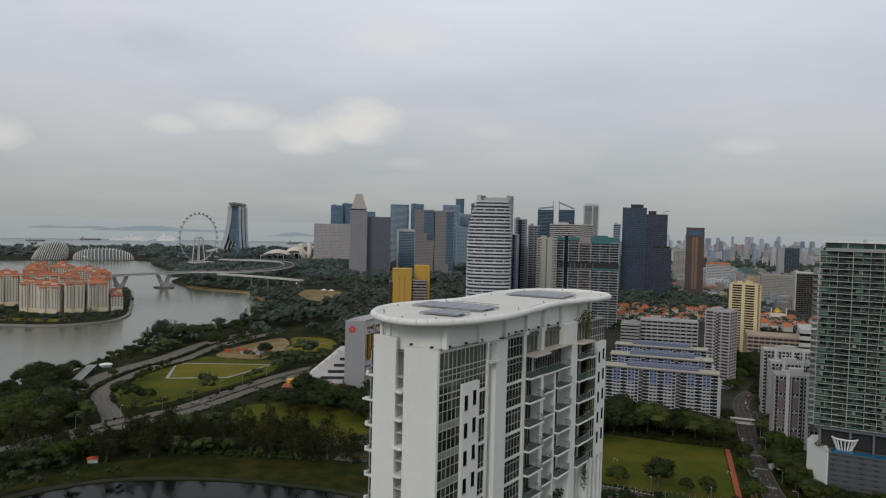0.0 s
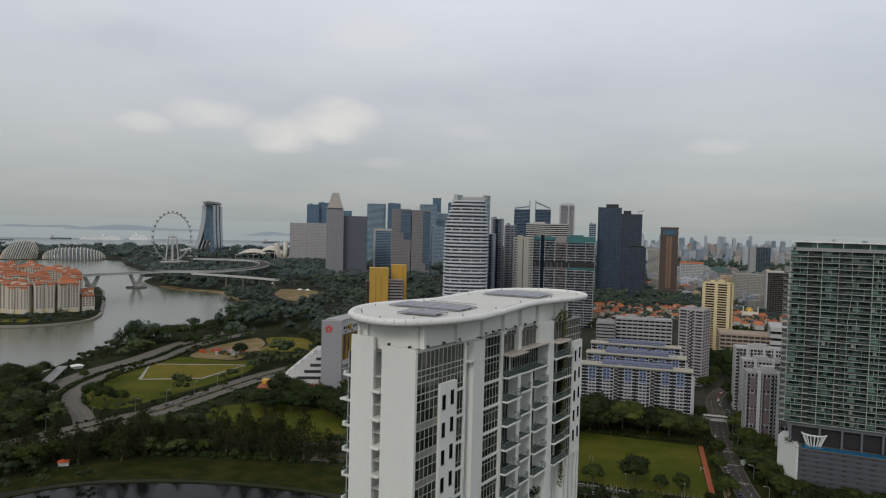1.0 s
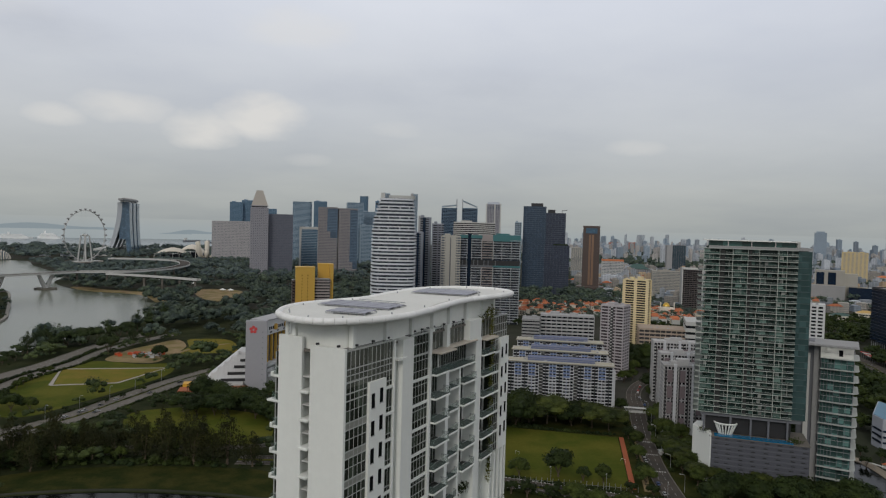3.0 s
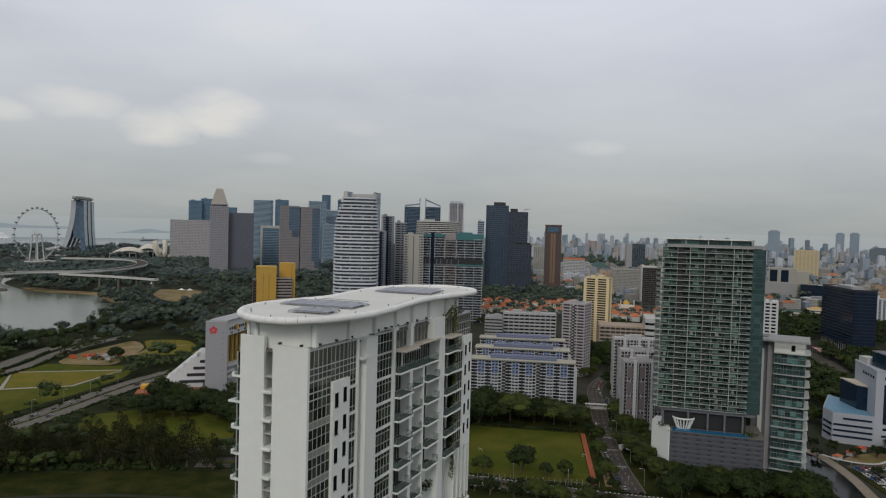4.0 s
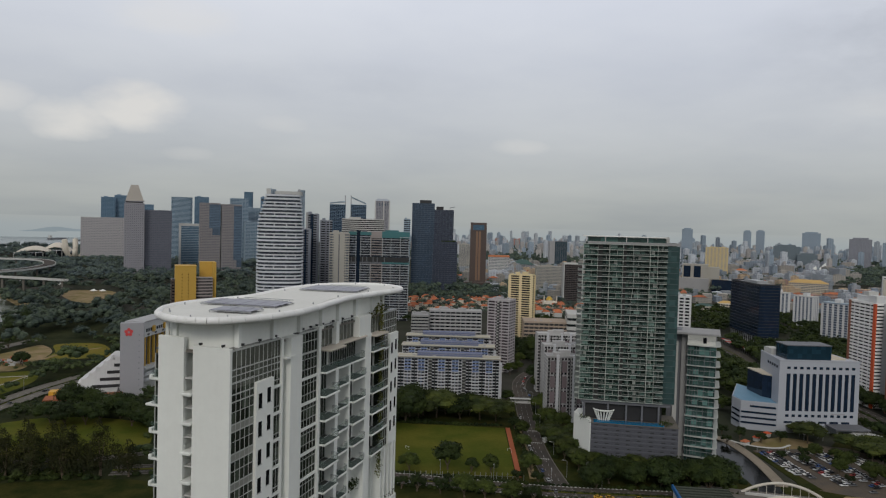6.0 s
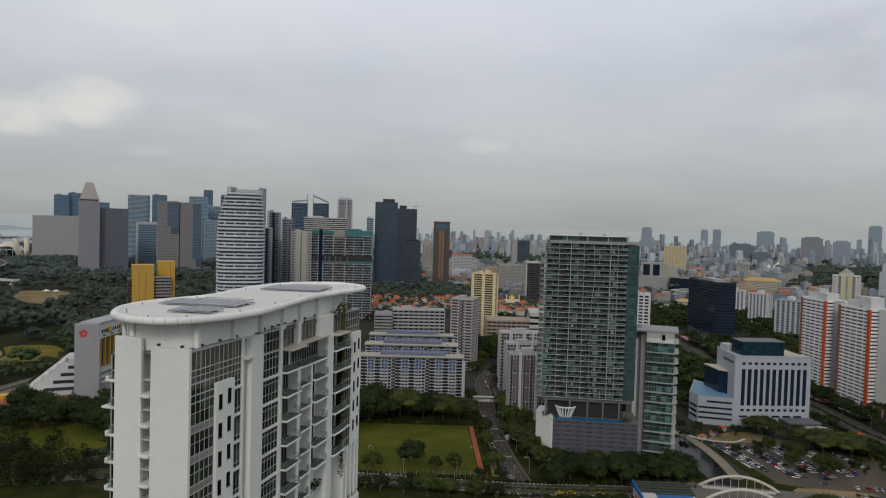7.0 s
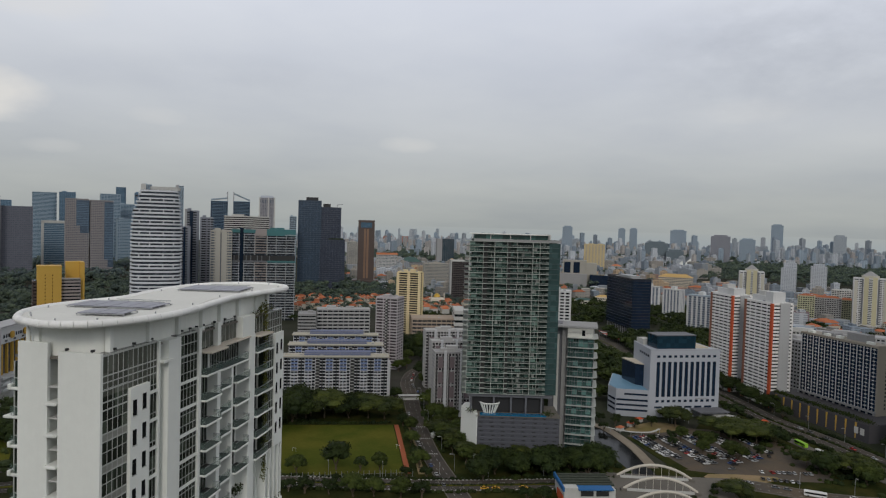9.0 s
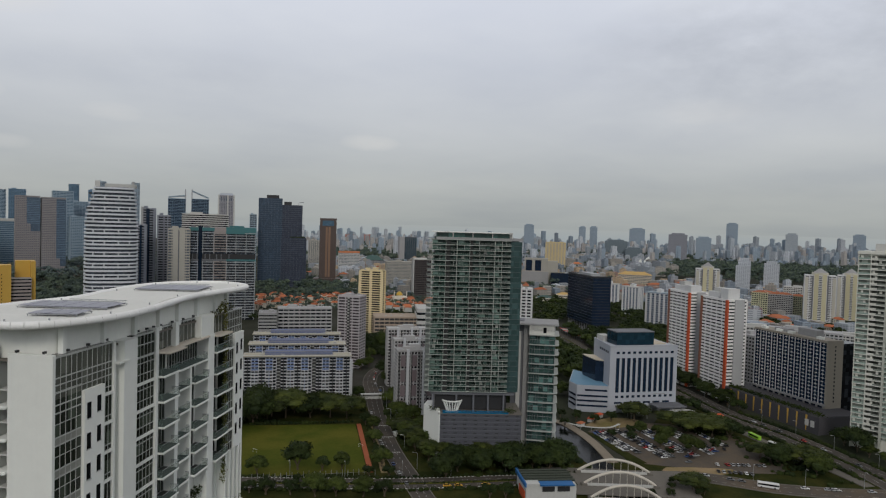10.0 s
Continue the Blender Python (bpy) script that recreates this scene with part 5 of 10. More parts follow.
# three parallel estate slabs
ESTATE = mat("estate_white_paint", (0.50, 0.51, 0.53), 0.8, 0.08, 0.05, 0.8, streak=0.12)
SCREEN_BLUE = mat("grey_blue_roof_screen", (0.125, 0.15, 0.255), 0.8, 0.10, 0.1, 1.0)
LEDGE = mat("sandy_ledge_paint", (0.40, 0.37, 0.29), 0.85, 0.08, 0.1, 1.0)
PANEL_BLUE = mat("blue_panel_and_shadow", (0.16, 0.215, 0.37), 0.8, 0.10, 0.1, 1.0)
for k, (fx, fy, w, h) in enumerate(((160, 496, 77.5, 38.6), (174, 541, 75.5, 39.2), (189, 589, 74, 39.2))):
    rot = -19
    c = Vector((fx, fy, 0)) + Matrix.Rotation(radians(rot), 3, "Z") @ Vector((0, 6, 0))
    es = tower("estate_block", "white public housing slab with blue upper panels" if k == 0 else "white public housing slab with blue rooftop screen", c.x, c.y, w, 12, h, rot, 16, ESTATE, GLASS,
               band=0.27, proud=0.12, bays=30, pier=0.5, pier_out=0.3, rooms=0, seed=k + 7)
    built(c.x, c.y, 42)
    built(c.x - 26, c.y + 9, 16)
    built(c.x + 26, c.y - 9, 16)
    boxpart("roof_ledge", es, LEDGE, -w / 2 - 1.2, w / 2 + 1.2, -7.6, 7.4, h + 0.35, h + 0.95)
    boxpart("roof_screen", es, SCREEN_BLUE, -w * 0.31, w * 0.33, -3.2, 4, h + 0.95, h + 3.8, "blue striped rooftop screen")
    rail = Geo().box(-w * 0.32, w * 0.34, -3.35, -3.2, 0, 0.22).mesh("screen_rail", GREY)
    for z in (1.0, 2.2, 3.5):
        part("screen_rail", rail, OFF_WHITE, es, at=(0, 0, h + z))
    bay, step = w / 30, h / 16
    for b in (9, 19):
        # stairwell shade put into a black strip on the face
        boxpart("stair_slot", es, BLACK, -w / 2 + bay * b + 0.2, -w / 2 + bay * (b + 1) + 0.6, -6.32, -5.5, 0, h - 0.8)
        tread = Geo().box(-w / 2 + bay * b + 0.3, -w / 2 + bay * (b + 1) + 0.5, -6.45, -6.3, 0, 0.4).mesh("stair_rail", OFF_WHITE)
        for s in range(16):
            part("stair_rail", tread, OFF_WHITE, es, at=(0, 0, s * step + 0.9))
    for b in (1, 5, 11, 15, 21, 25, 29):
        # narrower black strips, again shade painted for slots
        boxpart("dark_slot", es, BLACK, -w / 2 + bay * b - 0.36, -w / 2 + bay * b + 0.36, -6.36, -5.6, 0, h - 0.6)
    lip = Geo().box(-bay * 0.9, bay * 0.9, -6.38, -6.0, 0, 0.35).mesh("white_panel", ESTATE)
    blue = Geo().box(-bay * 0.95, bay * 0.95, -6.42, -6.0, 0, step * 0.56).mesh("blue_panel", PANEL_BLUE)
    for b in (3, 7, 13, 17, 23, 27):
        for s in range(12, 16):
            part("blue_panel", blue, BLUE_PAINT, es, at=(-w / 2 + bay * b, 0, s * step - 0.2))
        # below the blue panels, blue-violet shadow put into a painted stripe
        boxpart("blue_stripe", es, PANEL_BLUE, -w / 2 + bay * b - 0.28, -w / 2 + bay * b + 0.28, -6.3, -6.0, 0, step * 12)
        for s in range(12):
            part("white_panel", lip, WHITE, es, at=(-w / 2 + bay * b, 0, s * step + 1.6))
    boxpart("end_bay", es, ESTATE, w / 2, w / 2 + 2.2, -3, 5, 0, h - 4)

# white and grey estate behind the glass tower
PLUM = mat("plum_grey_paint", (0.17, 0.135, 0.145), 0.8, 0.1, 0.1, 1.0)
WORN_WHITE = mat("worn_white_paint", (0.42, 0.415, 0.41), 0.8, 0.10, 0.05, 0.8, streak=0.2)
for k, (fx, fy, w, h) in enumerate(((236, 444, 34, 47), (254.5, 487, 35, 47), (269, 529, 36, 49))):
    c = Vector((fx, fy, 0)) + Matrix.Rotation(radians(-16), 3, "Z") @ Vector((0, 6, 0))
    eg = tower("estate_block", "weathered white and grey public housing slab", c.x, c.y, w, 12, h, -16, 18, WORN_WHITE, GLASS, band=0.4, bays=14, pier=0.7, pier_out=0.3, rooms=2, seed=k + 17, band_mat=GREY if k == 0 else None)
    built(c.x, c.y, 22)
    for x in (-9.5, 2.4, 10):
        boxpart("end_wall", eg, ESTATE, x - 1.0, x + 1.0, -7.2, -5, 0, h + 1.6)
    for x in (-15.8, -11.6, -6.6, -0.6, 5.2, 14.8):
        # black strips paint the shade of upright slots
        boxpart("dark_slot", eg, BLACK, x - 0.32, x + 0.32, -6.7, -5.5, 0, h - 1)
    for x in (-13, -4.5, 7, 12.5):
        screen = Geo().box(x - 1.8, x + 1.8, -6.75, -6.2, 0, 8.2).mesh("screen", PLUM)
        for z in (3, 14, 25, 36):
            part("screen", screen, MAUVE, eg, at=(0, 0, z))
# podium school and carpark roofs behind
TAN_WALL = mat("tan_render", (0.40, 0.32, 0.25), 0.85, 0.1, 0.05, 0.8, streak=0.15)
SCHOOL_GREY = mat("school_grey_white_paint", (0.38, 0.38, 0.385), 0.85, 0.1, 0.05, 0.8, streak=0.15)
tower("school_block", "white school block with open corridors", 262, 790, 62, 16, 37, -16, 9, SCHOOL_GREY, GLASS, band=0.5, bays=10, seed=31)
tower("school_block", "grey school block end", 218, 790, 20, 30, 33, -16, 9, GREY, GLASS, band=0.6, seed=32)
tower("school_block", "grey school block with side stair", 318, 772, 20, 30, 34, -16, 9, GREY, GLASS, band=0.6, seed=33)
# the car park's black core paints the shade between its decks
tower("carpark_block", "beige multi-storey car park with open decks", 390, 760, 95, 34, 26, -20, 6, TAN_WALL, BLACK, band=0.42, bays=16, pier=0.6, rooms=1, seed=34)
tower("market_block", "broad grey-roofed block with a red lift house", 430, 740, 80, 50, 36, -24, 5, OFF_WHITE, GLASS, band=0.6, seed=35)
for x, y, r in ((262, 790, 36), (218, 790, 18), (318, 772, 18), (390, 760, 50), (430, 740, 46)):
    built(x, y, r)

# ---- the green glass apartment tower ----
gt = thing("glass_tower", "green glass apartment tower with a balcony on every floor", "building", 228, 362, 0, -27)
built(228, 362, 36)
G2 = glass_mat("balcony_green_glass", (0.060, 0.105, 0.088), 0.2, 0.25, 0.5, (0.35, 0.35, 0.31))
G3 = glass_mat("deep_green_glass", (0.034, 0.058, 0.051), 0.15, 0.6, 0.25, (0.45, 0.45, 0.31))
SCREEN = mat("grey_louvre_screen", (0.08, 0.084, 0.10), 0.8, 0.12, 0.06, 1.0)
boxpart("glazing", gt, G3, -25, 26.5, -9, 11, 38.9, 133)
TOWER_EDGE = mat("grey_green_slab_edge", (0.40, 0.435, 0.40), 0.8, 0.1, 0.1, 1.0)
boxpart("corner_glazing", gt, glass_mat("teal_glass", (0.045, 0.082, 0.082), 0.1, 0.15, 0.4, (0.3, 0.3, 0.31)), 21.5, 28.3, -10.2, 11, 39, 131)
n_floor, z_first = 29, 39.0
pitch2 = (131.5 - z_first) / n_floor
G_GREY = glass_mat("grey_balcony_glass", (0.068, 0.082, 0.076), 0.2, 0.3, 0.4, (0.5, 0.5, 0.31))
# dark blocks proud of the glazing; a recess's shade put into their colour
RECESS_SHADE = mat("recess_shade", (0.028, 0.031, 0.03), 0.8)
side2 = Geo().box(-29.0, -24.8, -10.2, 9, -0.2, 0.0).mesh("side_slab", TOWER_EDGE)
gside = Geo().box(-28.9, -28.85, -10, 9, 0.05, 1.0).mesh("balustrade", G2)
ledge2 = Geo().box(21.4, 28.5, -10.35, 11.1, -0.1, 0.1).mesh("floor_line", mat("teal_frame", (0.06, 0.09, 0.09), 0.5))
# each bay: from, to, its balustrade, and how far its window wall stands back
BAYS = [(-26.4, -18.1, G2, -9.5), (-18.1, -15.3, None, -9.0), (-15.3, -11.4, G_GREY, -9.3), (-11.2, -3.5, G2, -9.4), (-3.5, -1.6, None, -9.0), (-1.6, 2.0, G_GREY, -9.3), (2.2, 11.7, G_GREY, -9.2), (11.9, 16.1, G2, -9.7), (16.1, 21.5, G_GREY, -9.1)]
bay_glass = [Geo().box(a + 0.06, b - 0.06, -10.95, -10.9, 0.08, 1.05).mesh("balustrade", m) if m else None for a, b, m, r in BAYS]
bay_shade = [None if m else Geo().box(a, b, -9.7, -8.9, 0.3, pitch2 - 0.25).mesh("recess", RECESS_SHADE) for a, b, m, r in BAYS]
g = Geo().box(-26.5, 21.6, -11.0, -8.8, -0.27, 0.02)
for a, b, m, r in BAYS:
    if m:
        g.box(a + 0.02, b - 0.02, -10.98, -10.86, 1.05, 1.12)
slab2 = g.mesh("balcony_slab", TOWER_EDGE)
rgt = random.Random(8)
CURTAIN = mat("pale_curtain_behind_glass", (0.24, 0.26, 0.24), 0.8, 0.2, 0.2, 1.0, per_object=0.4)
JADE = mat("jade_blind_behind_glass", (0.105, 0.175, 0.15), 0.4, 0.15, 0.2, 1.0, per_object=0.4)
screen_me = Geo().box(-0.8, 0.8, -9.8, -8.95, 0.15, pitch2 - 0.3).mesh("blind", CURTAIN)
screen_jade = Geo().box(-1.6, 1.6, -9.85, -8.95, 0.15, pitch2 - 0.3).mesh("blind", JADE)
bar_me = Geo().box(-0.08, 0.08, -10.98, -10.8, 0.0, pitch2 - 0.2).mesh("balcony_post", TOWER_EDGE)
shift = 0.0
for k in range(n_floor + 1):
    at = (0, 0, z_first + k * pitch2)
    s = part("balcony", slab2, OFF_WHITE, gt, at=at)
    part("side_slab", side2, OFF_WHITE, s)
    part("floor_line", ledge2, OFF_WHITE, gt, at=at)
    if k == n_floor:
        break
    part("balustrade", gside, G2, s)
    for gl, dark in zip(bay_glass, bay_shade):
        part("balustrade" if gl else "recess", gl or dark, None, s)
    for x in (-24.0, -8.5, 5.0, 13.8):
        if rgt.random() < 0.55:
            part("blind", rgt.choice((screen_me, screen_jade, screen_jade)), None, gt, at=(x + rgt.uniform(-1.2, 1.2), 0, at[2]))
    if k % 2:
        part("balcony_post", bar_me, None, gt, at=(-21.6, 0, at[2]))
        part("balcony_post", bar_me, None, gt, at=(14.0, 0, at[2]))
        part("balcony_post", bar_me, None, gt, at=(-7.0, 0, at[2]))
    shift = max(-1.0, min(1.0, shift + rgt.uniform(-0.5, 0.5)))      # a party wall that wanders from storey to storey
    part("balcony_post", bar_me, None, gt, at=(2.1 + shift, 0, at[2]))
    part("balcony_post", bar_me, None, gt, at=(rgt.choice((-23.4, -13.2, 5.4, 8.2, 18.6)), 0, at[2]))
post2 = Geo().box(-0.13, 0.13, -11.05, -9, 0, 131 - z_first).mesh("divider", TOWER_EDGE)
for x in (-26.4, -11.3, 11.8):
    part("divider", post2, OFF_WHITE, gt, at=(x, 0, z_first))
part("divider", Geo().box(-0.07, 0.07, -11.03, -9, 0, 131 - z_first), TOWER_EDGE, gt, at=(16.1, 0, z_first))
thin2 = Geo().box(-0.06, 0.06, -11.0, -9, 0, 131 - z_first).mesh("divider", TOWER_EDGE)
for x in (-18.1, -3.5):
    part("divider", thin2, None, gt, at=(x, 0, z_first))
boxpart("crown_slab", gt, WHITE, -26.5, 20.5, -11, 11, 135.7, 136.2)
boxpart("crown_lift_house", gt, OFF_WHITE, 20.6, 22.6, -8, 8, 132.9, 136.4)
boxpart("crown_band", gt, GREY, -24, 28.4, -10.4, 11, 131.4, 132.9)
boxpart("crown_room", gt, GLASS_GREEN, -24, 22, -8, 9, 132.9, 135.6)
for x in (-25, -14, -2, 10, 21):
    boxpart("crown_post", gt, OFF_WHITE, x - 0.2, x + 0.2, -10.8, -10.4, 132.9, 135.6)
# deck level, pool and podium
for x in (-23, -9, 1.5, 10.5, 20):
    boxpart("deck_column", gt, DARK_GREY, x - 0.5, x + 0.5, -9.4, -8.2, 27, 39)
# solid black block in place of the open deck's shaded inside
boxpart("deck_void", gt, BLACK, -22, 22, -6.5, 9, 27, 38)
boxpart("transfer_beam", gt, DARK_GREY, -25, 26.5, -9.2, 11, 36.6, 39)
boxpart("podium", gt, SCREEN, -19.5, 30.5, -15, 12, 0, 26.2, "grey louvred car park podium")
boxpart("podium_cap", gt, CONCRETE, -20, 31, -15.5, 12, 26.2, 26.6)
pool_mat = mat("pool_water", (0.006, 0.11, 0.22), 0.08, 0.1, 0.2, 1.0, per_object=0)
boxpart("pool", gt, pool_mat, -17.5, 22.5, -15.3, -10, 26.6, 27.2, "blue rooftop swimming pool")
LOUVRE_GREY = mat("louvre_grey_metal", (0.088, 0.092, 0.108), 0.7, 0.1, 0.1, 1.0)
louvre = Geo().box(-19.3, 30.3, -15.25, -14.9, 0, 0.75).mesh("louvre", LOUVRE_GREY)
for k in range(9):
    part("louvre", louvre, GREY, gt, at=(0, 0, 2.5 + k * 2.65))
rngl = random.Random(4)
slot_me = Geo().box(0, 2.2, -15.2, -14.9, 0, 0.5).mesh("slot", BLACK)
for k in range(9):
    for j in range(8):
        part("slot", slot_me, BLACK, gt, at=(-18.5 + j * 6.4 + rngl.uniform(0, 1.8), -0.08, 3.9 + k * 2.65))
part("podium_wall", Geo().prism([(-28.5, 2), (-19.5, -15.6), (-18.9, -15.2), (-19.5, 12), (-26, 12)], 0, 27.4), WHITE, gt, "white flared podium wall")
rim = Geo().tube([(-11.5 + 5.8 * math.cos(math.pi * j / 12), -9 - 4.4 * math.sin(math.pi * j / 12), 33.2) for j in range(13)], 0.5, 6)
fan = part("fan_pavilion", rim, WHITE, gt, "white fan-shaped pavilion by the pool")
for k in range(9):
    a = math.pi * (0.05 + 0.9 * k / 8)
    x, y = math.cos(a), -math.sin(a)
    part("fan_blade", Geo().tube([(-11.5 + 3.3 * x, -9 + 2.5 * y, 27.2), (-11.5 + 5.6 * x, -9 + 4.2 * y, 33.0)], 0.4, 5), WHITE, fan)
tagged(new("shrub", leaf_cloud([((23, -12.5, 28), (2.0, 1.2, 0.9), 160), ((-23, -8, 28), (1.6, 2.2, 0.6), 90)], 0.4, rngl).mesh("shrub", LEAF)), "green planting on the pool deck", "plant").matrix_world = gt.matrix_world.copy()

# lower loft wing beside it
PAIR_CREAM = mat("off_white_penthouse_paint", (0.60, 0.60, 0.56), 0.8, 0.06, 0.05, 0.8)
la = thing("glass_annex", "lower glass loft wing with curved white floor edges", "building", 275.0, 353.6, 0, -38)
built(277, 352, 18)
boxpart("glazing", la, glass_mat("loft_glass", (0.045, 0.088, 0.082), 0.15, 0.5, 0.5, (0.35, 0.35, 0.33)), -6.6, 9.5, -9, 12, 0, 72)
LOFT_EDGE = mat("loft_edge_concrete", (0.40, 0.42, 0.40), 0.8, 0.08, 0.1, 1.0)
edge2 = bevelled(Geo().prism([(-7.0, -11.2), (4, -12.0), (9.0, -11.6), (11.4, -10.2), (12.2, -7.5), (12.0, 12), (-7.0, 12)], -0.15, 0.15).mesh("floor_edge", LOFT_EDGE), 0.08, 1)
inner2 = Geo().box(-6.8, 9.9, -9.2, 12.1, -0.08, 0.08).mesh("mezzanine", GREY)
for k in range(12):
    part("floor_edge", edge2, None, la, at=(0, 0, 5 + k * 6.1))
    part("mezzanine", inner2, MULLION, la, at=(0, 0, 8.05 + k * 6.1))
mul = Geo().box(-0.1, 0.1, -9.12, -8.9, 0, 72).mesh("mullion", DARK_GREY)
for x in (-6.4, -4.8, -3.2, -1.6, 0, 3.2, 6.3, 9.4):
    part("mullion", mul, MULLION, la, at=(x, 0, 0))
boxpart("penthouse", la, PAIR_CREAM, -6.8, 9.0, -9.2, 11, 72.3, 79)
boxpart("roof_plate", la, GREY, -13, 11.5, -11, 13, 79, 79.6)
for k in range(9):
    boxpart("trellis_bar", la, GREY, -12.6 + k * 2.9, -12.2 + k * 2.9, -14.5, -11, 79.1, 79.5)
boxpart("trellis_beam", la, GREY, -13, 11.5, -14.9, -14.5, 79.0, 79.6)
boxpart("penthouse_window", la, GLASS, 2, 4, -9.35, -9, 73.5, 77)
boxpart("stair_core", la, GREY, -10.2, -6.8, -5, 9, 0, 78)
boxpart("core_slot", la, DARK_GREY, -18, -10.3, -3, 9, 0, 80)
boxpart("core_fin", la, OFF_WHITE, -14.4, -12.0, -5.5, -2.5, 0, 73)

# ---- white civic building with blue windows ----
cx, cy = 371.2, 390.2
cv = thing("civic_block", "white civic building with tall blue window strips", "building", cx, cy, 0, -16)
built(398, 402, 40)
built(372, 415, 22)
CIVIC = mat("civic_white_panels", (0.39, 0.41, 0.455), 0.6, 0.05, 0.05, 0.8)
part("body", Geo().prism([(0, 0.4), (57.5, 0.4), (57.5, 40), (5.7, 40)], 0, 50.5), CIVIC, cv)
boxpart("parapet", cv, CIVIC, -0.3, 57.8, 0.1, 1.2, 50.5, 51.7)
part("parapet", Geo().prism([(-0.2, 1.2), (0.9, 1.2), (6.6, 40), (5.5, 40)], 50.5, 51.7), CIVIC, cv)
strip_me = Geo().box(-1.35, 1.35, 0.25, 0.6, 0, 26.5).mesh("window_strip", GLASS_NAVY)
small_me = Geo().box(-1.2, 1.2, 0.25, 0.6, 0, 1.8).mesh("window", GLASS_NAVY)
for k in range(11):
    x = 6.6 + k * 4.62
    part("window_strip", strip_me, GLASS_NAVY, cv, at=(x, 0, 15.5))
    part("window", small_me, GLASS_NAVY, cv, at=(x, 0, 45.2))
    part("window", small_me, GLASS_NAVY, cv, at=(x, 0, 11.2))
for k in range(6):
    boxpart("window", cv, GLASS_NAVY, 4.5 + k * 8.2, 10.5 + k * 8.2, 0.25, 0.6, 6.8, 8.2)
side_me = Geo().box(-0.3, 0.25, -0.9, 0.9, 0, 1.8).mesh("window", GLASS_NAVY)
for k in range(5):
    part("window", side_me, GLASS_NAVY, cv, at=((5 + k * 4.5) * 0.1437, 5 + k * 4.5, 45.2))
boxpart("penthouse", cv, glass_mat("teal_navy_glass", (0.010, 0.030, 0.046), 0.12, 0.15, 0.4), 9, 41, 8, 24, 50.5, 60.5)
boxpart("penthouse_cap", cv, DARK_GREY, 8.6, 41.4, 7.6, 24.4, 60.5, 61.1)
boxpart("roof_room", cv, OFF_WHITE, 7, 14, 27, 38, 50.5, 55)
boxpart("roof_room", cv, BEIGE, 42, 53, 10, 36, 50.5, 51.4)
wing_pts = [(-0.2, 0.0), (5.6, 42), (-2, 62), (-23.7, 21.2), (-23, 8)]
part("wing", Geo().prism(wing_pts[::-1], 0, 20.5), CIVIC, cv)
part("wing_roof", Geo().prism([(x * 0.95 - 0.5, y * 0.95 + 1.0) for x, y in wing_pts][::-1], 20.5, 20.8), mat("blue_roof_sheet", (0.12, 0.25, 0.36), 0.6, 0.1, 0.1, 1.0), cv, "pale blue wing roof")
# ribbon windows along the wing's slanted front
wa, wb = Vector((-23, 8, 0)), Vector((-0.2, 0, 0))
wdir = (wb - wa).normalized()
wturn = math.degrees(math.atan2(wdir.y, wdir.x))
for z, a, b in ((16.2, 6, 23), (11.8, 0.3, 23.4), (8.0, 0.3, 23.4), (4.2, 0.3, 23.4)):
    part("ribbon_window", Geo().box(a, b, -0.12, 0.3, 0, 1.4), GLASS_NAVY, cv, at=Matrix.Translation(wa + Vector((0, 0, z))) @ pose(0, 0, 0, 0, 0, wturn))
part("glass_cube", Geo().prism([(-2.6, 19), (3.2, 13), (5.8, 38), (-3, 42)], 20.6, 37), GLASS_NAVY, cv, "dark blue glass cube")
part("cube_roof", Geo().prism([(-2.8, 18.9), (3.2, 12.7), (6, 38), (-3.3, 42.3)], 37, 37.7), BEIGE, cv)
for z in (11.8, 8.0, 4.2):
    boxpart("ribbon_window", cv, GLASS_NAVY, -23.75, -23.2, 8.8, 20.5, z, z + 1.4)
part("porch", Geo().box(34, 58, -14, 0, 6.0, 6.8), DARK_GREY, cv, "dark entrance canopy")
for x, y in ((35, -13), (46, -13), (57, -13)):
    part("porch_column", Geo().tube([(x, y, 0), (x, y, 6)], 0.3, 8), GREY, cv)
part("canopy", Geo().box(6, 18, -9, 0, 5.0, 6.4), OFF_WHITE, cv)
part("wall_bars", Geo().box(38, 48, 0.2, 0.5, 13.4, 14.0), GREY, cv, "unreadable grey lettering bar")

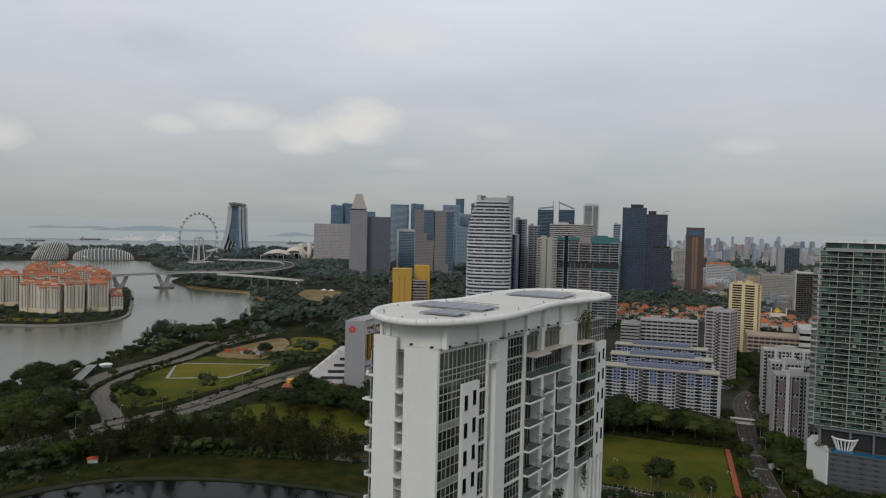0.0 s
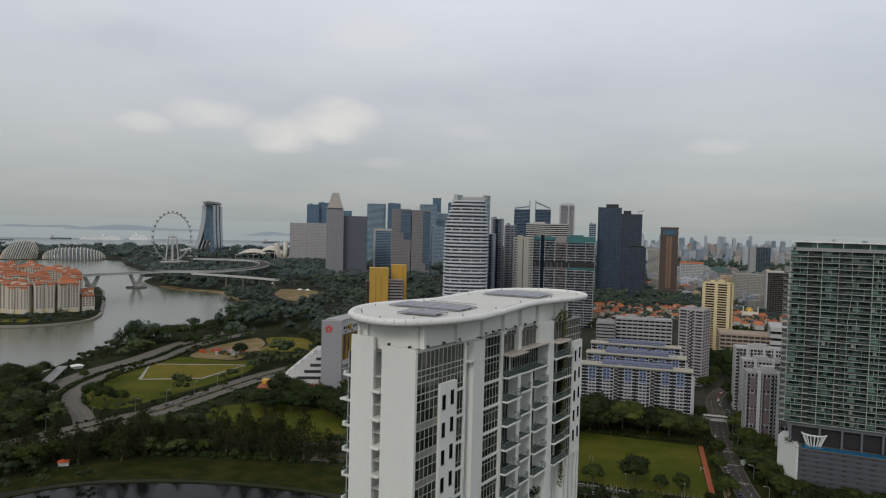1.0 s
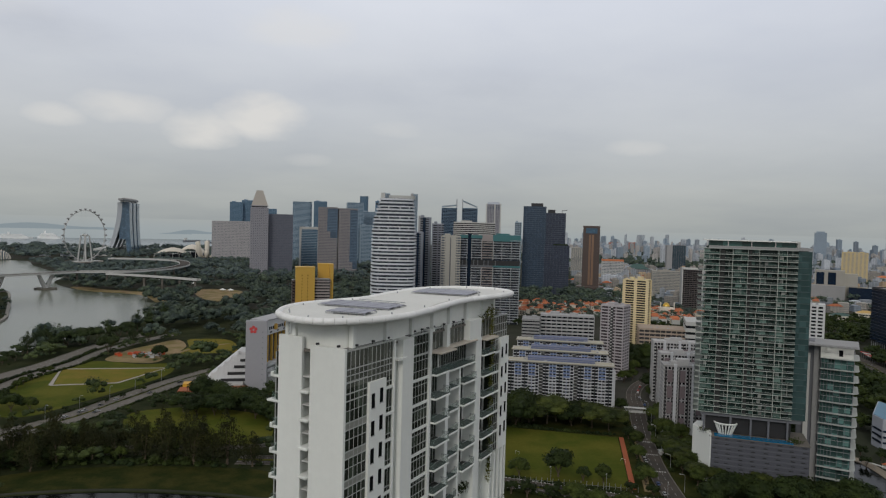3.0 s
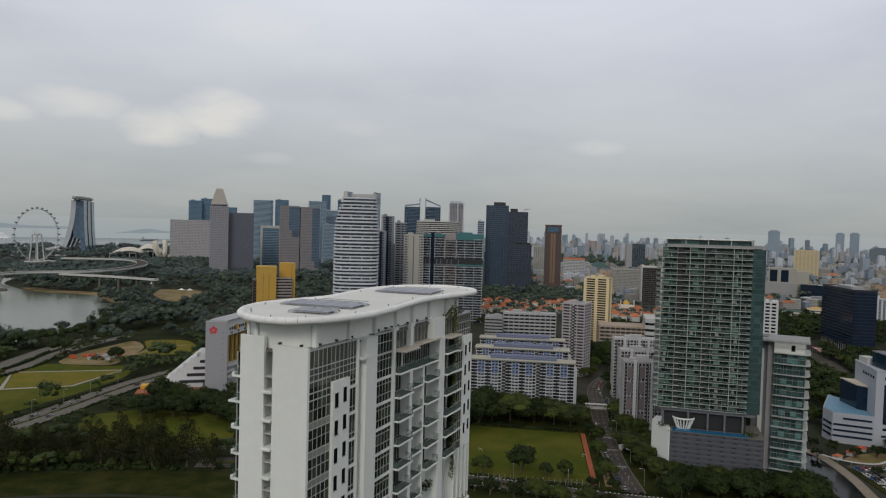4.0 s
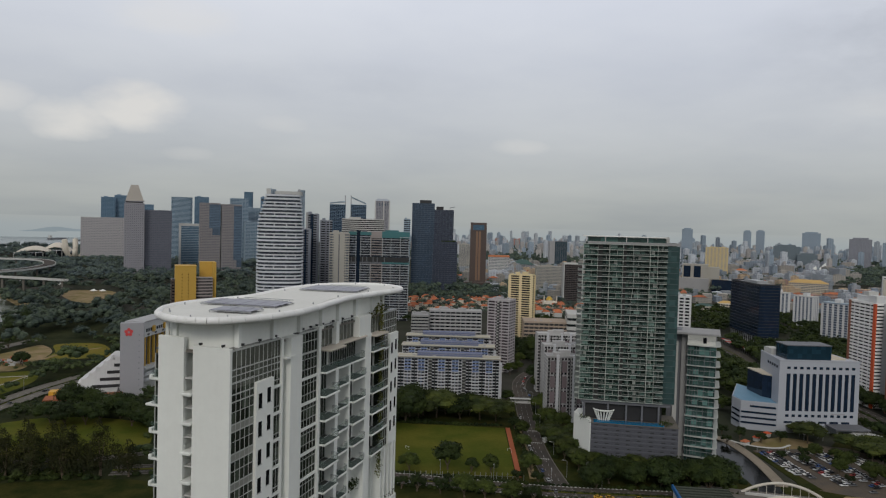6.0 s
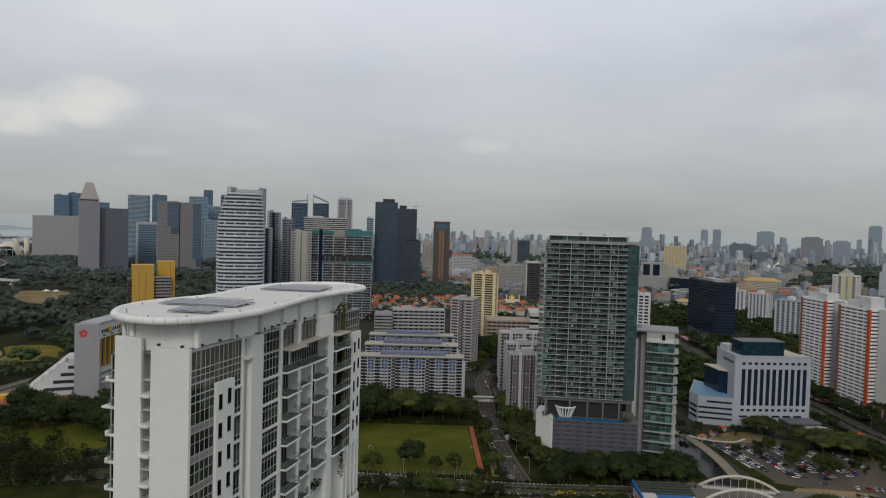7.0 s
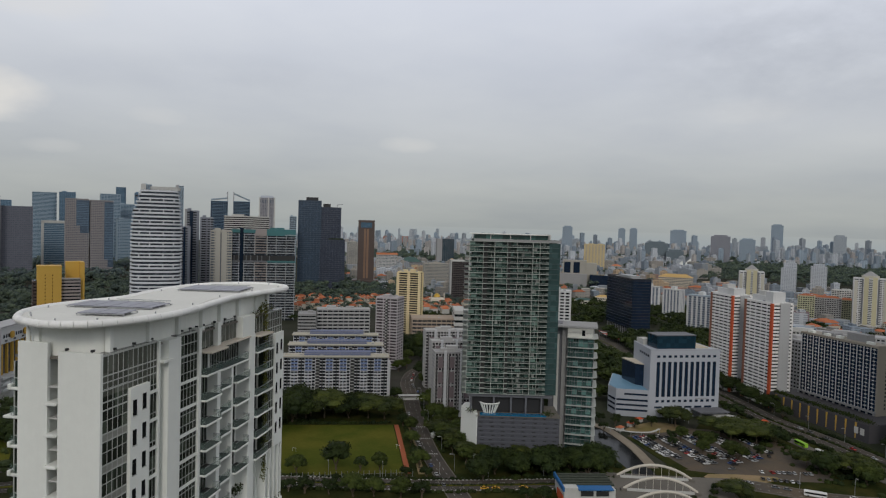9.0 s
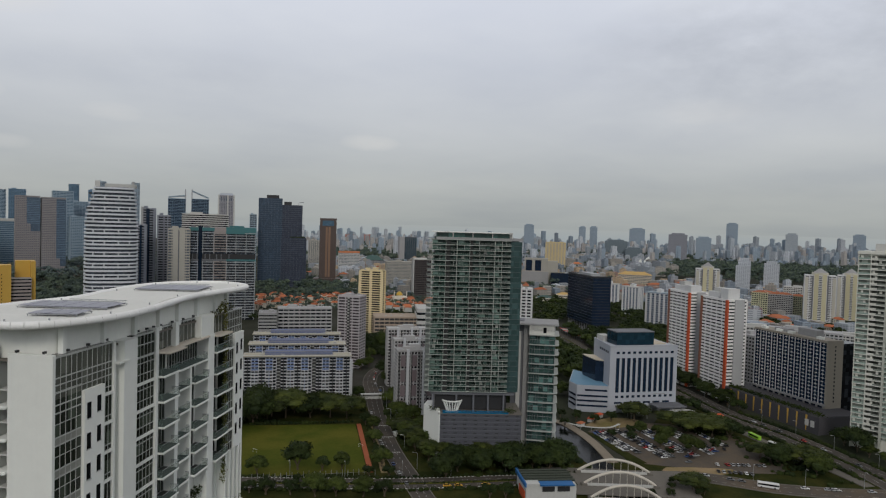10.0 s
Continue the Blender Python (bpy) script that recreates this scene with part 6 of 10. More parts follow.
# ---- white and orange housing pair ----
HOUSING_WHITE = mat("housing_white_paint", (0.58, 0.585, 0.585), 0.8, 0.08, 0.05, 0.8, streak=0.15)
# lit front and shaded end of one white block, put into two paints
PAIR_LIT_WHITE = mat("lit_white_facade_paint", (0.78, 0.77, 0.75), 0.8, 0.08, 0.05, 0.8, streak=0.15)
END_SHADE = mat("shaded_end_wall_paint", (0.40, 0.405, 0.41), 0.8, 0.06, 0.05, 0.8, streak=0.12)
for k, (fx, fy, L) in enumerate(((512, 463, 36), (500, 415, 38))):
    rot = -107
    W = 17.5
    px_, py_ = corner_block(fx, fy, rot, L, W)
    h = 84 if k else 85
    ob = tower("housing_block", "white housing tower with orange stripes and blank end wall", px_, py_, L, W, h, rot, 30, PAIR_LIT_WHITE, GLASS, band=0.6, proud=0.25, bays=5, pier=0.7, rooms=2, seed=40 + k)
    built(px_, py_, 26)
    boxpart("orange_stripe", ob, ORANGE, L / 2 - 2.8, L / 2 + 0.4, -W / 2 - 0.7, -W / 2 + 0.5, 0, h + 0.5, "orange painted stripe")
    boxpart("orange_stripe", ob, mat("faded_red_paint", (0.25, 0.10, 0.06), 0.7), -L / 2 - 0.5, -L / 2 + 2.4, -W / 2 - 0.7, -W / 2 + 0.5, 0, h + 0.5, "faded red painted stripe")
    boxpart("end_wall", ob, END_SHADE, L / 2 + 0.3, L / 2 + 0.9, -W / 2 + 6, W / 2 - 2.6, 0, h + 1, "blank white end wall with shade in its grey paint")
    boxpart("lift_house", ob, HOUSING_WHITE, -L * 0.35, L * 0.1, -6, 6, h + 0.3, h + 5.5)
    boxpart("lift_house", ob, HOUSING_WHITE, L * 0.15, L * 0.42, -7, 4, h + 0.3, h + 6.5 + 3 * k)
    boxpart("tank", ob, OFF_WHITE, -L * 0.2, 0, -4, 4, h + 5.5, h + 9)

# ---- grey gridded hotel with a striped podium ----
hx, hy = corner_block(514, 373, -102, 76, 14)
hg = thing("grid_block", "grey hotel slab with a grid of square dark windows", "building", hx, hy, 0, -102)
built(hx, hy, 30)
built(500, 318, 30)
built(478, 320, 14)
built(545, 385, 26)
GRID_GREY = mat("grey_grid_concrete", (0.62, 0.63, 0.64), 0.8, 0.08, 0.05, 0.8)
TAUPE = mat("taupe_end_wall", (0.31, 0.28, 0.23), 0.8, 0.06)
boxpart("glazing", hg, GLASS_NAVY, -35, 37.5, -6.6, 6.6, 8, 61)
hb = Geo().box(-35.3, 38, -6.70, 7.2, 0, 0.2).mesh("spandrel", GREY)
for k in range(17):
    part("spandrel", hb, GRID_GREY, hg, at=(0, 0, 15 + k * 2.78))
hp = Geo().box(-0.32, 0.32, -6.85, -6.5, 0, 47).mesh("pier", GRID_GREY)
thin = Geo().box(-0.08, 0.08, -6.8, -6.5, 0, 47).mesh("thin_pier", GREY)
knot = Geo().box(-0.9, 0.9, -6.8, -6.5, 0, 0.8).mesh("sill_block", GRID_GREY)
for k in range(13):
    part("pier", hp, GRID_GREY, hg, at=(-35 + k * 6.03, 0, 14))
    if k < 12:
        part("thin_pier", thin, GREY, hg, at=(-35 + k * 6.03 + 3.0, 0, 14))
joined(knot, [Matrix.Translation((-32 + k * 6.03, 0, 14.8 + f * 2.78)) for k in range(12) for f in range(17)], "sill_grid", hg)
for k in range(13):
    boxpart("stilt", hg, GREY, -35 + k * 6.03 - 0.5, -35 + k * 6.03 + 0.5, -8.5, -7.4, 12, 15)
boxpart("stilt_beam", hg, GREY, -35.5, 38.5, -8.8, -7, 14.2, 15.4)
boxpart("end_wall", hg, TAUPE, 37.6, 38.6, -7.4, 7.4, 8, 63)
slit = Geo().box(38.5, 38.75, -0.5, 0.5, 0, 1.4).mesh("slit_window", GLASS)
for k in range(15):
    part("slit_window", slit, GLASS, hg, at=(0, 0, 17 + k * 2.9))
boxpart("rear_wing", hg, GLASS, 20, 36, 7.4, 26, 8, 60)
boxpart("roof", hg, TAUPE, -35.5, 38.6, -7.5, 7.5, 61, 62.6)
for x in (-30, -14, -2, 26):
    boxpart("roof_unit", hg, WHITE, x, x + 5, -5.5, -2.5, 62.6, 64.4)
boxpart("plant_room", hg, GREY, 4, 22, -1, 6, 62.6, 68)
boxpart("plant_room", hg, GREY, -18, -6, -3, 5, 62.6, 65)
PODIUM = mat("dark_podium_cladding", (0.05, 0.048, 0.054), 0.7, 0.08)
boxpart("podium", hg, PODIUM, -44, 58, -33, 7, 0, 12.4)
boxpart("podium_roof", hg, PODIUM, -43.5, 57.5, -32.5, -9, 12.4, 12.7)
for k in range(11):
    x = -40 + k * 8.6
    part("gold_stripe", Geo().add([(x + 0.5, -33.1, 1), (x + 1.2, -33.1, 1), (x + 1.9, -33.1, 12.2), (x + 0.2, -33.1, 12.2), (x + 0.5, -32.9, 1), (x + 1.2, -32.9, 1), (x + 1.9, -32.9, 12.2), (x + 0.2, -32.9, 12.2)],
                                  [(0, 1, 2, 3), (0, 4, 5, 1), (1, 5, 6, 2), (2, 6, 7, 3), (3, 7, 4, 0)]), GOLD, hg)
for x in (46, 51):
    part("sign_panel", Geo().box(x, x + 3.2, -33.3, -33, 4.5, 9.0), OFF_WHITE, hg, "pale sign panel")

# ---- pale apartment tower with green balconies ----
pt = thing("apartment_tower", "pale apartment tower with rows of green glass balconies", "building", 482.4, 243.6, 0, -72)
built(492, 240, 26)
PALE_GREEN = glass_mat("pale_green_balcony_glass", (0.30, 0.40, 0.35), 0.3, 0.15)
PALE_WINDOW = glass_mat("grey_green_window", (0.27, 0.30, 0.265), 0.2, 0.3, 0.3)
PALE = mat("pale_stone_render", (0.64, 0.64, 0.58), 0.8, 0.06, 0.05, 0.8, streak=0.1)
boxpart("core", pt, PALE, -22, 22, -9, 14, 0, 130)
# darker copy of the window glass; recess shade put into colour, not depth
PALE_RECESS = glass_mat("shaded_recess_window", (0.075, 0.08, 0.07), 0.3, 0.5, 0.15, (0.6, 0.6, 0.303))
PALE_PIER = mat("grey_green_pier_render", (0.40, 0.41, 0.36), 0.8, 0.06, 0.05, 0.8, streak=0.1)
# each bay: from, to, its windows, its front
rpt = random.Random(31)
for x0, x1, wall, front in ((-22, -14.5, PALE_WINDOW, PALE_GREEN), (-14.5, -5.6, PALE_RECESS, None), (-4.2, 2.6, PALE_WINDOW, PALE_GREEN), (2.6, 11, PALE_RECESS, None), (11, 22, PALE_WINDOW, PALE_GREEN)):
    boxpart("window_wall", pt, wall, x0 + 0.1, x1 - 0.1, -9.5, -8.5, 8, 128)
    s_me = Geo().box(x0, x1, -11.0, -9, -0.35, 0.2).mesh("balcony", PALE)
    r_me = Geo().box(x0 + 0.1, x1 - 0.1, -11.05, -10.95, 0.2, 1.15).mesh("balustrade", front or PALE_WINDOW)
    w_me = Geo().box(x0 + 0.1, x0 + (x1 - x0) * 0.45, -11.1, -10.8, 0.2, 1.3).mesh("panel", PALE)
    v_me = Geo().box(-0.7, 0.7, -10.0, -9.4, 0.3, 2.7).mesh("panel", PALE)
    for k in range(36):
        b = part("balcony", s_me, PALE, pt, at=(0, 0, 10 + k * 3.3))
        part("balustrade", r_me, None, b)
        if front is None:
            part("panel", w_me, PALE, b)
        if rpt.random() < 0.6:
            part("panel", v_me, PALE, b, at=(rpt.uniform(x0 + 1.2, x1 - 1.2), 0, 0))
for x in (-21.7, -14.5, -4.9, 2.6, 11, 21.5):
    boxpart("fin", pt, PALE_PIER if x == -4.9 else PALE, x - (0.7 if x == -4.9 else 0.2), x + (0.7 if x == -4.9 else 0.2), -11.15, -8.8, 0, 130)
boxpart("roof", pt, PALE, -22.5, 22.5, -10.5, 14.5, 129, 131)
boxpart("roof_room", pt, OFF_WHITE, -14, 10, -2, 10, 131, 136)
boxpart("sky_terrace", pt, TAN_WALL, -4.2, 8, -10.2, -8, 82.6, 93, "tan inner wall of a two-storey sky terrace")
boxpart("terrace_pier", pt, PALE, 1.6, 2.6, -11.0, -10.2, 82.6, 93)
tagged(new("hedge", leaf_cloud([((-41 + 4 * k, -30 + 2 * (k % 2), 14.0), (2.2, 1.0, 0.7), 80) for k in range(25)], 0.5, rngl).mesh("hedge", LEAF_DARK)), "green hedge on the hotel podium", "plant").matrix_world = hg.matrix_world.copy()
tagged(new("shrub", leaf_cloud([((5, -10.6, 83.2), (2.4, 0.5, 0.6), 120)], 0.35, rngl).mesh("shrub", LEAF)), "green planting on a sky terrace", "plant").matrix_world = pt.matrix_world.copy()

# ---- black glass slab on columns ----
bx, by = corner_block(660, 788, -108, 88, 26)
bl = thing("dark_monolith", "black mirror-glass office slab on slim columns", "building", bx, by, 0, -108)
built(bx, by, 52)
boxpart("glazing", bl, GLASS_NAVY, -44, 44, -13, 13, 10, 75)
rail3 = Geo().box(-44.15, 44.15, -13.15, 13.15, 0, 0.5).mesh("floor_line", BLACK)
for k in range(17):
    part("floor_line", rail3, BLACK, bl, at=(0, 0, 11 + k * 3.9))
boxpart("roof", bl, GREY, -43.5, 43.5, -12.5, 12.5, 75, 75.8)
for x in (-44, 43):
    boxpart("roof_edge", bl, BLACK, x, x + 1, -13.2, 13.2, 75, 77)
boxpart("roof_edge", bl, BLACK, -44, 44, -13.2, -12.2, 75, 77)
boxpart("roof_plant", bl, STEEL, -20, 20, -6, 8, 75.8, 79)
colm = Geo().tube([(0, 0, 0), (0, 0, 10)], 0.6, 8).mesh("column", GREY)
for k in range(15):
    part("column", colm, GREY, bl, at=(-42 + k * 6, -11.5, 0))
for k in range(5):
    part("column", colm, GREY, bl, at=(42.5, -10 + k * 5, 0))
boxpart("lobby", bl, GLASS, -40, 40, -6, 11, 0, 10)


aw = thing("awning_row", "long row of wavy red and white awnings beside the glass slab", "canopy", 569, 627, 0, 72)
AWN_RED = mat("red_awning_cloth", (0.42, 0.05, 0.04), 0.8, 0.1)
for k in range(17):
    z = 4.2 + 0.8 * math.sin(k * 1.3)
    part("awning", Geo().add([(k * 6, -5, z), (k * 6 + 5.8, -5, z + 0.5), (k * 6 + 5.8, 5, z + 1.6), (k * 6, 5, z + 1.1), (k * 6, -5, z - 0.3), (k * 6 + 5.8, -5, z + 0.2), (k * 6 + 5.8, 5, z + 1.3), (k * 6, 5, z + 0.8)],
                             [(0, 1, 2, 3), (7, 6, 5, 4), (0, 4, 5, 1), (1, 5, 6, 2), (2, 6, 7, 3), (3, 7, 4, 0)]), (AWN_RED, OFF_WHITE)[k % 2], aw)
    boxpart("post", aw, STEEL, k * 6 + 2.8, k * 6 + 3.0, -4.6, -4.4, 0, 4.0)
    boxpart("post", aw, STEEL, k * 6 + 2.8, k * 6 + 3.0, 4.4, 4.6, 0, 5.0)

# ---- across the bay ----
SAND_WALL = mat("sand_wall", (0.34, 0.325, 0.285), 0.8, 0.08, 0.05, 0.8)
CREAM = mat("cream_render", (0.64, 0.59, 0.50), 0.8, 0.06, 0.05, 0.8, streak=0.08)
def condo(x, y, w, d, h, rot, seed):
    ob = tower("condominium", "cream apartment block with orange tiled hipped roofs", x, y, w, d, h, rot, max(6, round(h / 3.1)), CREAM, GLASS, band=0.42, proud=0.2, bays=max(4, round(w / 3.6)), pier=1.5,
               top=False, z=2.0, seed=seed)
    ob["group"] = "condominium blocks on the promontory"
    built(x, y, max(w, d) * 0.6)
    r = random.Random(seed)
    part("eaves", Geo().box(-w / 2 - 1, w / 2 + 1, -d / 2 - 1, d / 2 + 1, h, h + 0.6), OFF_WHITE, ob)
    part("roof", Geo().hip(-w / 2 - 1.2, w / 2 + 1.2, -d / 2 - 1.2, d / 2 + 1.2, h + 0.6, h + 5.5), TERRACOTTA, ob)
    for k in range(3):
        tx, ty, s, up = r.uniform(-.35, .35) * w, r.uniform(-.3, .3) * d, r.uniform(2.6, 4.2), r.uniform(3, 7)
        part("turret", Geo().box(tx - s, tx + s, ty - s, ty + s, h, h + up), CREAM, ob)
        part("turret_roof", Geo().hip(tx - s - .8, tx + s + .8, ty - s - .8, ty + s + .8, h + up, h + up + 3.6), TERRACOTTA, ob)
    for k in range(2):
        tx = (k - 0.5) * w * 0.6
        part("bay_wing", Geo().box(tx - 4, tx + 4, -d / 2 - 2.5, d / 2 + 2.5, 0, h - 3), CREAM, ob)
        win = Geo()
        for f in range(int((h - 8) / 3.1)):
            for wx in (-2.0, 1.9):
                win.box(tx + wx - 0.95, tx + wx + 0.95, -d / 2 - 2.62, d / 2 + 2.62, 7.2 + f * 3.1, 8.9 + f * 3.1)
        part("bay_glazing", win, GLASS, ob)
        part("bay_roof", Geo().hip(tx - 4.6, tx + 4.6, -d / 2 - 3.2, d / 2 + 3.2, h - 3, h + 1.5), TERRACOTTA, ob)
    part("plinth", Geo().box(-w / 2 - 0.8, w / 2 + 0.8, -d / 2 - 0.8, d / 2 + 0.8, 0, 6), YELLOW, ob)


for k, (x, y, w, d, h, rot) in enumerate(((-656, 1045, 32, 20, 46, 25), (-622, 1052, 30, 20, 47, 20), (-694, 1070, 32, 20, 44, 30), (-583, 985, 28, 20, 41, 15), (-553, 978, 26, 20, 38, 10), (-528, 990, 24, 18, 42, 35),
                                           (-503, 1006, 26, 18, 41, 40), (-483, 1022, 14, 12, 24, 40), (-655, 1120, 34, 20, 54, 20), (-608, 1105, 32, 20, 56, 10), (-566, 1085, 32, 20, 53, 20), (-532, 1075, 28, 20, 50, 30),
                                           (-730, 1100, 34, 20, 46, 30), (-592, 1040, 30, 20, 48, 15), (-556, 1032, 28, 18, 47, 25), (-640, 1085, 30, 18, 52, 20), (-515, 1045, 24, 18, 46, 35))):
    condo(x, y, w, d, h, rot, 60 + k)
for k, (x, y) in enumerate(((-575, 905), (-520, 905), (-620, 905))):
    sheet("lawn_promontory", [(x - 28, y - 8), (x + 26, y - 10), (x + 24, y + 12), (x - 26, y + 14)], 2.12, DRY_GRASS, "yellow-green lawn by the sea wall", "lawn", 0.3)

# glass garden domes: a shell with white arched ribs
def dome(x, y, length, width, height, rot, ribs, lean, label):
    ob = thing("garden_dome", label, "greenhouse", x, y, 0, rot)
    built(x, y, length * 0.55)
    g = Geo()
    nu, nv = 24, 12
    def spot(u, v):
        a = math.pi * u / nu
        prof = math.sin(a) ** 0.8
        b = math.pi * v / nv
        return (-length / 2 * math.cos(a) + lean * math.sin(b) * height * prof, -width / 2 * prof * math.cos(b), height * prof * math.sin(b))
    g.add([spot(u, v) for u in range(nu + 1) for v in range(nv + 1)],
          [(u * (nv + 1) + v, (u + 1) * (nv + 1) + v, (u + 1) * (nv + 1) + v + 1, u * (nv + 1) + v + 1) for u in range(nu) for v in range(nv)])
    part("glass_shell", g, mat("conservatory_glass", (0.115, 0.15, 0.165), 0.2, 0.2, 0.05, 0.5), ob, smooth=True)
    for k in range(1, ribs):
        u = nu * k / ribs
        part("rib", Geo().tube([(p[0], p[1] * 1.06, p[2] * 1.08 + 0.5) for p in (spot(u, v) for v in range(nv + 1))], 1.15, 5), CREAM, ob)
    return ob


dome(-1252, 2201, 98, 72, 54, 25, 22, 0.35, "domed conservatory of glass with white steel ribs")
dome(-1100, 2245, 178, 80, 36, 20, 26, -0.1, "long low conservatory of glass with white steel ribs")

# observation wheel
fw = thing("observation_wheel", "giant white observation wheel with glass capsules", "ferris wheel", -734, 2080, 0, 62)
built(-734, 2080, 66)
built(-705, 1985, 50)
R0, ZC = 70, 84
part("rim", Geo().tube([(R0 * math.cos(2 * math.pi * k / 64), -1.5, ZC + R0 * math.sin(2 * math.pi * k / 64)) for k in range(65)], 0.7, 5), OFF_WHITE, fw)
part("rim", Geo().tube([(R0 * math.cos(2 * math.pi * k / 64), 1.5, ZC + R0 * math.sin(2 * math.pi * k / 64)) for k in range(65)], 0.7, 5), OFF_WHITE, fw)
cap = Geo().tube([(-2.6, 0, 0), (2.6, 0, 0)], 2.4, 8).mesh("capsule", GREY)
for k in range(28):
    a = 2 * math.pi * k / 28
    part("capsule", cap, GREY, fw, at=((R0 + 3.5) * math.cos(a), 0, ZC + (R0 + 3.5) * math.sin(a)))
    part("spoke", Geo().tube([(0, 0, ZC), (R0 * math.cos(a), 0, ZC + R0 * math.sin(a))], 0.09, 3), STEEL, fw)
part("hub", Geo().tube([(0, -9, ZC), (0, 9, ZC)], 3, 10), OFF_WHITE, fw)
for s in (-1, 1):
    for e in (-1, 1):
        part("leg", Geo().tube([(e * 11, s * 16, 0), (e * 7, s * 8, ZC)], 2.0, 7), OFF_WHITE, fw)
part("terminal", Geo().prism(oval(95, 50, 28), 0, 11), OFF_WHITE, fw, "round terminal building")
part("terminal_deck", Geo().prism(oval(118, 64, 28), 8, 10), PAVING, fw)

# triple hotel towers under a boat-shaped deck
mb = thing("triple_hotel", "three curved glass hotel towers under a boat-shaped deck", "hotel", -801, 2700, 0, -82)
built(-802, 2760, 110)
HOTEL_GREY = mat("pale_blue_grey_cladding", (0.44, 0.47, 0.50), 0.6, 0.06)
BLUE_HOTEL = glass_mat("hotel_blue_glass", (0.085, 0.135, 0.19), 0.2, 0.2, 0.5, (0.2, 0.2, 0.3))
for k, x0 in enumerate((-118, -30, 58)):
    for side, bend in ((-1, 26), (1, 6)):
        pts = []
        for s in range(9):
            f = s / 8
            y = side * (4 + bend * (1 - f) ** 2.2 * 1.3)
            pts.append((y * 1.25, 190 * f))
        g = Geo()
        verts = []
        for y, z in pts:
            verts += [(x0, y - 14 * (1 if side < 0 else 0), z), (x0 + 62, y - 14 * (1 if side < 0 else 0), z), (x0 + 62, y + 14 * (1 if side > 0 else 0) + 1, z), (x0, y + 14 * (1 if side > 0 else 0) + 1, z)]
        faces = [(3, 2, 1, 0), (32, 33, 34, 35)]
        for s in range(8):
            for j in range(4):
                j2 = (j + 1) % 4
                faces.append((4 * s + j, 4 * s + j2, 4 * s + 4 + j2, 4 * s + 4 + j))
        g.add(verts, faces)
        leg = part("tower_leg", g, HOTEL_GREY if side < 0 else BLUE_HOTEL, mb)
        if side > 0:
            part("end_wall", Geo().box(x0 - 0.8, x0 - 0.1, 2, 20, 4, 189), OFF_WHITE, mb)
    part("link", Geo().box(x0 + 2, x0 + 60, -12, 14, 60, 192), BLUE_HOTEL, mb)
part("sky_deck", Geo().prism(oval(340, 38, 40, 2.6), 196, 203), GREY, mb, "long boat-shaped sky deck")
part("sky_deck_keel", Geo().prism(oval(300, 24, 40, 2.6), 191, 196), OFF_WHITE, mb)
for x in (-120, -70, -20, 40, 90):
    part("deck_pavilion", Geo().box(x - 8, x + 8, -7, 7, 203, 207), OFF_WHITE, mb)
part("podium", Geo().prism([(-150, -90), (150, -90), (150, -30), (-150, -30)], 0, 26), OFF_WHITE, mb)

# white shells: an arts hall like an open flower and long curved roofs
sh = thing("flower_hall", "white hall like an open flower of rising petals", "museum", -470, 2440, 0, 10)
built(-470, 2440, 60)
for k in range(8):
    a = 2 * math.pi * k / 8
    r = 30 + 8 * (k % 2)
    petal = Geo().tube([(0.25 * r * math.cos(a), 0.25 * r * math.sin(a), 4), (0.7 * r * math.cos(a), 0.7 * r * math.sin(a), 12), (1.1 * r * math.cos(a), 1.1 * r * math.sin(a), 30 + 16 * (k % 3))], 5, 8, 8)
    part("petal", petal, CREAM, sh, smooth=True)
part("base", Geo().prism(oval(40, 40, 20), 0, 10), GLASS, sh)
for k, (x, y, L, W, h, rot) in enumerate(((-600, 2500, 110, 70, 36, 12), (-550, 2560, 90, 60, 46, 5))):
    hall = thing("curved_hall", "low convention hall with a swept white roof", "hall", x, y, 0, rot)
    built(x, y, 60)
    g = Geo()
    n = 14
    verts, faces = [], []
    for i in range(n + 1):
        f = i / n
        z = h * math.sin(math.pi * (0.12 + 0.7 * f)) 
        verts += [(-L / 2 + L * f, -W / 2, z * 0.75), (-L / 2 + L * f, W / 2, z), (-L / 2 + L * f, W / 2, z - 2.5), (-L / 2 + L * f, -W / 2, z * 0.75 - 2.5)]
    for i in range(n):
        for j in range(4):
            j2 = (j + 1) % 4
            faces.append((4 * i + j, 4 * i + 4 + j, 4 * i + 4 + j2, 4 * i + j2))
    part("roof", g.add(verts, faces), CREAM, hall, smooth=False)
    part("wall", Geo().box(-L * 0.4, L * 0.4, -W * 0.42, W * 0.42, 0, h * 0.45), GLASS, hall)
    for i in range(6):
        part("roof_rib", Geo().box(-L / 2 + L * i / 5.5, -L / 2 + L * i / 5.5 + 1.5, -W / 2, -W / 2 + 2, 0, h * 0.5), OFF_WHITE, hall)

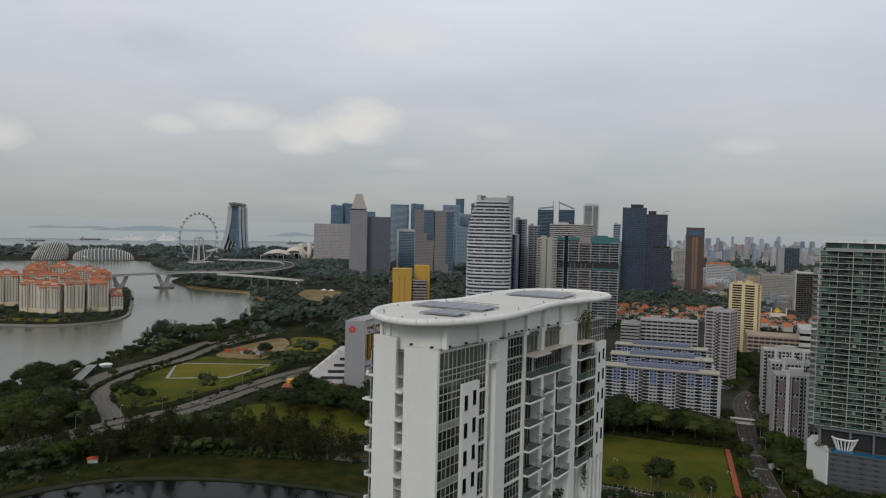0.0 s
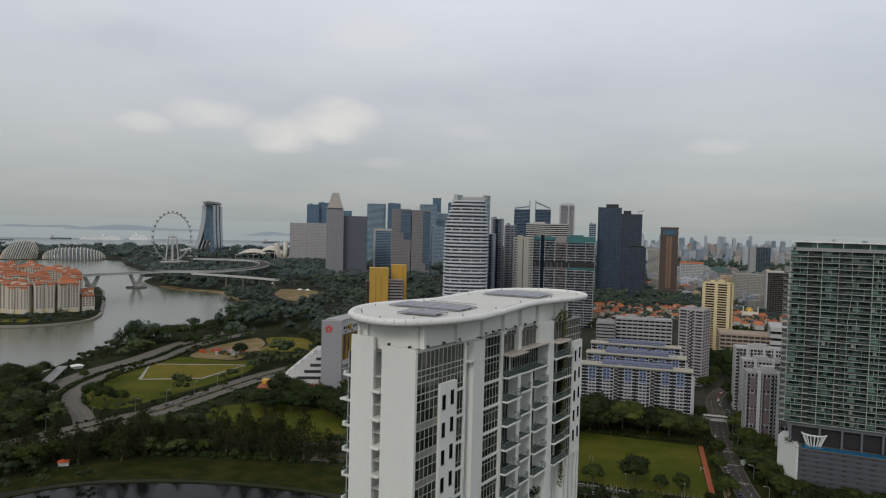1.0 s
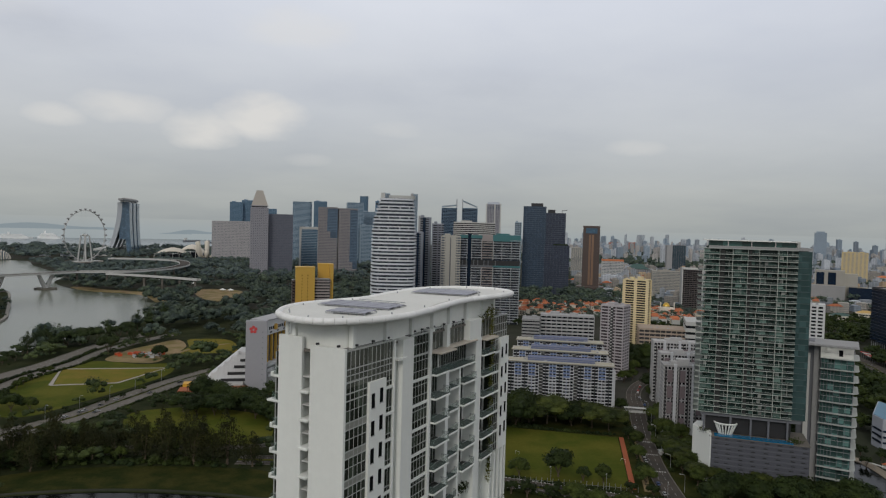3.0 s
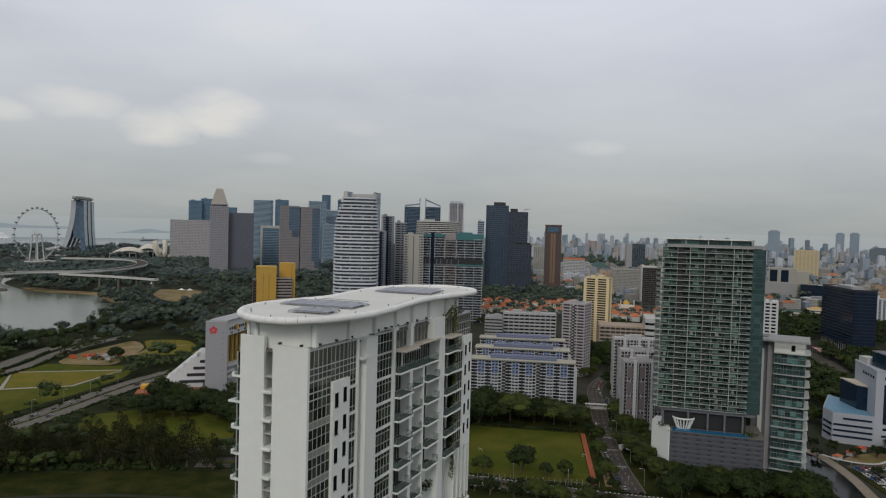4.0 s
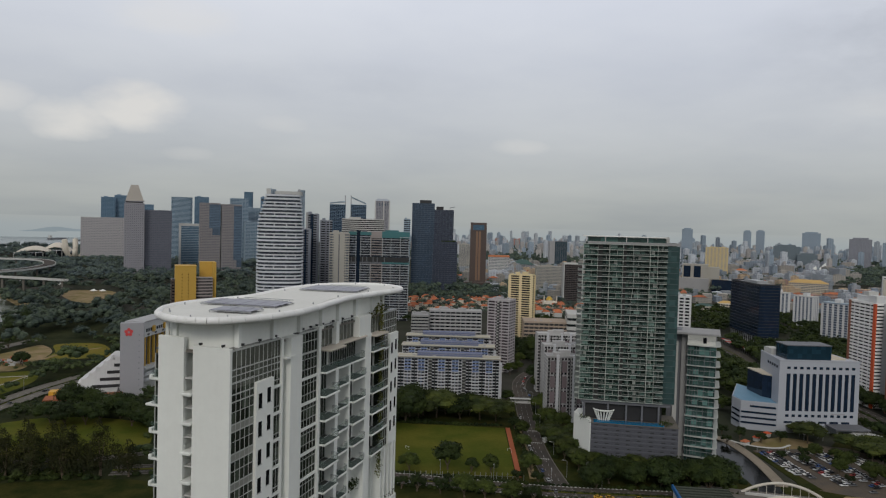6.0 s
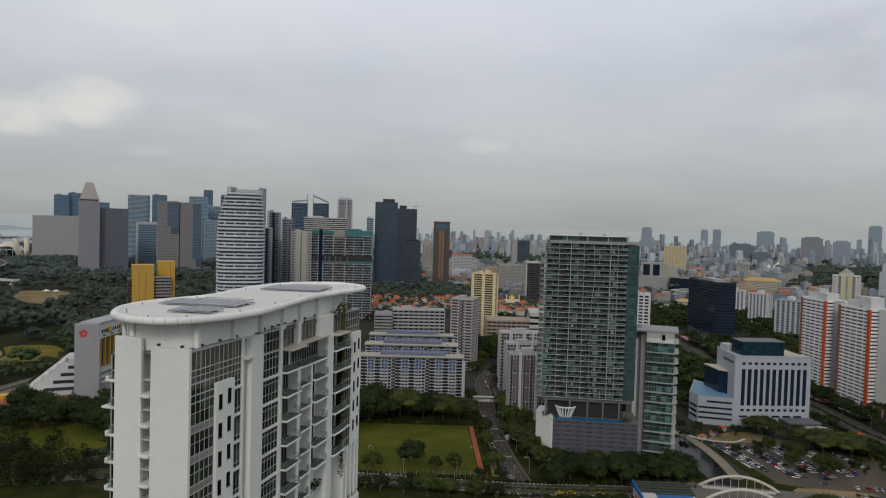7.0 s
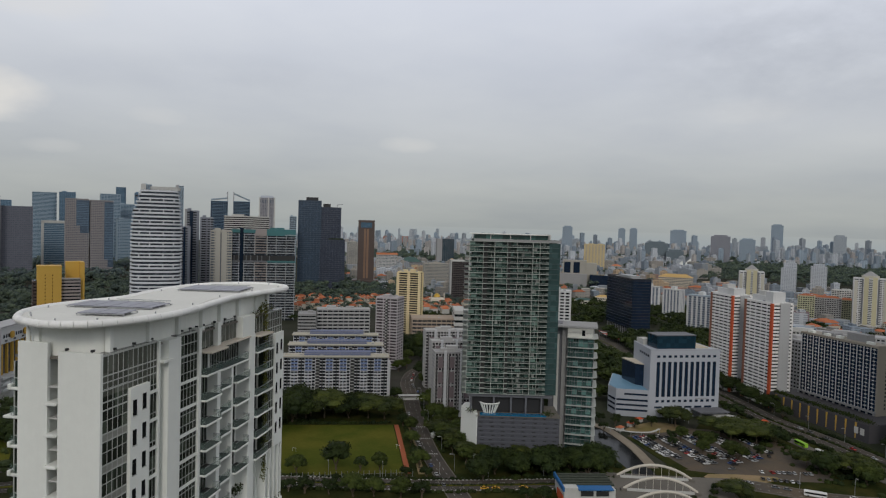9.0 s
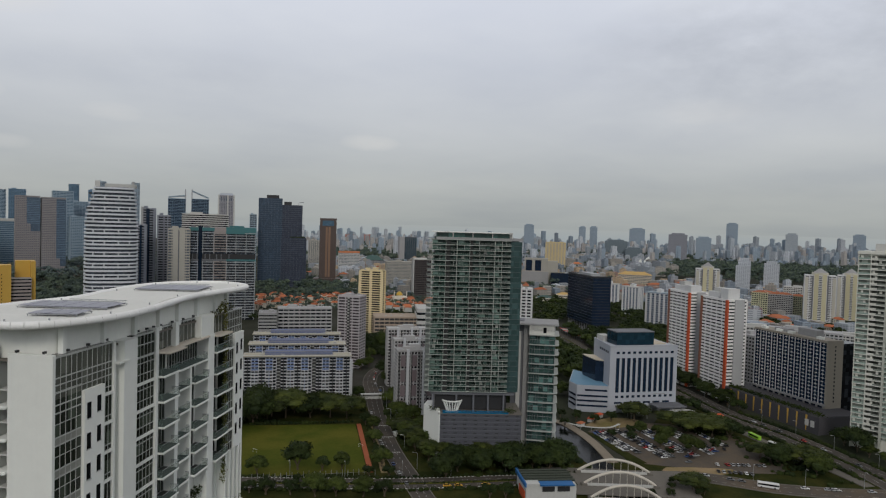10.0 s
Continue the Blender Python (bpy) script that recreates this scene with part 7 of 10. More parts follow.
# expressway bridge over the basin with forked piers, and its ramps
def viaduct(name, label, pts, width, z, piers, forked=()):
    line = smooth_line(pts, 8)
    ob = tagged(new(name, ribbon_geo(line, width / 2, -width / 2, z - 2.2, z).mesh(name, OFF_WHITE)), label, "bridge")
    for s in (1, -1):
        part("parapet", ribbon_geo(line, s * width / 2, s * (width / 2 - 0.6), z, z + 1.1), OFF_WHITE, ob)
    part("roadway", ribbon_geo(line, width / 2 - 0.8, -width / 2 + 0.8, z, z + 0.06), ASPHALT, ob)
    for i in piers:
        x, y = line[min(i, len(line) - 1)]
        built(x, y, 10)
        if i in forked:
            a, b = line[max(i - 1, 0)], line[min(i + 1, len(line) - 1)]
            dx, dy = b[0] - a[0], b[1] - a[1]
            k = math.hypot(dx, dy)
            for s in (-1, 1):
                part("pier", Geo().tube([(x, y, 0), (x + s * dx / k * 14, y + s * dy / k * 14, z - 2)], 4.5, 6, 3.0), OFF_WHITE, ob)
            part("pile_cap", Geo().prism([(x + p, y + q) for p, q in oval(40, 26, 16)], 0, 2.5), CONCRETE, ob)
        else:
            part("pier", Geo().box(x - 1.6, x + 1.6, y - 1.6, y + 1.6, 0, z - 2), CONCRETE, ob)
    return ob


viaduct("expressway_bridge", "long pale concrete expressway bridge with forked piers", [(-760, 1090), (-644, 1242), (-610, 1308), (-556, 1380), (-520, 1432), (-470, 1450), (-436, 1466), (-398, 1525), (-380, 1607), (-381, 1715), (-423, 1850), (-495, 1904), (-614, 1910)], 24, 30,
        (8, 16, 24, 32, 40, 48, 56, 64, 72, 80, 88), (8, 16, 24))
viaduct("flyover_ramp", "low pale concrete slip road above the trees", [(-464, 1434), (-412, 1412), (-360, 1386), (-310, 1355), (-270, 1328)], 11, 27, range(6, 32, 6))

# low islands and ships far out at sea
# glowing sheets, haze in their colour, hung high to fit the camera's horizon
def isle(a0, a1, low, top, d=4838):
    g = Geo()
    n = 40
    for i in range(n):
        f0, f1 = i / n, (i + 1) / n
        def hh(f):
            return low + (top - low) * (math.sin(math.pi * f) ** 0.5) * (0.75 + 0.25 * math.sin(9 * f + a0))
        p, q = polar(a0 + (a1 - a0) * f0, d), polar(a0 + (a1 - a0) * f1, d)
        g.add([(*p, low), (*q, low), (*q, hh(f1)), (*p, hh(f0))], [(3, 2, 1, 0)])
    tagged(new("backdrop_island", g.mesh("backdrop_island", isle_glow)), "low blue-grey island on the horizon", "island", kind="structure")


isle_glow = bpy.data.materials.new("far_island_haze")
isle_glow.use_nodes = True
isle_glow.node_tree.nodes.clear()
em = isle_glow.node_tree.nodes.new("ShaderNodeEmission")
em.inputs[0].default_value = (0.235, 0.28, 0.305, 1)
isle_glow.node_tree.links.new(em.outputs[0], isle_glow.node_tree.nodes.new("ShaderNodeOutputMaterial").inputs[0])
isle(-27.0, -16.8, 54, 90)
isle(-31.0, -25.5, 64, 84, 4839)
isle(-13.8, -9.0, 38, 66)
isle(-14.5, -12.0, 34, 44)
WHITE_SHIP = mat("ship_white", (0.78, 0.79, 0.78), 0.5, 0.05)
def ship(x, y, L, rot, tall):
    ob = thing("ship", "white passenger ship at anchor off the coast", "ship", x, y, 0, rot)
    hull = [(-L / 2, -L * 0.06), (L * 0.36, -L * 0.06), (L / 2, 0), (L * 0.36, L * 0.06), (-L / 2, L * 0.06)]
    part("hull", Geo().prism(hull, 0, tall * 0.35, 1.05), WHITE_SHIP, ob)
    for k in range(4):
        part("deck", Geo().box(-L * 0.46 + k * 4, L * (0.33 - 0.05 * k), -L * 0.05, L * 0.05, tall * (0.36 + 0.12 * k), tall * (0.46 + 0.12 * k)), WHITE_SHIP, ob)
    part("funnel", Geo().prism([(p - L * 0.2, q) for p, q in oval(L * 0.08, L * 0.05, 12)], tall * 0.8, tall * 1.2), WHITE_SHIP, ob)


ship(*polar(-23.8, 4580), 170, 14, 30)
ship(*polar(-21.7, 4600), 120, 10, 38)
ship(*polar(-25.2, 4560), 90, 20, 20)
for k, (a, d, L, t) in enumerate(((-30.5, 4300, 90, 12), (-27, 4600, 110, 14), (-12, 4400, 120, 14), (-10.6, 4200, 90, 12))):
    x, y = polar(a, d)
    ob = thing("ship", "dark cargo ship lying off the coast", "ship", x, y, 0, 10 + 20 * k)
    part("hull", Geo().prism([(-L / 2, -8), (L * 0.4, -8), (L / 2, 0), (L * 0.4, 8), (-L / 2, 8)], 0, t * 0.6), DARK_GREY, ob)
    part("bridge_house", Geo().box(-L * 0.45, -L * 0.33, -6, 6, t * 0.6, t * 1.6), OFF_WHITE, ob)

# ---- the sports hall with a sign slab and stepped white stand ----
sp = thing("sports_hall", "white stepped hall with a tall grey sign slab", "hall", -72.0, 583.6, 0, 4)
built(-75, 590, 26)
built(-108, 572, 24)
built(-90, 562, 18)
built(-48, 600, 30)
SLAB = mat("pale_violet_grey_panel", (0.335, 0.335, 0.355), 0.7, 0.05)
boxpart("sign_slab", sp, SLAB, -8.5, 8.5, -3, 3, 0, 57)
emblem = Geo()
for k in range(5):
    a = 2 * math.pi * k / 5 + math.pi / 2
    emblem.prism([(2.0 * math.cos(a) + 1.3 * math.cos(b), 2.0 * math.sin(a) + 1.3 * math.sin(b)) for b in (2 * math.pi * j / 10 for j in range(10))], 0, 0.3)
part("emblem", emblem, mat("red_paint", (0.55, 0.06, 0.06), 0.6), sp, "plain red flower-shaped emblem", at=Matrix.Translation((-2.5, -3.0, 50)) @ pose(0, 0, 0, 90, 0, 0))
dot = Geo().box(-0.25, 0.25, -3.15, -2.9, 0, 0.5).mesh("window", BLACK)
for k in range(10):
    part("window", dot, BLACK, sp, at=(5, 0, 8 + k * 4.4))
stand = Geo()
stand.add([(-40, 4, 0), (-8.4, 4, 0), (-8.4, 4, 30), (-14, 4, 30), (-40, 4, 8), (-40, 30, 0), (-8.4, 30, 0), (-8.4, 30, 30), (-14, 30, 30), (-40, 30, 8)],
          [(0, 1, 2, 3, 4), (9, 8, 7, 6, 5), (3, 8, 9, 4), (2, 7, 8, 3), (4, 9, 5, 0), (1, 6, 7, 2)])
part("stand", stand, HOUSING_WHITE, sp, "white raked stand")
for k in range(4):
    boxpart("terrace_window", sp, BLACK, -28 + k * 5, -9, 3.7, 4.2, 6 + k * 5.4, 8.4 + k * 5.4)
boxpart("terrace", sp, OFF_WHITE, -56, -10, -8, 6, 0, 6)
boxpart("yellow_band", sp, mat("yellow_paint", (0.6, 0.33, 0.03), 0.6), -56.2, -38, -8.3, 0, 5, 7.6)
boxpart("terrace_roof", sp, TERRACOTTA, -58, -6, -22, -8, 4, 5)
ROOFG = mat("pale_grey_roof_sheet", (0.36, 0.36, 0.37), 0.6, 0.08)
side = pose(7.4, 5.9, 0, 0, 0, 64.7)        # the long side wall runs back from the slab


def hall_part(name, material, x0, x1, y0, y1, z0, z1, label=""):
    return part(name, Geo().box(x0, x1, y0, y1, z0, z1), material, sp, label, at=side)


hall_part("hall", OFF_WHITE, 0, 92, 2, 12, 0, 44)
hall_part("upper_hall", HOUSING_WHITE, -1, 94, -1, 13, 44, 56, "white upper storey with a row of windows")
hall_part("hall_roof", ROOFG, -2, 95, -2, 14, 56, 57)
# dark sheet behind the columns, the overhang's shade put into its colour
hall_part("recess", DARK_GREY, 1, 90, 1.7, 2.2, 21, 44)
for k in range(26):
    hall_part("window", GLASS_NAVY, 3 + k * 3.4, 4.9 + k * 3.4, -1.15, -0.8, 48, 50.6)
for k in range(7):
    hall_part("vent", BLACK, 5 + k * 12, 8.4 + k * 12, -1.15, -0.8, 45.2, 46.4)
for x in (14, 33, 52, 71):
    part("yellow_bay", bevelled(Geo().box(x - 2.2, x + 2.2, -2.6, -0.9, 47, 52).mesh("yellow_bay", GOLD), 0.5, 2), None, sp, "yellow rounded bay window", at=side)
for k in range(12):
    hall_part("yellow_column", GOLD, 2 + k * 7.4, 3.4 + k * 7.4, -0.6, 1.2, 21, 44)
for z in (9, 13.5, 18):
    hall_part("balcony_band", HOUSING_WHITE, -1, 80, -3, 2, z, z + 2.1)
for k in range(5):
    boxpart("stand_step", sp, HOUSING_WHITE, -36 + k * 5.2, -33.6 + k * 5.2, 4, 8, 10 + k * 4.4, 13.6 + k * 4.4)

# far pale city blocks: haze is put into their colours, windows are left to the material
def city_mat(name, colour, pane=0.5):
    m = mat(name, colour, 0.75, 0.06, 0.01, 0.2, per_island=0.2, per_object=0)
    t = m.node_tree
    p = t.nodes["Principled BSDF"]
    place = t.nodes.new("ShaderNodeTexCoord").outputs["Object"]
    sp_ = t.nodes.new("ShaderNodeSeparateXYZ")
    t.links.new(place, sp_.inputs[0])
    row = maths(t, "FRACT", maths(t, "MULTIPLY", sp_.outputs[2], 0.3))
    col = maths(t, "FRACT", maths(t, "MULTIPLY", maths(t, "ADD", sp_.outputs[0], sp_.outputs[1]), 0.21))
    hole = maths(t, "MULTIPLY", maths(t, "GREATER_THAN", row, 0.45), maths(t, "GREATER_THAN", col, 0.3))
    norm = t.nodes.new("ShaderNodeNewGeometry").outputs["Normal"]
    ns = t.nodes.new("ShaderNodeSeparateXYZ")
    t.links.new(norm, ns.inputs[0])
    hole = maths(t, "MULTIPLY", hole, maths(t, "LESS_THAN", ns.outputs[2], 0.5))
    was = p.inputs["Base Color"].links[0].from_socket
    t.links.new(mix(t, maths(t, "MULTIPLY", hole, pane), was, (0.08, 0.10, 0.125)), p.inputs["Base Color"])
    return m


FAR_MATS = [city_mat("hazy_pale_blocks", (0.297, 0.324, 0.351)), city_mat("hazy_cream_blocks", (0.324, 0.302, 0.266)), city_mat("hazy_grey_blue_blocks", (0.225, 0.270, 0.320)), city_mat("hazy_white_blocks", (0.423, 0.450, 0.486))]
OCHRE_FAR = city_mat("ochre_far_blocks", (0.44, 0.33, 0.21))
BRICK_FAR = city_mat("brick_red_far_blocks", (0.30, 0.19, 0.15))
rc = random.Random(77)


def city(name, label, a0, a1, d0, d1, n, low, high, mats, wmin=14, wmax=40, power=2.2):
    geos = [Geo() for _ in mats]
    roofs = Geo()
    for _ in range(n):
        a, d = rc.uniform(a0, a1), math.sqrt(rc.uniform(d0 * d0, d1 * d1))
        x, y = polar(a, d)
        if any((x - p) ** 2 + (y - q) ** 2 < (r + 14) ** 2 for p, q, r in BUILT):
            continue
        w, dp, h = rc.uniform(wmin, wmax), rc.uniform(12, 22), low + (high - low) * rc.random() ** power
        t = radians(rc.choice((-12, -102, -30, 20)) + rc.uniform(-6, 6))
        c, s = math.cos(t), math.sin(t)
        g = rc.choice(geos)
        def rect(w_, d_, ox=0.0):
            return [(x + (px + ox) * c - py * s, y + (px + ox) * s + py * c) for px, py in oblong(w_, d_)]
        g.prism(rect(w, dp), 0, h)
        if h < 15 and d < 2600 and rc.random() < 0.28:
            q = rect(w + 1.5, dp + 1.5)
            mx, my = [((q[i][0] + q[j][0]) / 2, (q[i][1] + q[j][1]) / 2) for i, j in ((0, 3), (1, 2))]
            roofs.add([(*p_, h) for p_ in q] + [(mx[0] * 0.7 + my[0] * 0.3, mx[1] * 0.7 + my[1] * 0.3, h + 4), (mx[0] * 0.3 + my[0] * 0.7, mx[1] * 0.3 + my[1] * 0.7, h + 4)],
                      [(0, 1, 5, 4), (1, 2, 5), (2, 3, 4, 5), (3, 0, 4)])
        if h > 20:
            g.prism(rect(w * 0.35, dp * 0.6, rc.uniform(-.2, .2) * w), h, h + rc.uniform(2, 5))
    for g, m in zip(geos + [roofs], mats + [TERRACOTTA]):
        if g.v:
            tagged(new(name, g.mesh(name, m)), label, "buildings", kind="stuff")


# horizon colours are paler again and their panes fainter, to carry haze
HORIZON = [city_mat("hazy_grey_horizon", (0.344, 0.381, 0.414), 0.42), city_mat("hazy_blue_horizon", (0.260, 0.321, 0.381), 0.4), city_mat("hazy_white_horizon", (0.446, 0.474, 0.507), 0.42), city_mat("hazy_cream_horizon", (0.391, 0.367, 0.344), 0.42)]
city("city_blocks", "far apartment and office blocks in hazy pale colours to the horizon", 14, 47, 2700, 4750, 2300, 8, 80, [HORIZON[1], HORIZON[0], HORIZON[2], HORIZON[1], HORIZON[3], HORIZON[0], HORIZON[2], HORIZON[3]], 7, 24, 3.4)
city("city_blocks", "hazy pale blocks beyond the wooded hill", 47, 66, 3150, 4750, 1300, 8, 80, [HORIZON[1], HORIZON[0], HORIZON[2], HORIZON[1], HORIZON[3]], 7, 24, 3.0)
city("city_towers", "hazy pale high-rise towers on the skyline", 16, 37, 3900, 4750, 70, 60, 118, [HORIZON[1], HORIZON[0], HORIZON[2]], 12, 24, 1.4)
city("city_towers", "hazy grey-blue high-rise towers", 37, 66, 3700, 4750, 90, 60, 130, [HORIZON[1], HORIZON[0], HORIZON[2], FAR_MATS[2]], 14, 28, 1.6)
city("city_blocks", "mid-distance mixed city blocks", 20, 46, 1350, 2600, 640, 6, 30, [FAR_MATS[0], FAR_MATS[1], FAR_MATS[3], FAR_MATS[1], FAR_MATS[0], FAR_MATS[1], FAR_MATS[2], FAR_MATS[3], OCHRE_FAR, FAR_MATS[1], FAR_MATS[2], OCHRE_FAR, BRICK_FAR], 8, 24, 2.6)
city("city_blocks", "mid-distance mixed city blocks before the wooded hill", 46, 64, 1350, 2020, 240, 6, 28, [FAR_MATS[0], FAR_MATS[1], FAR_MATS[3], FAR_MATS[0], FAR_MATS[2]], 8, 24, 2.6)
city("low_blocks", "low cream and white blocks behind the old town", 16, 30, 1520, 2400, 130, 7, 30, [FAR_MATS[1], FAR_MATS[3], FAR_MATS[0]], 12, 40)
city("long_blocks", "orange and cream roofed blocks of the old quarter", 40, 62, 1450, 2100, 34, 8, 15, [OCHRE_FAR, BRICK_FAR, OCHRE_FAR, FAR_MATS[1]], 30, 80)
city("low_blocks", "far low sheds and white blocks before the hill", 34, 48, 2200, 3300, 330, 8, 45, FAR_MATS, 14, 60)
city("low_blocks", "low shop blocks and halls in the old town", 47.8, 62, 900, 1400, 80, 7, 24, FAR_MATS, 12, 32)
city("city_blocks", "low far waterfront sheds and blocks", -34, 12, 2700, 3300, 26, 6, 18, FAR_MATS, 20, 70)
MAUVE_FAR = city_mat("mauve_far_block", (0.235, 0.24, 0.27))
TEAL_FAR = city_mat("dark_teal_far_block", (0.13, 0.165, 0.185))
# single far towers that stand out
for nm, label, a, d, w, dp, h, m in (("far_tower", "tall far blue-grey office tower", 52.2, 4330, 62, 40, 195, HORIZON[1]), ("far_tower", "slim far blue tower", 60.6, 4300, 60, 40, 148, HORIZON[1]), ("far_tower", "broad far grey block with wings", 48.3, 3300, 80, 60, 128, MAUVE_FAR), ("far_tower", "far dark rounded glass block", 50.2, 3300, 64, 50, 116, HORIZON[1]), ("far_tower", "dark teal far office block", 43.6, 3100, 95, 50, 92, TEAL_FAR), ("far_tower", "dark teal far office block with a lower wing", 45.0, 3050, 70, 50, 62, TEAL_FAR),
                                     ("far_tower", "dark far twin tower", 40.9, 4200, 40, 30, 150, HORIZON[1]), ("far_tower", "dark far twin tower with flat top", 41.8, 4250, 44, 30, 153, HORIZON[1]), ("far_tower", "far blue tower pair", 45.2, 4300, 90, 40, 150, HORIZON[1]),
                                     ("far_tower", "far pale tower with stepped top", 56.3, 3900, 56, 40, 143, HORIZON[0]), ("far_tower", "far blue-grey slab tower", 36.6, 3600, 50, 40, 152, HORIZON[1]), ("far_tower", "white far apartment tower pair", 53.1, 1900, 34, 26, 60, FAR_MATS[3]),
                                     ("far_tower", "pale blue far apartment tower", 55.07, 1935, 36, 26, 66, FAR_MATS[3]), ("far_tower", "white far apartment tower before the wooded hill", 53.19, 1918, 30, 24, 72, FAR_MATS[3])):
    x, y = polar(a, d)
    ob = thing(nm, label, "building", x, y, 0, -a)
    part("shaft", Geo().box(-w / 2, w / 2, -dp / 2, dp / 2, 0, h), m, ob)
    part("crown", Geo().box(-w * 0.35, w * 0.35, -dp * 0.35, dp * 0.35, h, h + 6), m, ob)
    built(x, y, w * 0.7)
T("cream_hotel", "cream twin-slab hotel tower", *polar(38.8, 2350), 62, 40, 92, -38, 26, mat("straw_cladding", (0.50, 0.40, 0.22), 0.7, 0.06), SAND_WALL, band=0.4, bays=6, pier=5, seed=71)
dw = thing("dark_window_block", "cream block with two dark window panels above a grey base", "building", *polar(37.3, 1700), 0, -38)
built(*polar(37.3, 1700), 44)
boxpart("wall", dw, SAND_WALL, -28, 28, -16, 16, 0, 66)
boxpart("rear_wing", dw, SAND_WALL, 28, 52, -8, 16, 0, 60)
boxpart("base", dw, GREY, -34, 30, -22, 10, 0, 34)
for x in (-25, -3):
    boxpart("window_panel", dw, GLASS_NAVY, x, x + 15, -16.3, -15, 36, 62)
boxpart("wing", dw, GLASS_NAVY, 36, 84, -40, -10, 0, 34)
TEAL_NAVY = glass_mat("dark_teal_glass", (0.02, 0.045, 0.06), 0.15, 0.15, 0.35)
ORANGE_ROOF = mat("orange_red_roof_band", (0.50, 0.17, 0.07), 0.8, 0.1)
GREEN_ROOF = mat("dark_green_roof_sheet", (0.05, 0.10, 0.09), 0.7, 0.15)
BRICK_RED = mat("hazy_brick_red", (0.36, 0.20, 0.17), 0.8, 0.1)
T("office_block", "pale hotel slab with a fine window grid", *polar(26.0, 1575), 63, 20, 53, -14, 16, SAND_WALL, GLASS, band=0.5, bays=24, pier=0.9, seed=73)
brown_slab = T("office_block", "dark brown office slab with a white frame", *polar(27.85, 1356), 35, 24, 70, -20, 20, mat("rust_brown_spandrel", (0.085, 0.07, 0.066), 0.6, 0.1), GLASS, band=0.4, bays=8, pier=0.5, seed=74, rooms=0)
for x in (-17.5, 17.5):
    boxpart("frame_edge", brown_slab, OFF_WHITE, x - 1.0, x + 1.0, -13, 13, 0, 73)
boxpart("frame_edge", brown_slab, OFF_WHITE, -18.5, 18.5, -13, 13, 71, 73.5)
hill_block = T("office_block", "grey and dark teal glass block behind wooded hill", *polar(26.6, 2447), 58, 50, 93, -20, 24, DARK_GREY, TEAL_NAVY, band=0.2, bays=8, pier=0.6, seed=75, rooms=1)
boxpart("blank_wall", hill_block, GREY, -31, -13, -26, 25, 0, 94)
band_block = T("office_block", "grey office slab with an orange-red roof band", *polar(21.8, 1944), 56, 22, 54, -16, 13, OFF_WHITE, GLASS, band=0.5, bays=14, pier=0.9, seed=140, rooms=0)
boxpart("roof_band", band_block, ORANGE_ROOF, -29, 29, -12, 12, 54.5, 59, "orange-red roof band")
T("office_block", "cream slab with open corridors", *polar(19.0, 2187), 37, 20, 80, -18, 24, CREAM_GREY, GLASS, band=0.5, bays=6, pier=1.2, seed=141)
T("office_block", "white gridded block far off", *polar(21.5, 3266), 61, 24, 48, -20, 8, OFF_WHITE, GLASS, band=0.5, bays=9, pier=2.0, seed=142)
low_hall = T("hall", "low hall with a dark green gabled roof", *polar(23.7, 2130), 94, 40, 26, -18, 6, GREY, GLASS, band=0.5, bays=18, pier=1.2, seed=143, rooms=0)
part("gable_roof", Geo().hip(-30, 36, -22, 22, 26.5, 41), GREEN_ROOF, low_hall, "dark green gabled roof")
for a, d in ((21.84, 4300), (23.37, 4380)):
    T("far_tower", "brick-red far apartment block", *polar(a, d), 58, 30, 64, -22, 14, BRICK_RED, BRICK_RED, band=0.4, rooms=1, seed=144)
T("apartment_block", "white and grey curved apartment block", *polar(36.0, 700), 26, 18, 78, -38, 25, HOUSING_WHITE, GLASS, band=0.45, bays=5, pier=1.6, seed=76)
for k, (a, d, w, h) in enumerate(((45.07, 1198, 28, 45), (47.16, 1038, 33, 51), (43.3, 1330, 30, 38))):
    hb_ = T("housing_block", ("white and blue-grey public housing slab", "white public housing slab with pale blue roof", "low white public housing slab")[k], *polar(a, d), w, 16, h, -70 if k < 2 else -48, 16, HOUSING_WHITE, SLATE_GLASS, band=0.4, bays=5, pier=2.6, pier_out=0.7, seed=80 + k, band_mat=COOL_GREY, rooms=0)
    boxpart("roof_cap", hb_, PALE_BLUE if k == 1 else OFF_WHITE, -w / 2 - 1, w / 2 + 1, -9, 9, h + 0.6, h + 1.6)
    boxpart("lift_house", hb_, HOUSING_WHITE, -3, 4, -5, 5, h + 1.6, h + 6)
YELLOW_ROOF = mat("faded_ochre_roof_sheet", (0.50, 0.33, 0.12), 0.8, 0.15)
for name_, label_, a, d, w, dp, h, wall, roof, rise in (("market_hall", "low complex under faded ochre roofs", 45.15, 1836, 81, 34, 27, BEIGE, YELLOW_ROOF, 8), ("market_hall", "low block with a red roof", 40.56, 2465, 35, 24, 17, OFF_WHITE, ORANGE_ROOF, 7),
                                                       ("pavilion", "low pavilion with a teal roof", 38.1, 1303, 34, 20, 9, CREAM, GREEN_ROOF, 5), ("pavilion", "low pavilion with an ochre roof", 39.6, 1380, 28, 18, 9, CREAM, YELLOW_ROOF, 5)):
    hall_ = T(name_, label_, *polar(a, d), w, dp, h, -a, max(2, round(h / 4)), wall, GLASS, band=0.5, bays=round(w / 5), pier=0.9, rooms=0, seed=150)
    part("hipped_roof", Geo().hip(-w * 0.52, w * 0.52, -dp * 0.54, dp * 0.54, h + 0.5, h + rise), roof, hall_)
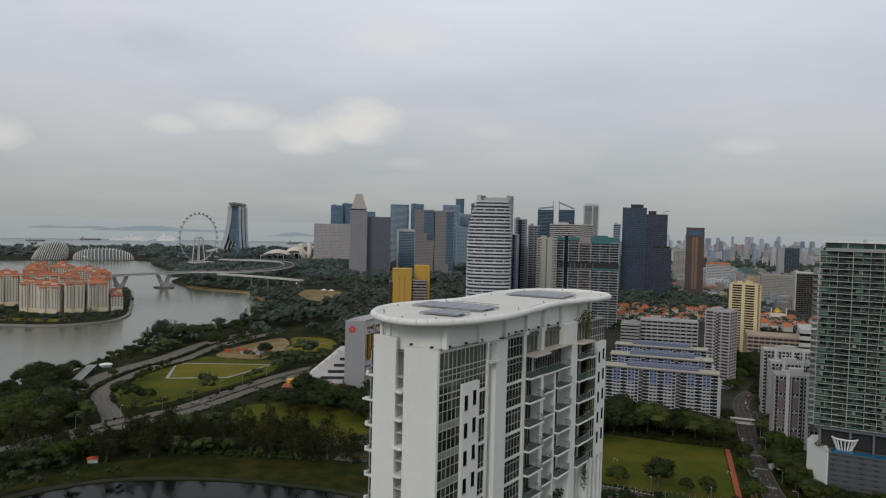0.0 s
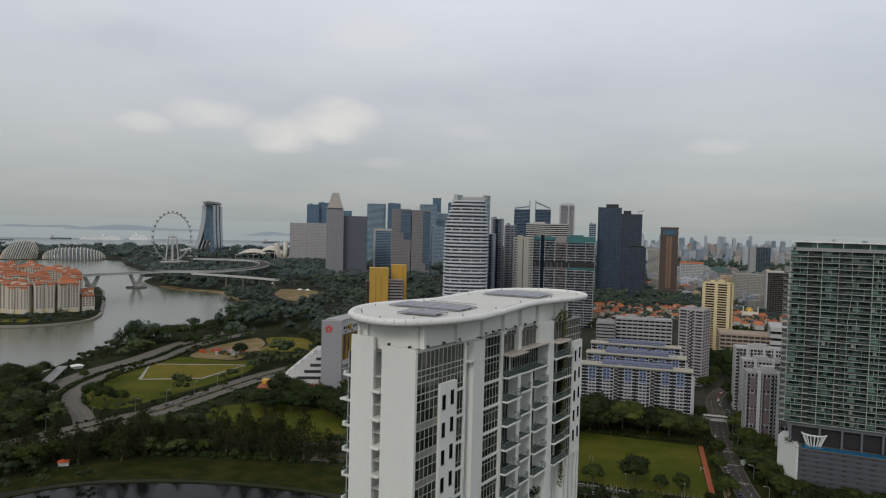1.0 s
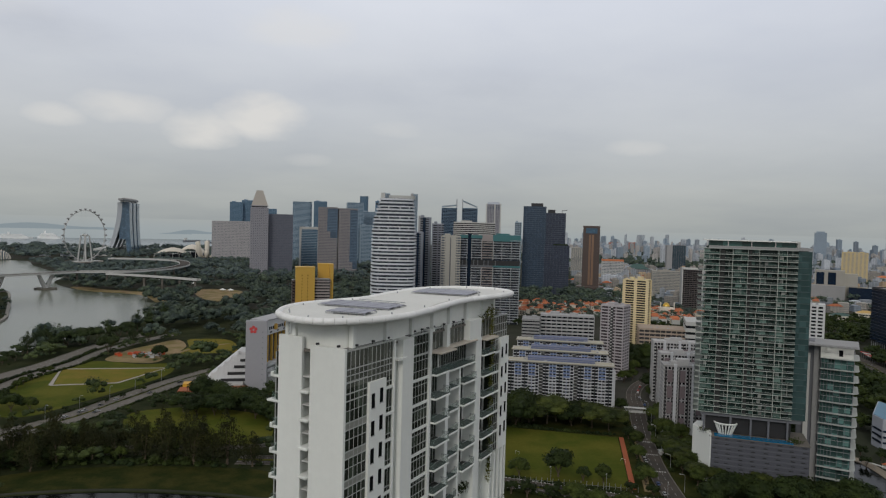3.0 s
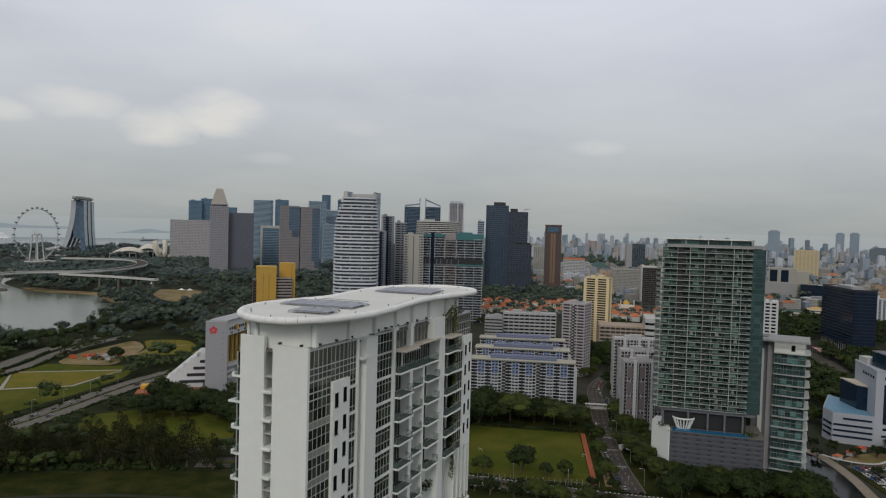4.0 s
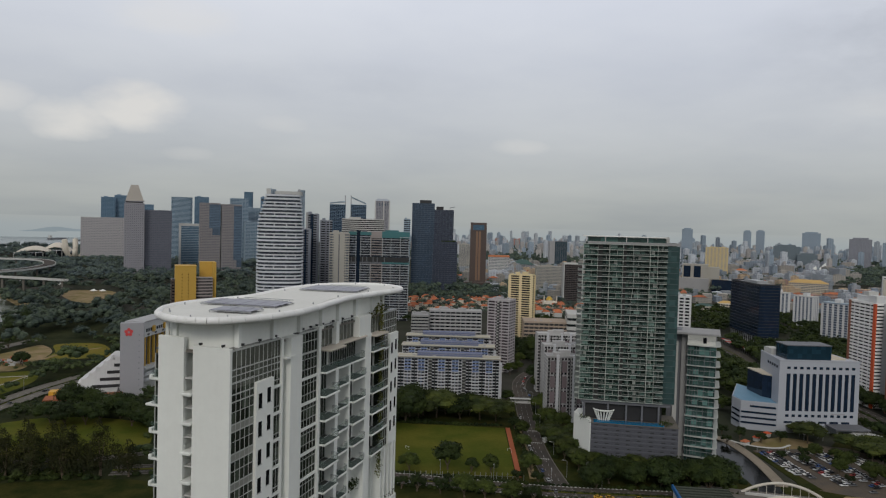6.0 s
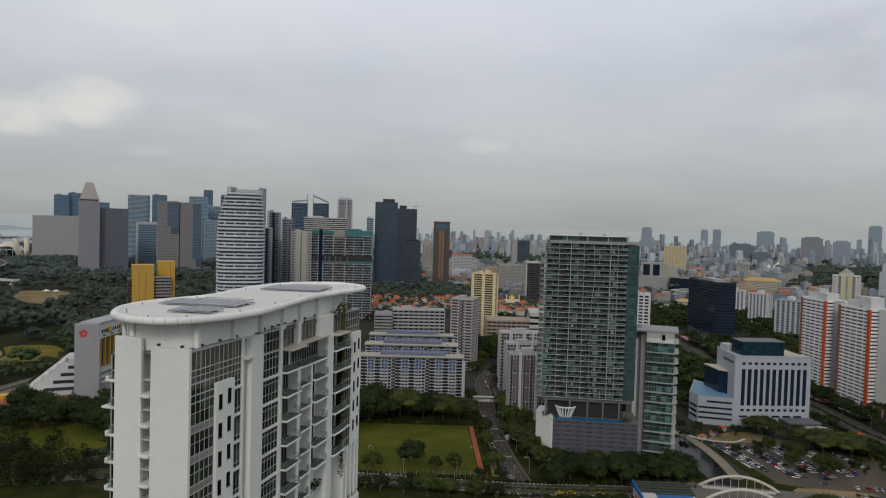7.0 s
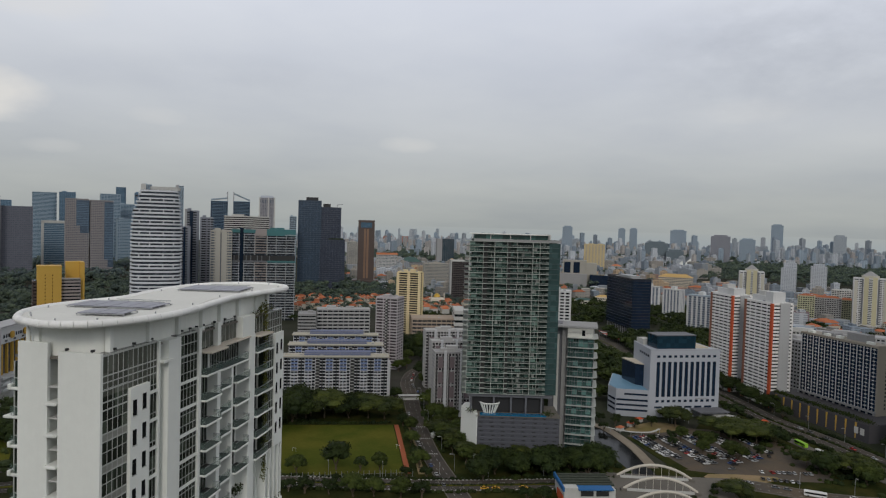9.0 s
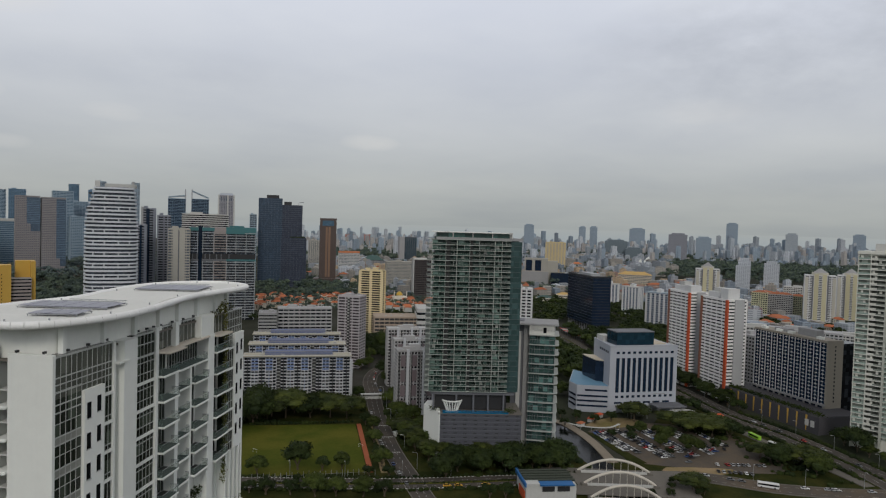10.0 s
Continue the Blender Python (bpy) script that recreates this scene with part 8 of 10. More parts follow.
sail_hall = thing("sail_hall", "white hall with two curved sail roofs", "building", *polar(45.7, 2696), 0, -46)
for x, hh in ((-14, 34), (14, 46)):
    part("sail_roof", Geo().add([(x - 13, -6, 0), (x + 13, -6, 0), (x + 13, 12, 0), (x - 13, 12, 0), (x - 9, -2, hh * 0.6), (x + 12, -2, hh * 0.6), (x + 12, 9, hh * 0.6), (x - 9, 9, hh * 0.6), (x + 9, 2, hh), (x + 9, 5, hh)],
                                [(0, 1, 5, 4), (1, 2, 6, 5), (2, 3, 7, 6), (3, 0, 4, 7), (4, 5, 8), (5, 6, 9, 8), (6, 7, 9), (7, 4, 8, 9)]), WHITE, sail_hall)
built(*polar(45.7, 2696), 30)
PALE_SAND = mat("pale_sand_render", (0.46, 0.44, 0.37), 0.8, 0.08, 0.05, 0.8)
STRAW_WALL = mat("pale_straw_render", (0.50, 0.46, 0.30), 0.8, 0.08, 0.05, 0.8, streak=0.1)
for k, (a, d, w, h) in enumerate(((58.3, 1290, 45, 75), (60.25, 1350, 40, 74), (50.6, 1300, 38, 76), (63.0, 1400, 40, 74))):
    ht_ = T("housing_tower", "beige and white point block with capped roof", *polar(a, d), w, 24, h, -a + 4, 26, HOUSING_WHITE, GLASS, band=0.55, bays=7, pier=1.4, seed=90 + k, rooms=1)
    for s in (-1, 1):
        boxpart("blank_wall", ht_, STRAW_WALL, s * w * 0.13 - 3.2, s * w * 0.13 + 3.2, -13.0, -11, 0, h + 2.5, "straw-coloured blank wall strip")
        boxpart("blank_wall", ht_, PALE_SAND, s * w * 0.44 - 2.2, s * w * 0.44 + 2.2, -12.8, -11, 0, h - 3)
        boxpart("stair_shaft", ht_, DARK_GREY, s * w * 0.245 - 1.2, s * w * 0.245 + 1.2, -12.6, -11.5, 4, h)
    part("cap", Geo().prism(oval(w * 0.55, 16, 14), h, h + 5), PALE_SAND, ht_)
    part("cap_roof", Geo().prism(oval(w * 0.5, 14, 14), h + 5, h + 12, 0.1), GREY, ht_)
for k, (a, d, w, h, rot) in enumerate(((52.6, 1180, 40, 32, -55), (57.1, 1500, 60, 40, -55), (54.4, 700, 30, 46, -102), (54.0, 900, 60, 30, -60), (57.5, 820, 70, 40, -60), (60.5, 880, 50, 32, -70))):
    T("town_block", "grey and cream town block with flat roof", *polar(a, d), w, 20, h, rot, max(5, round(h / 3.2)), OFF_WHITE if k % 2 else SCHOOL_GREY, GLASS, band=0.5, bays=round(w / 4), pier=1.2, seed=100 + k)

FLAT_GREEN = mat("faded_yellow_green_paint", (0.40, 0.40, 0.27), 0.8, 0.08, 0.05, 0.8, streak=0.1)
for k, (a, d, w, h, m) in enumerate(((54.35, 1290, 24, 41, FLAT_GREEN), (55.75, 1312, 38, 38, GREY), (56.9, 1318, 26, 36, FLAT_GREEN))):
    fl_ = T("housing_block", "faded yellow-green and grey flats under orange tiles", *polar(a, d), w, 18, h, -a, 12, m, GLASS, band=0.5, bays=round(w / 3.4), pier=1.1, seed=120 + k, rooms=0)
    part("tiled_roof", Geo().hip(-w / 2 - 0.6, w / 2 + 0.6, -9.6, 9.6, h + 0.3, h + 4.2), TERRACOTTA, fl_)
T("town_block", "dull purple low block among the town roofs", *polar(53.94, 1195), 26, 16, 22, -54, 7, mat("dull_purple_paint", (0.20, 0.12, 0.13), 0.8, 0.08), GLASS, band=0.5, bays=6, seed=130)

# shophouses with orange roofs
shop_meshes = []
for k in range(4):
    w, d, h = ((5, 12, 7), (6, 13, 8), (5, 10, 6), (7, 14, 9))[k]
    body = Geo().box(-w / 2, w / 2, -d / 2, d / 2, 0, h).mesh("wall", (OFF_WHITE, CREAM, WHITE, BEIGE)[k])
    roof = Geo().hip(-w / 2 - .5, w / 2 + .5, -d / 2 - .5, d / 2 + .5, h, h + 2.8).mesh("roof", TERRACOTTA)
    win = Geo()
    for fl in (2.2, 5.2):
        for x in (-w / 4, w / 4):
            win.box(x - 0.7, x + 0.7, -d / 2 - 0.06, d / 2 + 0.06, fl, fl + 1.6)
    shop_meshes.append((body, roof, win.mesh("windows", GLASS), w, d))
rs_ = random.Random(9)
made = 0
for a0, a1, d0, d1, n in ((13, 22.5, 1085, 1290, 84), (22.5, 30, 1085, 1260, 48), (49, 61, 800, 1200, 40), (48, 60, 1250, 1700, 24)):
    for _ in range(n):
        a, d = rs_.uniform(a0, a1), rs_.uniform(d0, d1)
        x, y = polar(a, d)
        if any((x - p) ** 2 + (y - q) ** 2 < (r + 4) ** 2 for p, q, r in BUILT):
            continue
        rot = rs_.choice((-12, 78)) + rs_.uniform(-5, 5)
        run = rs_.randint(1, 3)
        for j in range(run):
            body, roof, win, w, dd = shop_meshes[rs_.randrange(4)]
            c, s = math.cos(radians(rot)), math.sin(radians(rot))
            ob = thing("shophouse", "low shophouse with an orange tiled roof", "house", x + c * j * 7.5, y + s * j * 7.5, 0, rot, "old town shophouses")
            part("wall", body, None, ob)
            part("roof", roof, TERRACOTTA, ob)
            part("glazing", win, GLASS, ob)
            made += 1
        built(x, y, 8)

# golden-domed mosque
ms = thing("mosque", "cream mosque with a golden dome", "mosque", *polar(26.05, 1217), 0, -14)
built(*polar(26.05, 1217), 16)
boxpart("hall", ms, CREAM, -12, 12, -10, 10, 0, 12)
g = Geo()
for j in range(9):
    for i in range(16):
        b = math.pi / 2 * j / 8
        r = 5.6 * math.cos(b) * (1.08 if j < 3 else 1)
        g.v.append((r * math.cos(2 * math.pi * i / 16), r * math.sin(2 * math.pi * i / 16), 14 + 6.5 * math.sin(b)))
for j in range(8):
    for i in range(16):
        g.f.append((j * 16 + i, j * 16 + (i + 1) % 16, (j + 1) * 16 + (i + 1) % 16, (j + 1) * 16 + i))
part("dome", g, mat("gold_leaf", (0.65, 0.42, 0.08), 0.3, 0.05, metal=0.8), ms, "polished golden dome", smooth=True)
part("drum", Geo().prism(oval(11, 11, 16), 12, 14.2), CREAM, ms)
for x, y in ((-11, -9), (11, -9)):
    part("minaret", Geo().tube([(x, y, 0), (x, y, 22)], 1.0, 8), CREAM, ms)


# ---- trees ----
def quads_object(name, quads, material, label, category, kind=""):
    """A mesh from an array of loose quads (n, 4, 3)."""
    n = len(quads)
    me = bpy.data.meshes.new(name)
    me.vertices.add(4 * n)
    me.vertices.foreach_set("co", quads.astype(np.float32).ravel())
    me.loops.add(4 * n)
    me.loops.foreach_set("vertex_index", np.arange(4 * n, dtype=np.int32))
    me.polygons.add(n)
    me.polygons.foreach_set("loop_start", np.arange(0, 4 * n, 4, dtype=np.int32))
    me.update(calc_edges=True)
    me.materials.append(material)
    return me


def lump_quads(rs, centre, size, flat):
    """A lumpy inner mass of foliage: a cube swollen into a rough ball."""
    out = []
    for axis in range(3):
        for sign in (-1, 1):
            for i in range(2):
                for j in range(2):
                    face = []
                    for u, v in ((i, j), (i + 1, j), (i + 1, j + 1), (i, j + 1)):
                        p = np.empty(3)
                        p[axis], p[(axis + 1) % 3], p[(axis + 2) % 3] = sign, u - 1, v - 1
                        face.append(p / np.linalg.norm(p))
                    out.append(face if sign > 0 else face[::-1])
    q = np.array(out)
    bumpy = 1 + 0.16 * np.sin(q @ rs.normal(size=3) * 4 + rs.uniform(0, 6))[..., None]
    return q * bumpy * size * np.array([1, 1, flat]) + np.array(centre)


def leaf_quads(rs, p, out, size, long=1.0):
    """Leaf clumps at points p that face outwards and up, a little at random."""
    n = len(p)
    face = out + np.array([0, 0, 0.35]) + 0.45 * rs.normal(size=(n, 3))
    face /= np.linalg.norm(face, axis=1)[:, None]
    a = np.cross(face, rs.normal(size=(n, 3)))
    a /= np.linalg.norm(a, axis=1)[:, None]
    b = np.cross(face, a)
    s = size * rs.uniform(0.55, 1.35, n)[:, None]
    return np.stack([p + a * s * long, p + b * s * 0.75, p - a * s * long, p - b * s * 0.75], axis=1)


def crown_quads(rs, n, radius, height, low, size, lobes=9, flat=0.6, tall=False, core=True):
    """Leaf clumps on an uneven cluster of lobes, dense domes that merge; tall ones are several feathery plumes."""
    if tall:
        ps, outs = [], []
        plumes = 5
        for k in range(plumes):
            a, r = k * 2.4 + rs.uniform(-0.5, 0.5), radius * (0.1 + 0.85 * k / plumes) * rs.uniform(0.7, 1)
            top = height * (1.0 - 0.45 * (r / radius) - rs.uniform(0, 0.18))
            m = n // plumes
            f = rs.uniform(0, 1, m) ** 0.8
            ang = rs.uniform(0, 2 * np.pi, m)
            wide = radius * 0.6 * np.sin(np.pi * (0.14 + 0.83 * f)) ** 0.8 * (0.75 + 0.25 * np.sin(f * 11 + k)) * np.sqrt(rs.uniform(0.0, 1.15, m)) + rs.uniform(0.0, 1.0, m)
            o = np.stack([np.cos(ang), np.sin(ang), np.full(m, -0.1)], axis=1)
            base = np.array([np.cos(a) * r, np.sin(a) * r, low + 0.5])
            ps.append(base + np.stack([o[:, 0] * wide, o[:, 1] * wide, f * (top - low)], axis=1))
            outs.append(o)
        return leaf_quads(rs, np.concatenate(ps), np.concatenate(outs), size, 1.5)
    centres = []
    for k in range(lobes):
        a = 2 * np.pi * (k * 0.618 + rs.uniform(-0.1, 0.1))
        r = radius * 0.74 * np.sqrt((k + 0.3) / lobes)
        z = low + (height - low) * (0.70 - 0.48 * (r / radius) ** 2 + rs.uniform(-0.10, 0.10))
        centres.append((r * np.cos(a), r * np.sin(a), z, radius * rs.uniform(0.26, 0.50)))
    c = np.array(centres)
    pick = rs.integers(0, lobes, n)
    v = rs.normal(size=(n, 3))
    v /= np.linalg.norm(v, axis=1)[:, None]
    v[:, 2] = np.abs(v[:, 2]) * np.where(rs.uniform(size=n) < 0.75, 1, -0.7)
    rad = c[pick, 3] * rs.uniform(0.72, 1.16, n)
    p = c[pick, :3] + v * rad[:, None] * np.array([1, 1, flat + 0.12])
    q = leaf_quads(rs, p, v, size)
    if core:
        masses = [lump_quads(rs, t[:3], t[3] * (0.76 if lobes > 6 else 0.6), flat + 0.12) for t in centres]
        if lobes < 4:
            masses = [lump_quads(rs, (0, 0, low + 0.42 * (height - low)), radius * 0.52, 0.5 * (height - low) / radius)]
        q = np.concatenate([q] + masses)
    return q


def trunk_geo(rs, height, low, radius, girth, limbs=5):
    g = Geo()
    lean = rs.uniform(-0.06, 0.06, 2) * height
    fork = Vector((lean[0] * 0.5, lean[1] * 0.5, low))
    g.tube([(0, 0, -0.2), (lean[0] * 0.2, lean[1] * 0.2, low * 0.5), fork], girth, 7, girth * 0.7)
    for k in range(limbs):
        a = 2 * math.pi * k / limbs + rs.uniform(-0.4, 0.4)
        r = radius * rs.uniform(0.35, 0.7)
        tip = Vector((math.cos(a) * r, math.sin(a) * r, low + (height - low) * rs.uniform(0.45, 0.7)))
        g.tube([fork, fork.lerp(tip, 0.5) + Vector((0, 0, 0.4)), tip], girth * 0.5, 5, girth * 0.12)
    return g


TREE_KINDS = []     # (trunk mesh, crown mesh, radius, label)
rs = np.random.default_rng(11)
for k, (n, radius, height, low, size, lobes, tall, leaf, label) in enumerate((
        (2050, 8.0, 12.5, 1.2, 0.44, 18, False, LEAF, "wide-crowned rain tree in full leaf"),
        (2000, 6.5, 12, 1.4, 0.40, 15, False, LEAF_DARK, "rounded dark green park tree"),
        (1800, 5.2, 9.5, 1.3, 0.37, 13, False, LEAF, "medium green roadside tree"),
        (2800, 6.8, 21, 2.0, 0.24, 34, True, LEAF_OLIVE, "tall feathery olive-green tree"),
        (700, 3.4, 6.5, 0.8, 0.40, 10, False, LEAF_DARK, "small bushy garden tree"),
        (2350, 9.5, 13.5, 1.2, 0.48, 19, False, LEAF_DARK, "spreading dark rain tree"),
        (2300, 5.6, 17, 1.6, 0.24, 34, True, LEAF_OLIVE, "feathery olive-green tree with split top"),
        (3400, 11.5, 13.5, 5.0, 0.42, 26, False, LEAF_RAIN, "broad umbrella-crowned rain tree"),
        (2600, 6.5, 13, 1.2, 0.33, 17, False, LEAF_BANK, "rounded grey-green tree on the river bank"),
        (2600, 4.8, 17, 1.6, 0.22, 30, True, LEAF_BANK, "tall feathery grey-green tree on the river bank"))):
    crown = quads_object("crown", crown_quads(rs, n, radius, height, low, size, lobes, 0.36 if radius > 11 else 0.6, tall), leaf, "", "")
    trunk = trunk_geo(rs, height * (0.9 if tall else 0.8), low, radius * (0.5 if tall else 0.8), 0.28 + height * 0.015).mesh("trunk", BARK)
    TREE_KINDS.append((trunk, crown, radius, label))


def tree(x, y, kind, scale=1.0, turn=0.0, group="", z=0.0):
    trunk, crown, radius, label = TREE_KINDS[kind]
    ob = thing("tree", label, "tree", group=group)
    ob.matrix_world = pose(x, y, z, 0, 0, turn) @ Matrix.Diagonal((scale, scale, scale * (0.9 + 0.2 * ((x * 7.3 + y * 3.1) % 1)), 1))
    part("trunk", trunk, BARK, ob)
    part("crown", crown, None, ob)
    return ob


def inside(pts, x, y):
    hit = False
    for i in range(len(pts)):
        (x0, y0), (x1, y1) = pts[i - 1], pts[i]
        if (y0 > y) != (y1 > y) and x < (x1 - x0) * (y - y0) / (y1 - y0) + x0:
            hit = not hit
    return hit


BUILT += [(-332, 560, 34), (-352, 600, 40), (-96, 556, 16), (-245, 1705, 24), (-410, 1602, 20), (-324, 1512, 20), (-300, 1460, 18)]
WATERS = [smooth_line(BAY, 3, True), smooth_line(POND, 3, True)]
PEN = smooth_line(PENINSULA, 3, True)
road_np = np.array(ROADS)
built_np = np.array(BUILT)


def free(x, y, r):
    if any(inside(p, x, y) for p in LAWNS) or (any(inside(p, x, y) for p in WATERS) and not inside(PEN, x, y)):
        return False
    if np.any((road_np[:, 0] - x) ** 2 + (road_np[:, 1] - y) ** 2 < (road_np[:, 2] + r) ** 2):
        return False
    return not np.any((built_np[:, 0] - x) ** 2 + (built_np[:, 1] - y) ** 2 < (built_np[:, 2] + r * 0.5) ** 2)


PLANTED = []


def spaced(x, y, gap):
    for a, b in PLANTED:
        if (a - x) ** 2 + (b - y) ** 2 < gap * gap:
            return False
    PLANTED.append((x, y))
    return True


BAY_LINE = smooth_line(BAY, 4, True)
trees_made = 0
rng = random.Random(21)
# trees that stand alone on grass or line the roads near the camera
for x, y, kind, s in ((99, 374, 2, 1.25), (121, 371, 1, 1.45), (133, 364, 4, 1.4), (143, 360, 2, 1.1), (115, 352, 4, .8), (152, 343, 4, 1.1), (162, 338, 4, 1.2),
                      (-244, 527, 1, 1.3), (-232, 520, 1, 1.2), (-221, 523, 2, 1.2), (-196, 520, 4, .7), (-186, 530, 4, .7), (-176, 542, 4, .7), (-168, 556, 4, .7), (-160, 575, 2, .7)):
    tree(x, y, kind, s, rng.uniform(0, 360), "trees on the lawns")
    PLANTED.append((x, y))
    trees_made += 1
# rows and clumps on the city side: x, y, spread x, spread y, count, kinds, scale
def plant(spots, kinds, sc, group, gap=0.0):
    """Trees at given places, a little shifted, of mixed kinds, none over a road."""
    global trees_made
    for x, y in spots:
        if np.any((road_np[:, 0] - x) ** 2 + (road_np[:, 1] - y) ** 2 < (road_np[:, 2] + gap) ** 2):
            continue
        if inside(BAY_LINE, x, y):
            continue
        k = rng.choice(kinds)
        x, y = x + rng.uniform(-1.5, 1.5), y + rng.uniform(-1.5, 1.5)
        tree(x, y, k, sc * rng.uniform(0.85, 1.15), rng.uniform(0, 360), group)
        PLANTED.append((x, y))
        trees_made += 1


def scatter(cx, cy, sx, sy, n, kinds, sc, group, rad=2.0, close=0.8):
    global trees_made
    for _ in range(n):
        for _try in range(8):
            x, y = cx + rng.gauss(0, sx * 0.6), cy + rng.gauss(0, sy * 0.6)
            k = rng.choice(kinds)
            if free(x, y, rad) and spaced(x, y, TREE_KINDS[k][2] * sc * close):
                tree(x, y, k, sc * rng.uniform(0.8, 1.15), rng.uniform(0, 360), group)
                trees_made += 1
                break


# in front of the green glass tower, along the street, behind the field
plant([(198, 358), (208, 348), (224, 341), (237, 332), (253, 328), (203, 386), (204, 405)], (7, 5), 0.85, "street and park trees", 6.0)
plant([(189, 325), (197, 320), (206, 313), (218, 309), (230, 306), (240, 303), (250, 308), (213, 322), (226, 318), (244, 316), (262, 315), (202, 330), (235, 322), (254, 322)], (5,), 1.12, "street and park trees")
plant([(226, 470), (215, 440), (208, 415), (200, 392), (196, 372), (194, 352), (206, 352), (210, 376), (214, 400), (222, 425), (232, 452), (236, 480)], (0, 2, 2), 1.2, "street and park trees")
plant([(131, 470), (146, 474), (160, 467), (173, 463), (185, 456), (138, 481), (154, 481), (170, 474)], (7, 7, 5), 1.3, "street and park trees")
plant([(112, 474), (120, 470), (126, 478), (104, 470), (98, 476)], (1, 5), 1.7, "street and park trees")
plant([(100, 468), (92, 455), (88, 440), (84, 424), (104, 480), (80, 404)], (1, 5), 1.6, "street and park trees")
plant([(188, 420), (179, 395), (171, 370), (191, 436), (166, 356)], (4, 2), 1.25, "street and park trees")
plant([(88, 349), (97, 343), (108, 338), (118, 332), (128, 327), (139, 321), (150, 315), (196, 291), (205, 286), (60, 362), (72, 356)], (4, 2), 1.4, "street and park trees")
# round the civic building, the car park and the expressway
plant([(330, 397), (334, 384), (343, 374), (357, 372), (340, 392), (318, 376)], (4,), 1.1, "street and park trees")
plant([(336, 330), (353, 318), (369, 312), (338, 300), (352, 336), (330, 342), (344, 342), (361, 332), (373, 294), (344, 310), (358, 304), (371, 328)], (4, 4, 2), 1.05, "street and park trees")
plant([(383, 341), (384, 324), (395, 314), (399, 331), (408, 318), (372, 366)], (7,), 0.95, "street and park trees")
plant([(390, 332), (402, 306), (411, 328)], (5, 0), 1.1, "street and park trees")
plant([(386, 272), (394, 258), (399, 242), (404, 226), (407, 254), (303, 250)], (7,), 0.85, "street and park trees")
plant([(382, 258), (391, 238), (352, 293)], (5, 0), 1.0, "street and park trees")
plant([(300, 262), (308, 256), (286, 250), (298, 244), (275, 256), (292, 258), (304, 246)], (4, 2), 0.85, "street and park trees")
plant([(449, 228), (454, 240), (502, 436), (510, 452)], (2, 1), 0.9, "expressway trees")
plant([(560, 480), (545, 462), (530, 440), (575, 500), (590, 520), (520, 455), (535, 475)], (1, 5), 1.25, "expressway trees")
plant([(233, 548), (240, 562), (250, 580), (262, 556), (270, 574), (284, 592), (268, 612), (256, 600), (280, 640), (296, 640)], (2, 1), 1.2, "street and park trees", 3.0)
scatter(300, 450, 18, 26, 8, (1, 2), 1.25, "street and park trees")
plant([(506, 440), (501, 426), (497, 412), (490, 396), (482, 380), (476, 366), (468, 348), (512, 452), (497, 398), (489, 374), (463, 262), (456, 250)], (1, 5), 1.05, "expressway trees", 2.0)
scatter(560, 580, 50, 50, 8, (1, 0), 1.3, "expressway trees")
plant([(256, 545), (262, 575), (212, 500), (219, 492)], (1, 2), 1.0, "street and park trees", 2.0)
# the river park
plant([(-316, 539), (-318, 557), (-299, 540), (-282, 524), (-295, 507), (-281, 501), (-266, 487), (-273, 473), (-260, 467), (-259, 448), (-310, 567), (-306, 522), (-288, 488), (-268, 460), (-325, 572), (-322, 590)], (1, 5, 8), 1.25, "river park trees", 2.0)
plant([(-316, 738), (-310, 752), (-306, 762), (-297, 762), (-290, 773), (-283, 788), (-279, 803), (-271, 807), (-266, 819), (-256, 828), (-300, 780), (-288, 800)], (8, 9, 8), 1.5, "river park trees")
plant([(-256, 862), (-250, 885), (-240, 905), (-249, 933), (-262, 980), (-240, 960), (-235, 734), (-237, 766), (-227, 785), (-216, 806)], (8, 9), 1.5, "river park trees")
plant([(-323, 672), (-321, 685), (-321, 702), (-319, 714), (-316, 726), (-310, 700), (-312, 684)], (8,), 0.8, "river park trees")
plant([(-288, 609), (-288, 625), (-288, 646), (-285, 656), (-281, 669), (-275, 674), (-272, 685), (-284, 596), (-268, 700), (-286, 636), (-278, 664)], (2, 4), 0.85, "river park trees")
plant([(-259, 586), (-260, 602), (-259, 617), (-259, 640), (-256, 657), (-259, 570), (-259, 628), (-258, 648), (-250, 676), (-254, 668)], (2, 4), 0.85, "river park trees")
plant([(-183, 721), (-179, 712)], (1,), 1.1, "river park trees")
plant([(-193, 412), (-181, 407), (-172, 414), (-160, 409), (-150, 416), (-137, 418), (-126, 411), (-117, 418)], (2, 1), 0.9, "river park trees")
plant([(-112, 414), (-99, 410), (-92, 416), (-84, 404), (-75, 409), (-66, 402), (-60, 409), (-50, 399), (-42, 406), (-104, 420), (-82, 418), (-30, 402)], (3, 6), 1.35, "river park trees")
plant([(-165, 420), (-148, 425), (-178, 417), (-131, 420), (-140, 413), (-120, 424), (-156, 416)], (3, 6), 1.3, "river park trees")
plant([(-282, 446), (-266, 440), (-254, 446), (-248, 408), (-232, 372), (-222, 366), (-212, 384), (-262, 415), (-272, 425), (-245, 385)], (0, 1), 1.1, "river park trees", 7.0)
plant([(-112, 548), (-100, 548), (-88, 550), (-76, 550), (-64, 552)], (4, 2), 0.7, "river park trees")
plant([(-325, 549), (-322, 569), (-322, 586), (-321, 602), (-312, 536), (-310, 512), (-312, 490), (-326, 520), (-330, 475)], (1, 2), 1.2, "river park trees")
scatter(-290, 455, 30, 34, 14, (0, 1), 1.25, "river park trees")
